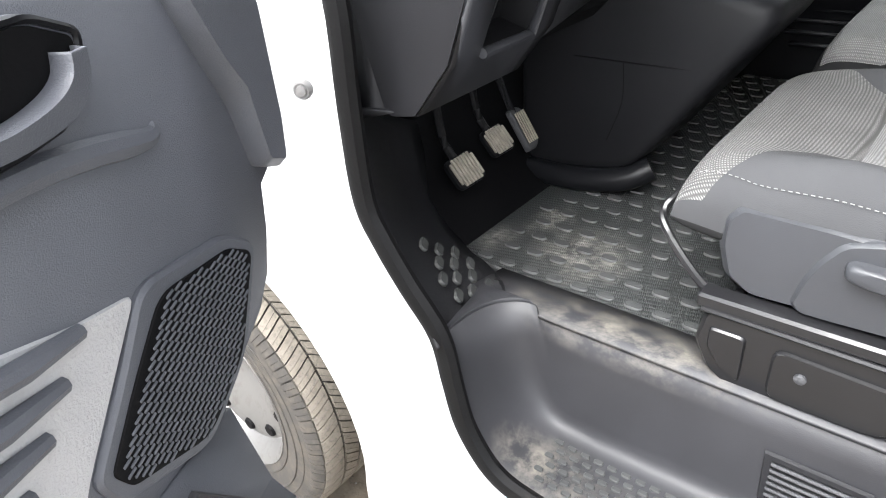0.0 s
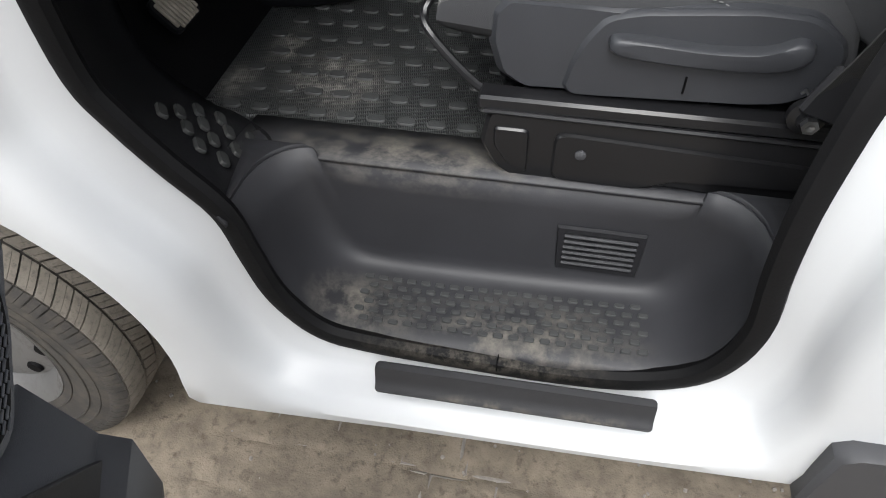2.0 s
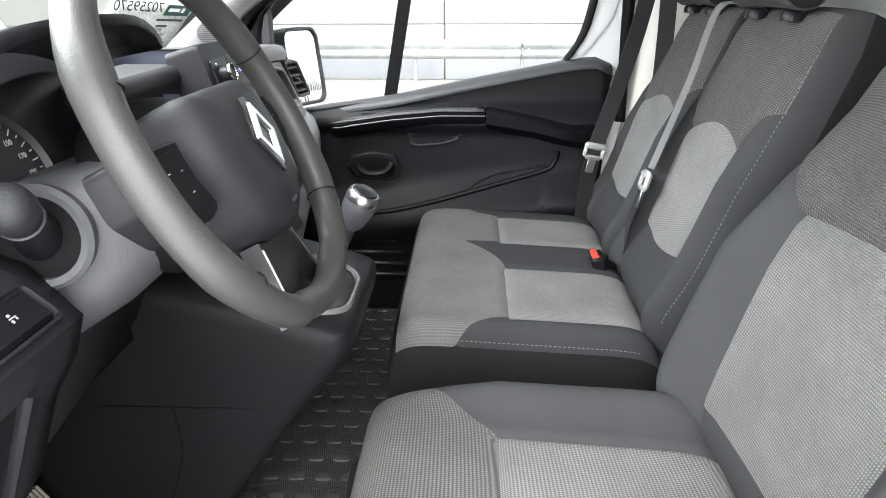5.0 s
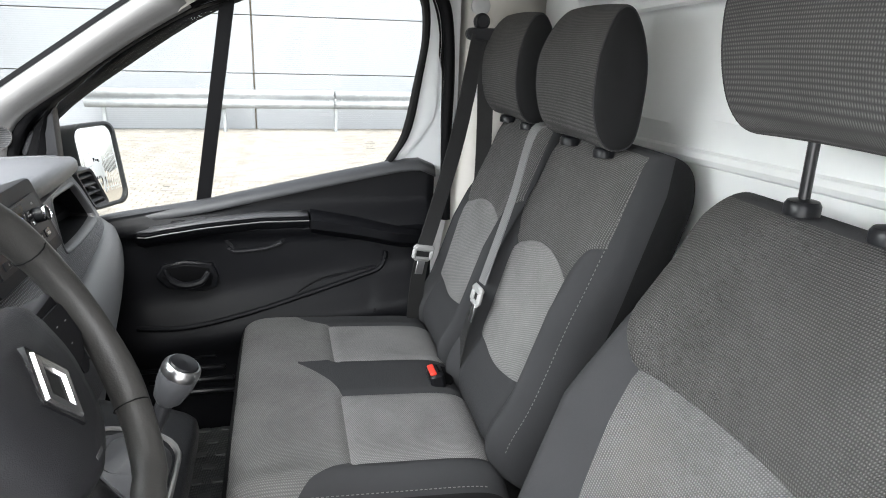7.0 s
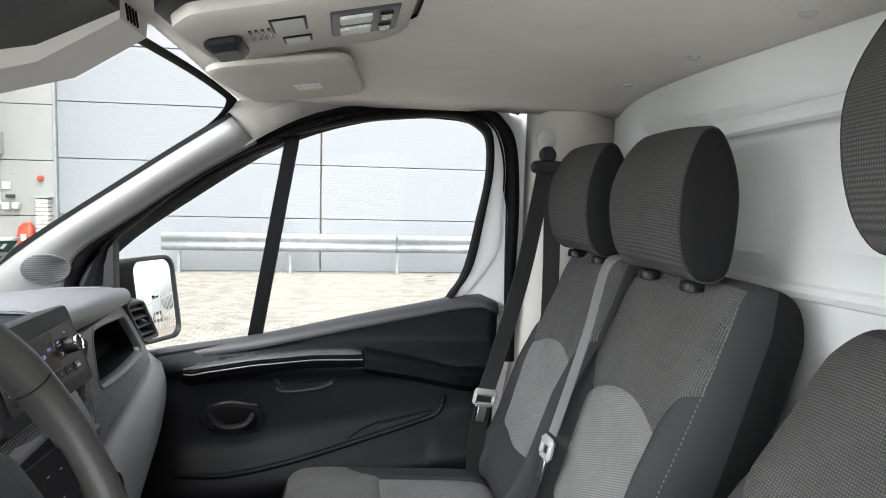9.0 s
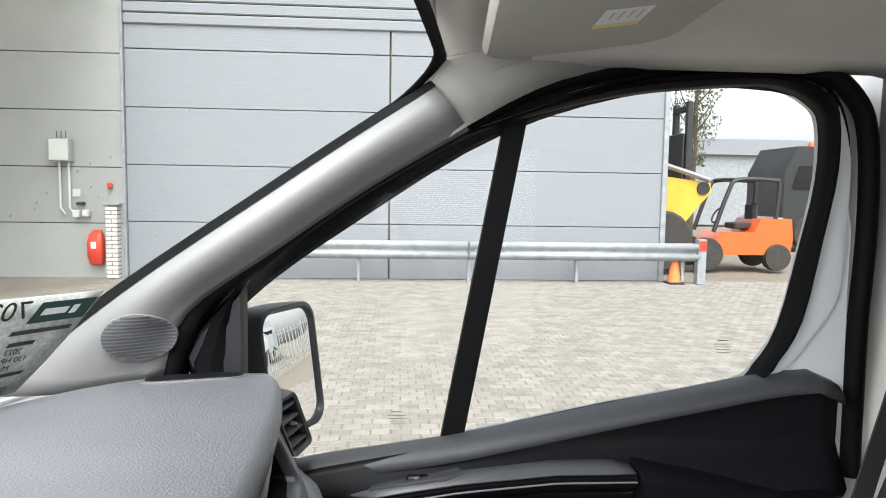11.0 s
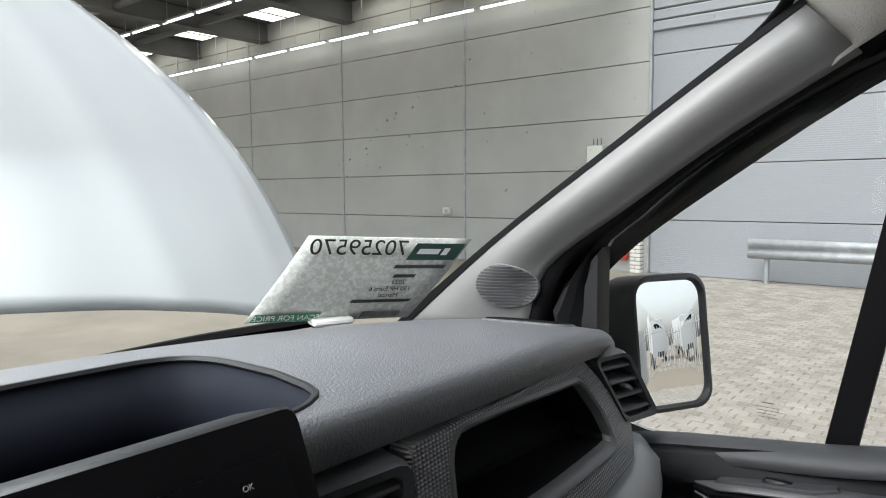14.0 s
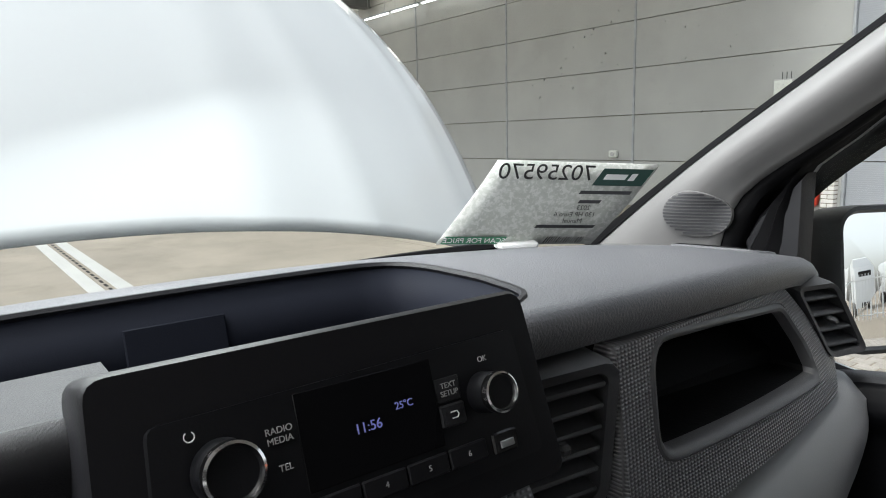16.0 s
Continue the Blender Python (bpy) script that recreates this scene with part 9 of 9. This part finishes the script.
for k in range(5):
    u0, z0 = 0.47 + 0.030 * k, 1.050 - 0.027 * k
    part("grip_rib", Geo().tube([D(u0, z0, 0.004), D(u0 + 0.06, z0 + 0.012, 0.010), D(u0 + 0.22, z0 + 0.05, 0.010)], [0.007, 0.010, 0.010], 8), DOORM, d1)
# bottle bin at the foot of the door
bins = part("door_bin", Geo().loft([[D(u, z, 0.0) for u, z in [(0.335, 0.84), (0.62, 0.85)]], [D(u, z, 0.02) for u, z in [(0.325, 0.72), (0.62, 0.73)]], [D(u, z, 0.038) for u, z in [(0.315, 0.68), (0.62, 0.70)]], [D(u, z, 0.044) for u, z in [(0.33, 0.60), (0.62, 0.62)]], [D(u, z, 0.03) for u, z in [(0.38, 0.52), (0.62, 0.52)]]], closed=False), DOORM, d1, "open door bin", solid=0.006)
part("bin_divider", Geo().plate([(0.352, 0.716), (0.44, 0.836), (0.47, 0.83), (0.60, 0.73), (0.60, 0.70)], lambda a, b, d: D(a, b, 0.02 + d), 0.008, 0.002), PLASTIC, bins)
pb = thing("paper_bag", "crumpled brown paper bag in the door bin", "paper bag", at=tuple(D(0.42, 0.62, 0.05)))
part("crumpled_paper", Geo().grid(np.linspace(-1, 1, 15), np.linspace(-1, 1, 15), lambda a, b: D(0.490 + 0.095 * a, 0.735 + 0.03 * a - 0.02 * a * a + 0.035 * noise.noise((a * 2.3, b * 2.3, 1)) + 0.014 * noise.noise((a * 6, b * 6, 4)), 0.050 + 0.034 * b)), PAPER, pb, smooth=False, solid=0.0015)

# ---------------------------------------------------------------- windscreen sheet and other small things
sk = thing("price_sheet", "white printed stock sheet leaning inside the windscreen", "sign", at=(0.19, 0.56, 1.46))
TL, TR_, BL = Vector((0.191, 0.492, 1.528)), Vector((0.287, 0.720, 1.514)), Vector((0.097, 0.452, 1.406))
ex, ey = (TR_ - TL), (BL - TL)
exn = ex.normalized()
eyn = (ey - exn * ey.dot(exn)).normalized()
ezn = exn.cross(eyn).normalized()
if ezn.x < 0:
    ezn = -ezn


def K(u, v, d=0.0):
    """On the sheet seen from the cab: u across, v down, both 0..1."""
    return TL + ex * u + ey * v + ezn * d


sheet = part("sheet", Geo().grid(np.linspace(0, 1, 9), np.linspace(0, 1, 7), lambda u, v: K(u, v, 0.004 * math.sin(math.pi * v))), SHEET, sk, solid=0.0008)


def flat(u0, v0, u1, v1, m, nm, d=0.0062):
    return part(nm, Geo().grid(np.linspace(u0, u1, 6), np.linspace(v0, v1, 4), lambda u, v: K(u, v, 0.004 * math.sin(math.pi * v) + d - 0.004)), m, sheet)


flat(0.66, 0.05, 0.98, 0.24, DKGREEN, "logo_patch")
flat(0.70, 0.11, 0.84, 0.17, WHITEP, "logo_bar", 0.0066)
flat(0.86, 0.10, 0.90, 0.18, WHITEP, "logo_bar", 0.0066)
flat(0.02, 0.885, 0.40, 0.985, GREEN, "caption_band")
shear = Matrix(((-exn.x, -eyn.x, ezn.x, 0), (-exn.y, -eyn.y, ezn.y, 0), (-exn.z, -eyn.z, ezn.z, 0), (0, 0, 0, 1)))


def sheet_words(text, u, v, size, m, d=0.003):
    words("printed_line", text, size, m, Matrix.Translation(K(u, v, 0.004 * math.sin(math.pi * v) + d)) @ shear, sheet, 0.0001)


sheet_words("70259570", 0.33, 0.11, 0.036, INK)
sheet_words("SCAN FOR PRICE", 0.21, 0.935, 0.0125, WHITEP, 0.0032)
sheet_words("2023", 0.72, 0.50, 0.011, INK)
sheet_words("130 HP Euro 6", 0.70, 0.585, 0.011, INK)
sheet_words("Manual", 0.72, 0.665, 0.011, INK)
for v, u0, u1 in ((0.32, 0.62, 0.95), (0.43, 0.66, 0.80), (0.745, 0.52, 0.90)):
    flat(u0, v - 0.02, u1, v + 0.02, PLASTIC_G, "text_bar")
rq = random.Random(11)
for k in range(16):
    u = 0.66 + k * 0.016
    part("print_stripe", Geo().grid([u, u + rq.choice((0.004, 0.008))], [0.89, 0.97], lambda a, b: K(a, b, 0.0025)), INK, sheet)
hd = thing("sheet_holder", "small white plastic holder under the stock sheet on the dash", "holder", at=(0.14, 0.57, 1.40))
part("foot", Geo().rbox((0, 0, 0), (0.030, 0.062, 0.010), 0.003, Matrix.Translation((0.150, 0.563, 1.399)) @ Matrix.Rotation(radians(-22), 4, 'Z')), WHITEP, hd)
wp = thing("wiper", "black windscreen wiper resting below the glass", "wiper", at=(0.0, 0.4, 1.33))
part("blade", Geo().tube(smooth_curve([(0.0, 0.20, 1.365), (0.03, 0.42, 1.378), (0.085, 0.66, 1.385)], 5), 0.009, 6), RUBBER, wp)
part("arm", Geo().tube([(-0.05, 0.30, 1.34), (-0.02, 0.36, 1.362), (0.02, 0.43, 1.375)], 0.008, 6), BLACKSTEEL, wp)
# fittings on the warehouse wall
eb = thing("electric_box", "pale metal electric cabinet with conduits on the concrete wall", "electric box", at=(-5.28, WALL_Y - 0.1, 2.27))
part("cabinet", Geo().rbox((-5.28, WALL_Y - 0.10, 2.27), (0.36, 0.20, 0.40), 0.012), PALE, eb)
part("cabinet_door", Geo().rbox((-5.28, WALL_Y - 0.205, 2.27), (0.32, 0.01, 0.36), 0.004), SHEET, eb)
for k in range(3):
    part("gland", Geo().tube([(-5.36 + 0.08 * k, WALL_Y - 0.08, 2.47), (-5.36 + 0.08 * k, WALL_Y - 0.08, 2.60)], 0.008, 6), MACHBLACK, eb)
for dx in (-0.06, 0.10):
    part("conduit", Geo().tube([(-5.28 + dx, WALL_Y - 0.05, 2.08), (-5.28 + dx, WALL_Y - 0.05, 1.25), (-5.20 + dx, WALL_Y - 0.05, 1.14)], 0.022, 8), SHEET, eb)
jb = thing("junction_box", "small pale junction box on the concrete wall", "junction box", at=(-9.1, WALL_Y - 0.07, 1.13))
part("box", Geo().rbox((-9.12, WALL_Y - 0.07, 1.13), (0.20, 0.12, 0.16), 0.02), SHEET, jb)
part("cover", Geo().lathe([(0.05, 0), (0.05, 0.012), (0.0, 0.014)], pose(-9.10, WALL_Y - 0.13, 1.13, 90, 0, 0), 16), PALE, jb)
hr_ = thing("hose_cover", "rounded red plastic extinguisher cover on the wall", "extinguisher cover", at=(-4.75, WALL_Y - 0.12, 0.6))
rr = []
for z, w, dpt in ((0.22, 0.06, 0.05), (0.26, 0.11, 0.14), (0.40, 0.13, 0.20), (0.62, 0.135, 0.20), (0.78, 0.12, 0.16), (0.86, 0.06, 0.06)):
    rr.append([(-4.72 + a * w * 2, WALL_Y - 0.02 - dpt / 2 + b * dpt, z) for a, b in roundrect(1, 1, 0.3, 4)])
part("cover", Geo().loft(rr, True, True, True), REDM, hr_)
part("mark", Geo().rbox((-4.72, WALL_Y - 0.225, 0.60), (0.09, 0.012, 0.12), 0.003), WHITEP, hr_)
so = thing("wall_socket", "grey power sockets with a hanging cable on the wall", "socket", at=(-4.95, WALL_Y - 0.08, 1.18))
for k, (dx, dz, s) in enumerate(((-0.10, 0.0, 0.12), (0.06, 0.01, 0.11))):
    part("socket", Geo().rbox((-4.95 + dx, WALL_Y - 0.08, 1.15 + dz), (s, 0.12, s * 1.1), 0.015), SHEET, so)
part("bracket", Geo().rbox((-4.99, WALL_Y - 0.06, 1.33), (0.14, 0.08, 0.06), 0.01), MACHBLACK, so)
part("notice", Geo().rbox((-5.07, WALL_Y - 0.025, 1.52), (0.14, 0.02, 0.14), 0.003), SHEET, so)
al = thing("alarm_lamp", "small red alarm lamp at the wall corner", "alarm lamp", at=(-4.48, WALL_Y - 0.06, 1.66))
part("lamp", Geo().rbox((-4.48, WALL_Y - 0.06, 1.66), (0.09, 0.08, 0.10), 0.02), REDM, al)

# ---------------------------------------------------------------- paving blocks beside the doorway, one by one
pv = []
for k in range(4):
    vs, fs = paver_verts(0, 0, 0, 0.131 - 0.0015 * k, 0.104 - 0.0012 * k)
    me = bpy.data.meshes.new("paving_block")
    me.from_pydata(vs, [], fs)
    me.materials.append(PAVER)
    pv.append(me)
for i, (x, y, dz) in enumerate(near_spots[:300]):
    ob = new("paving_block", pv[i % 4])
    ob.parent = pavement
    ob.location = (x, y, dz)
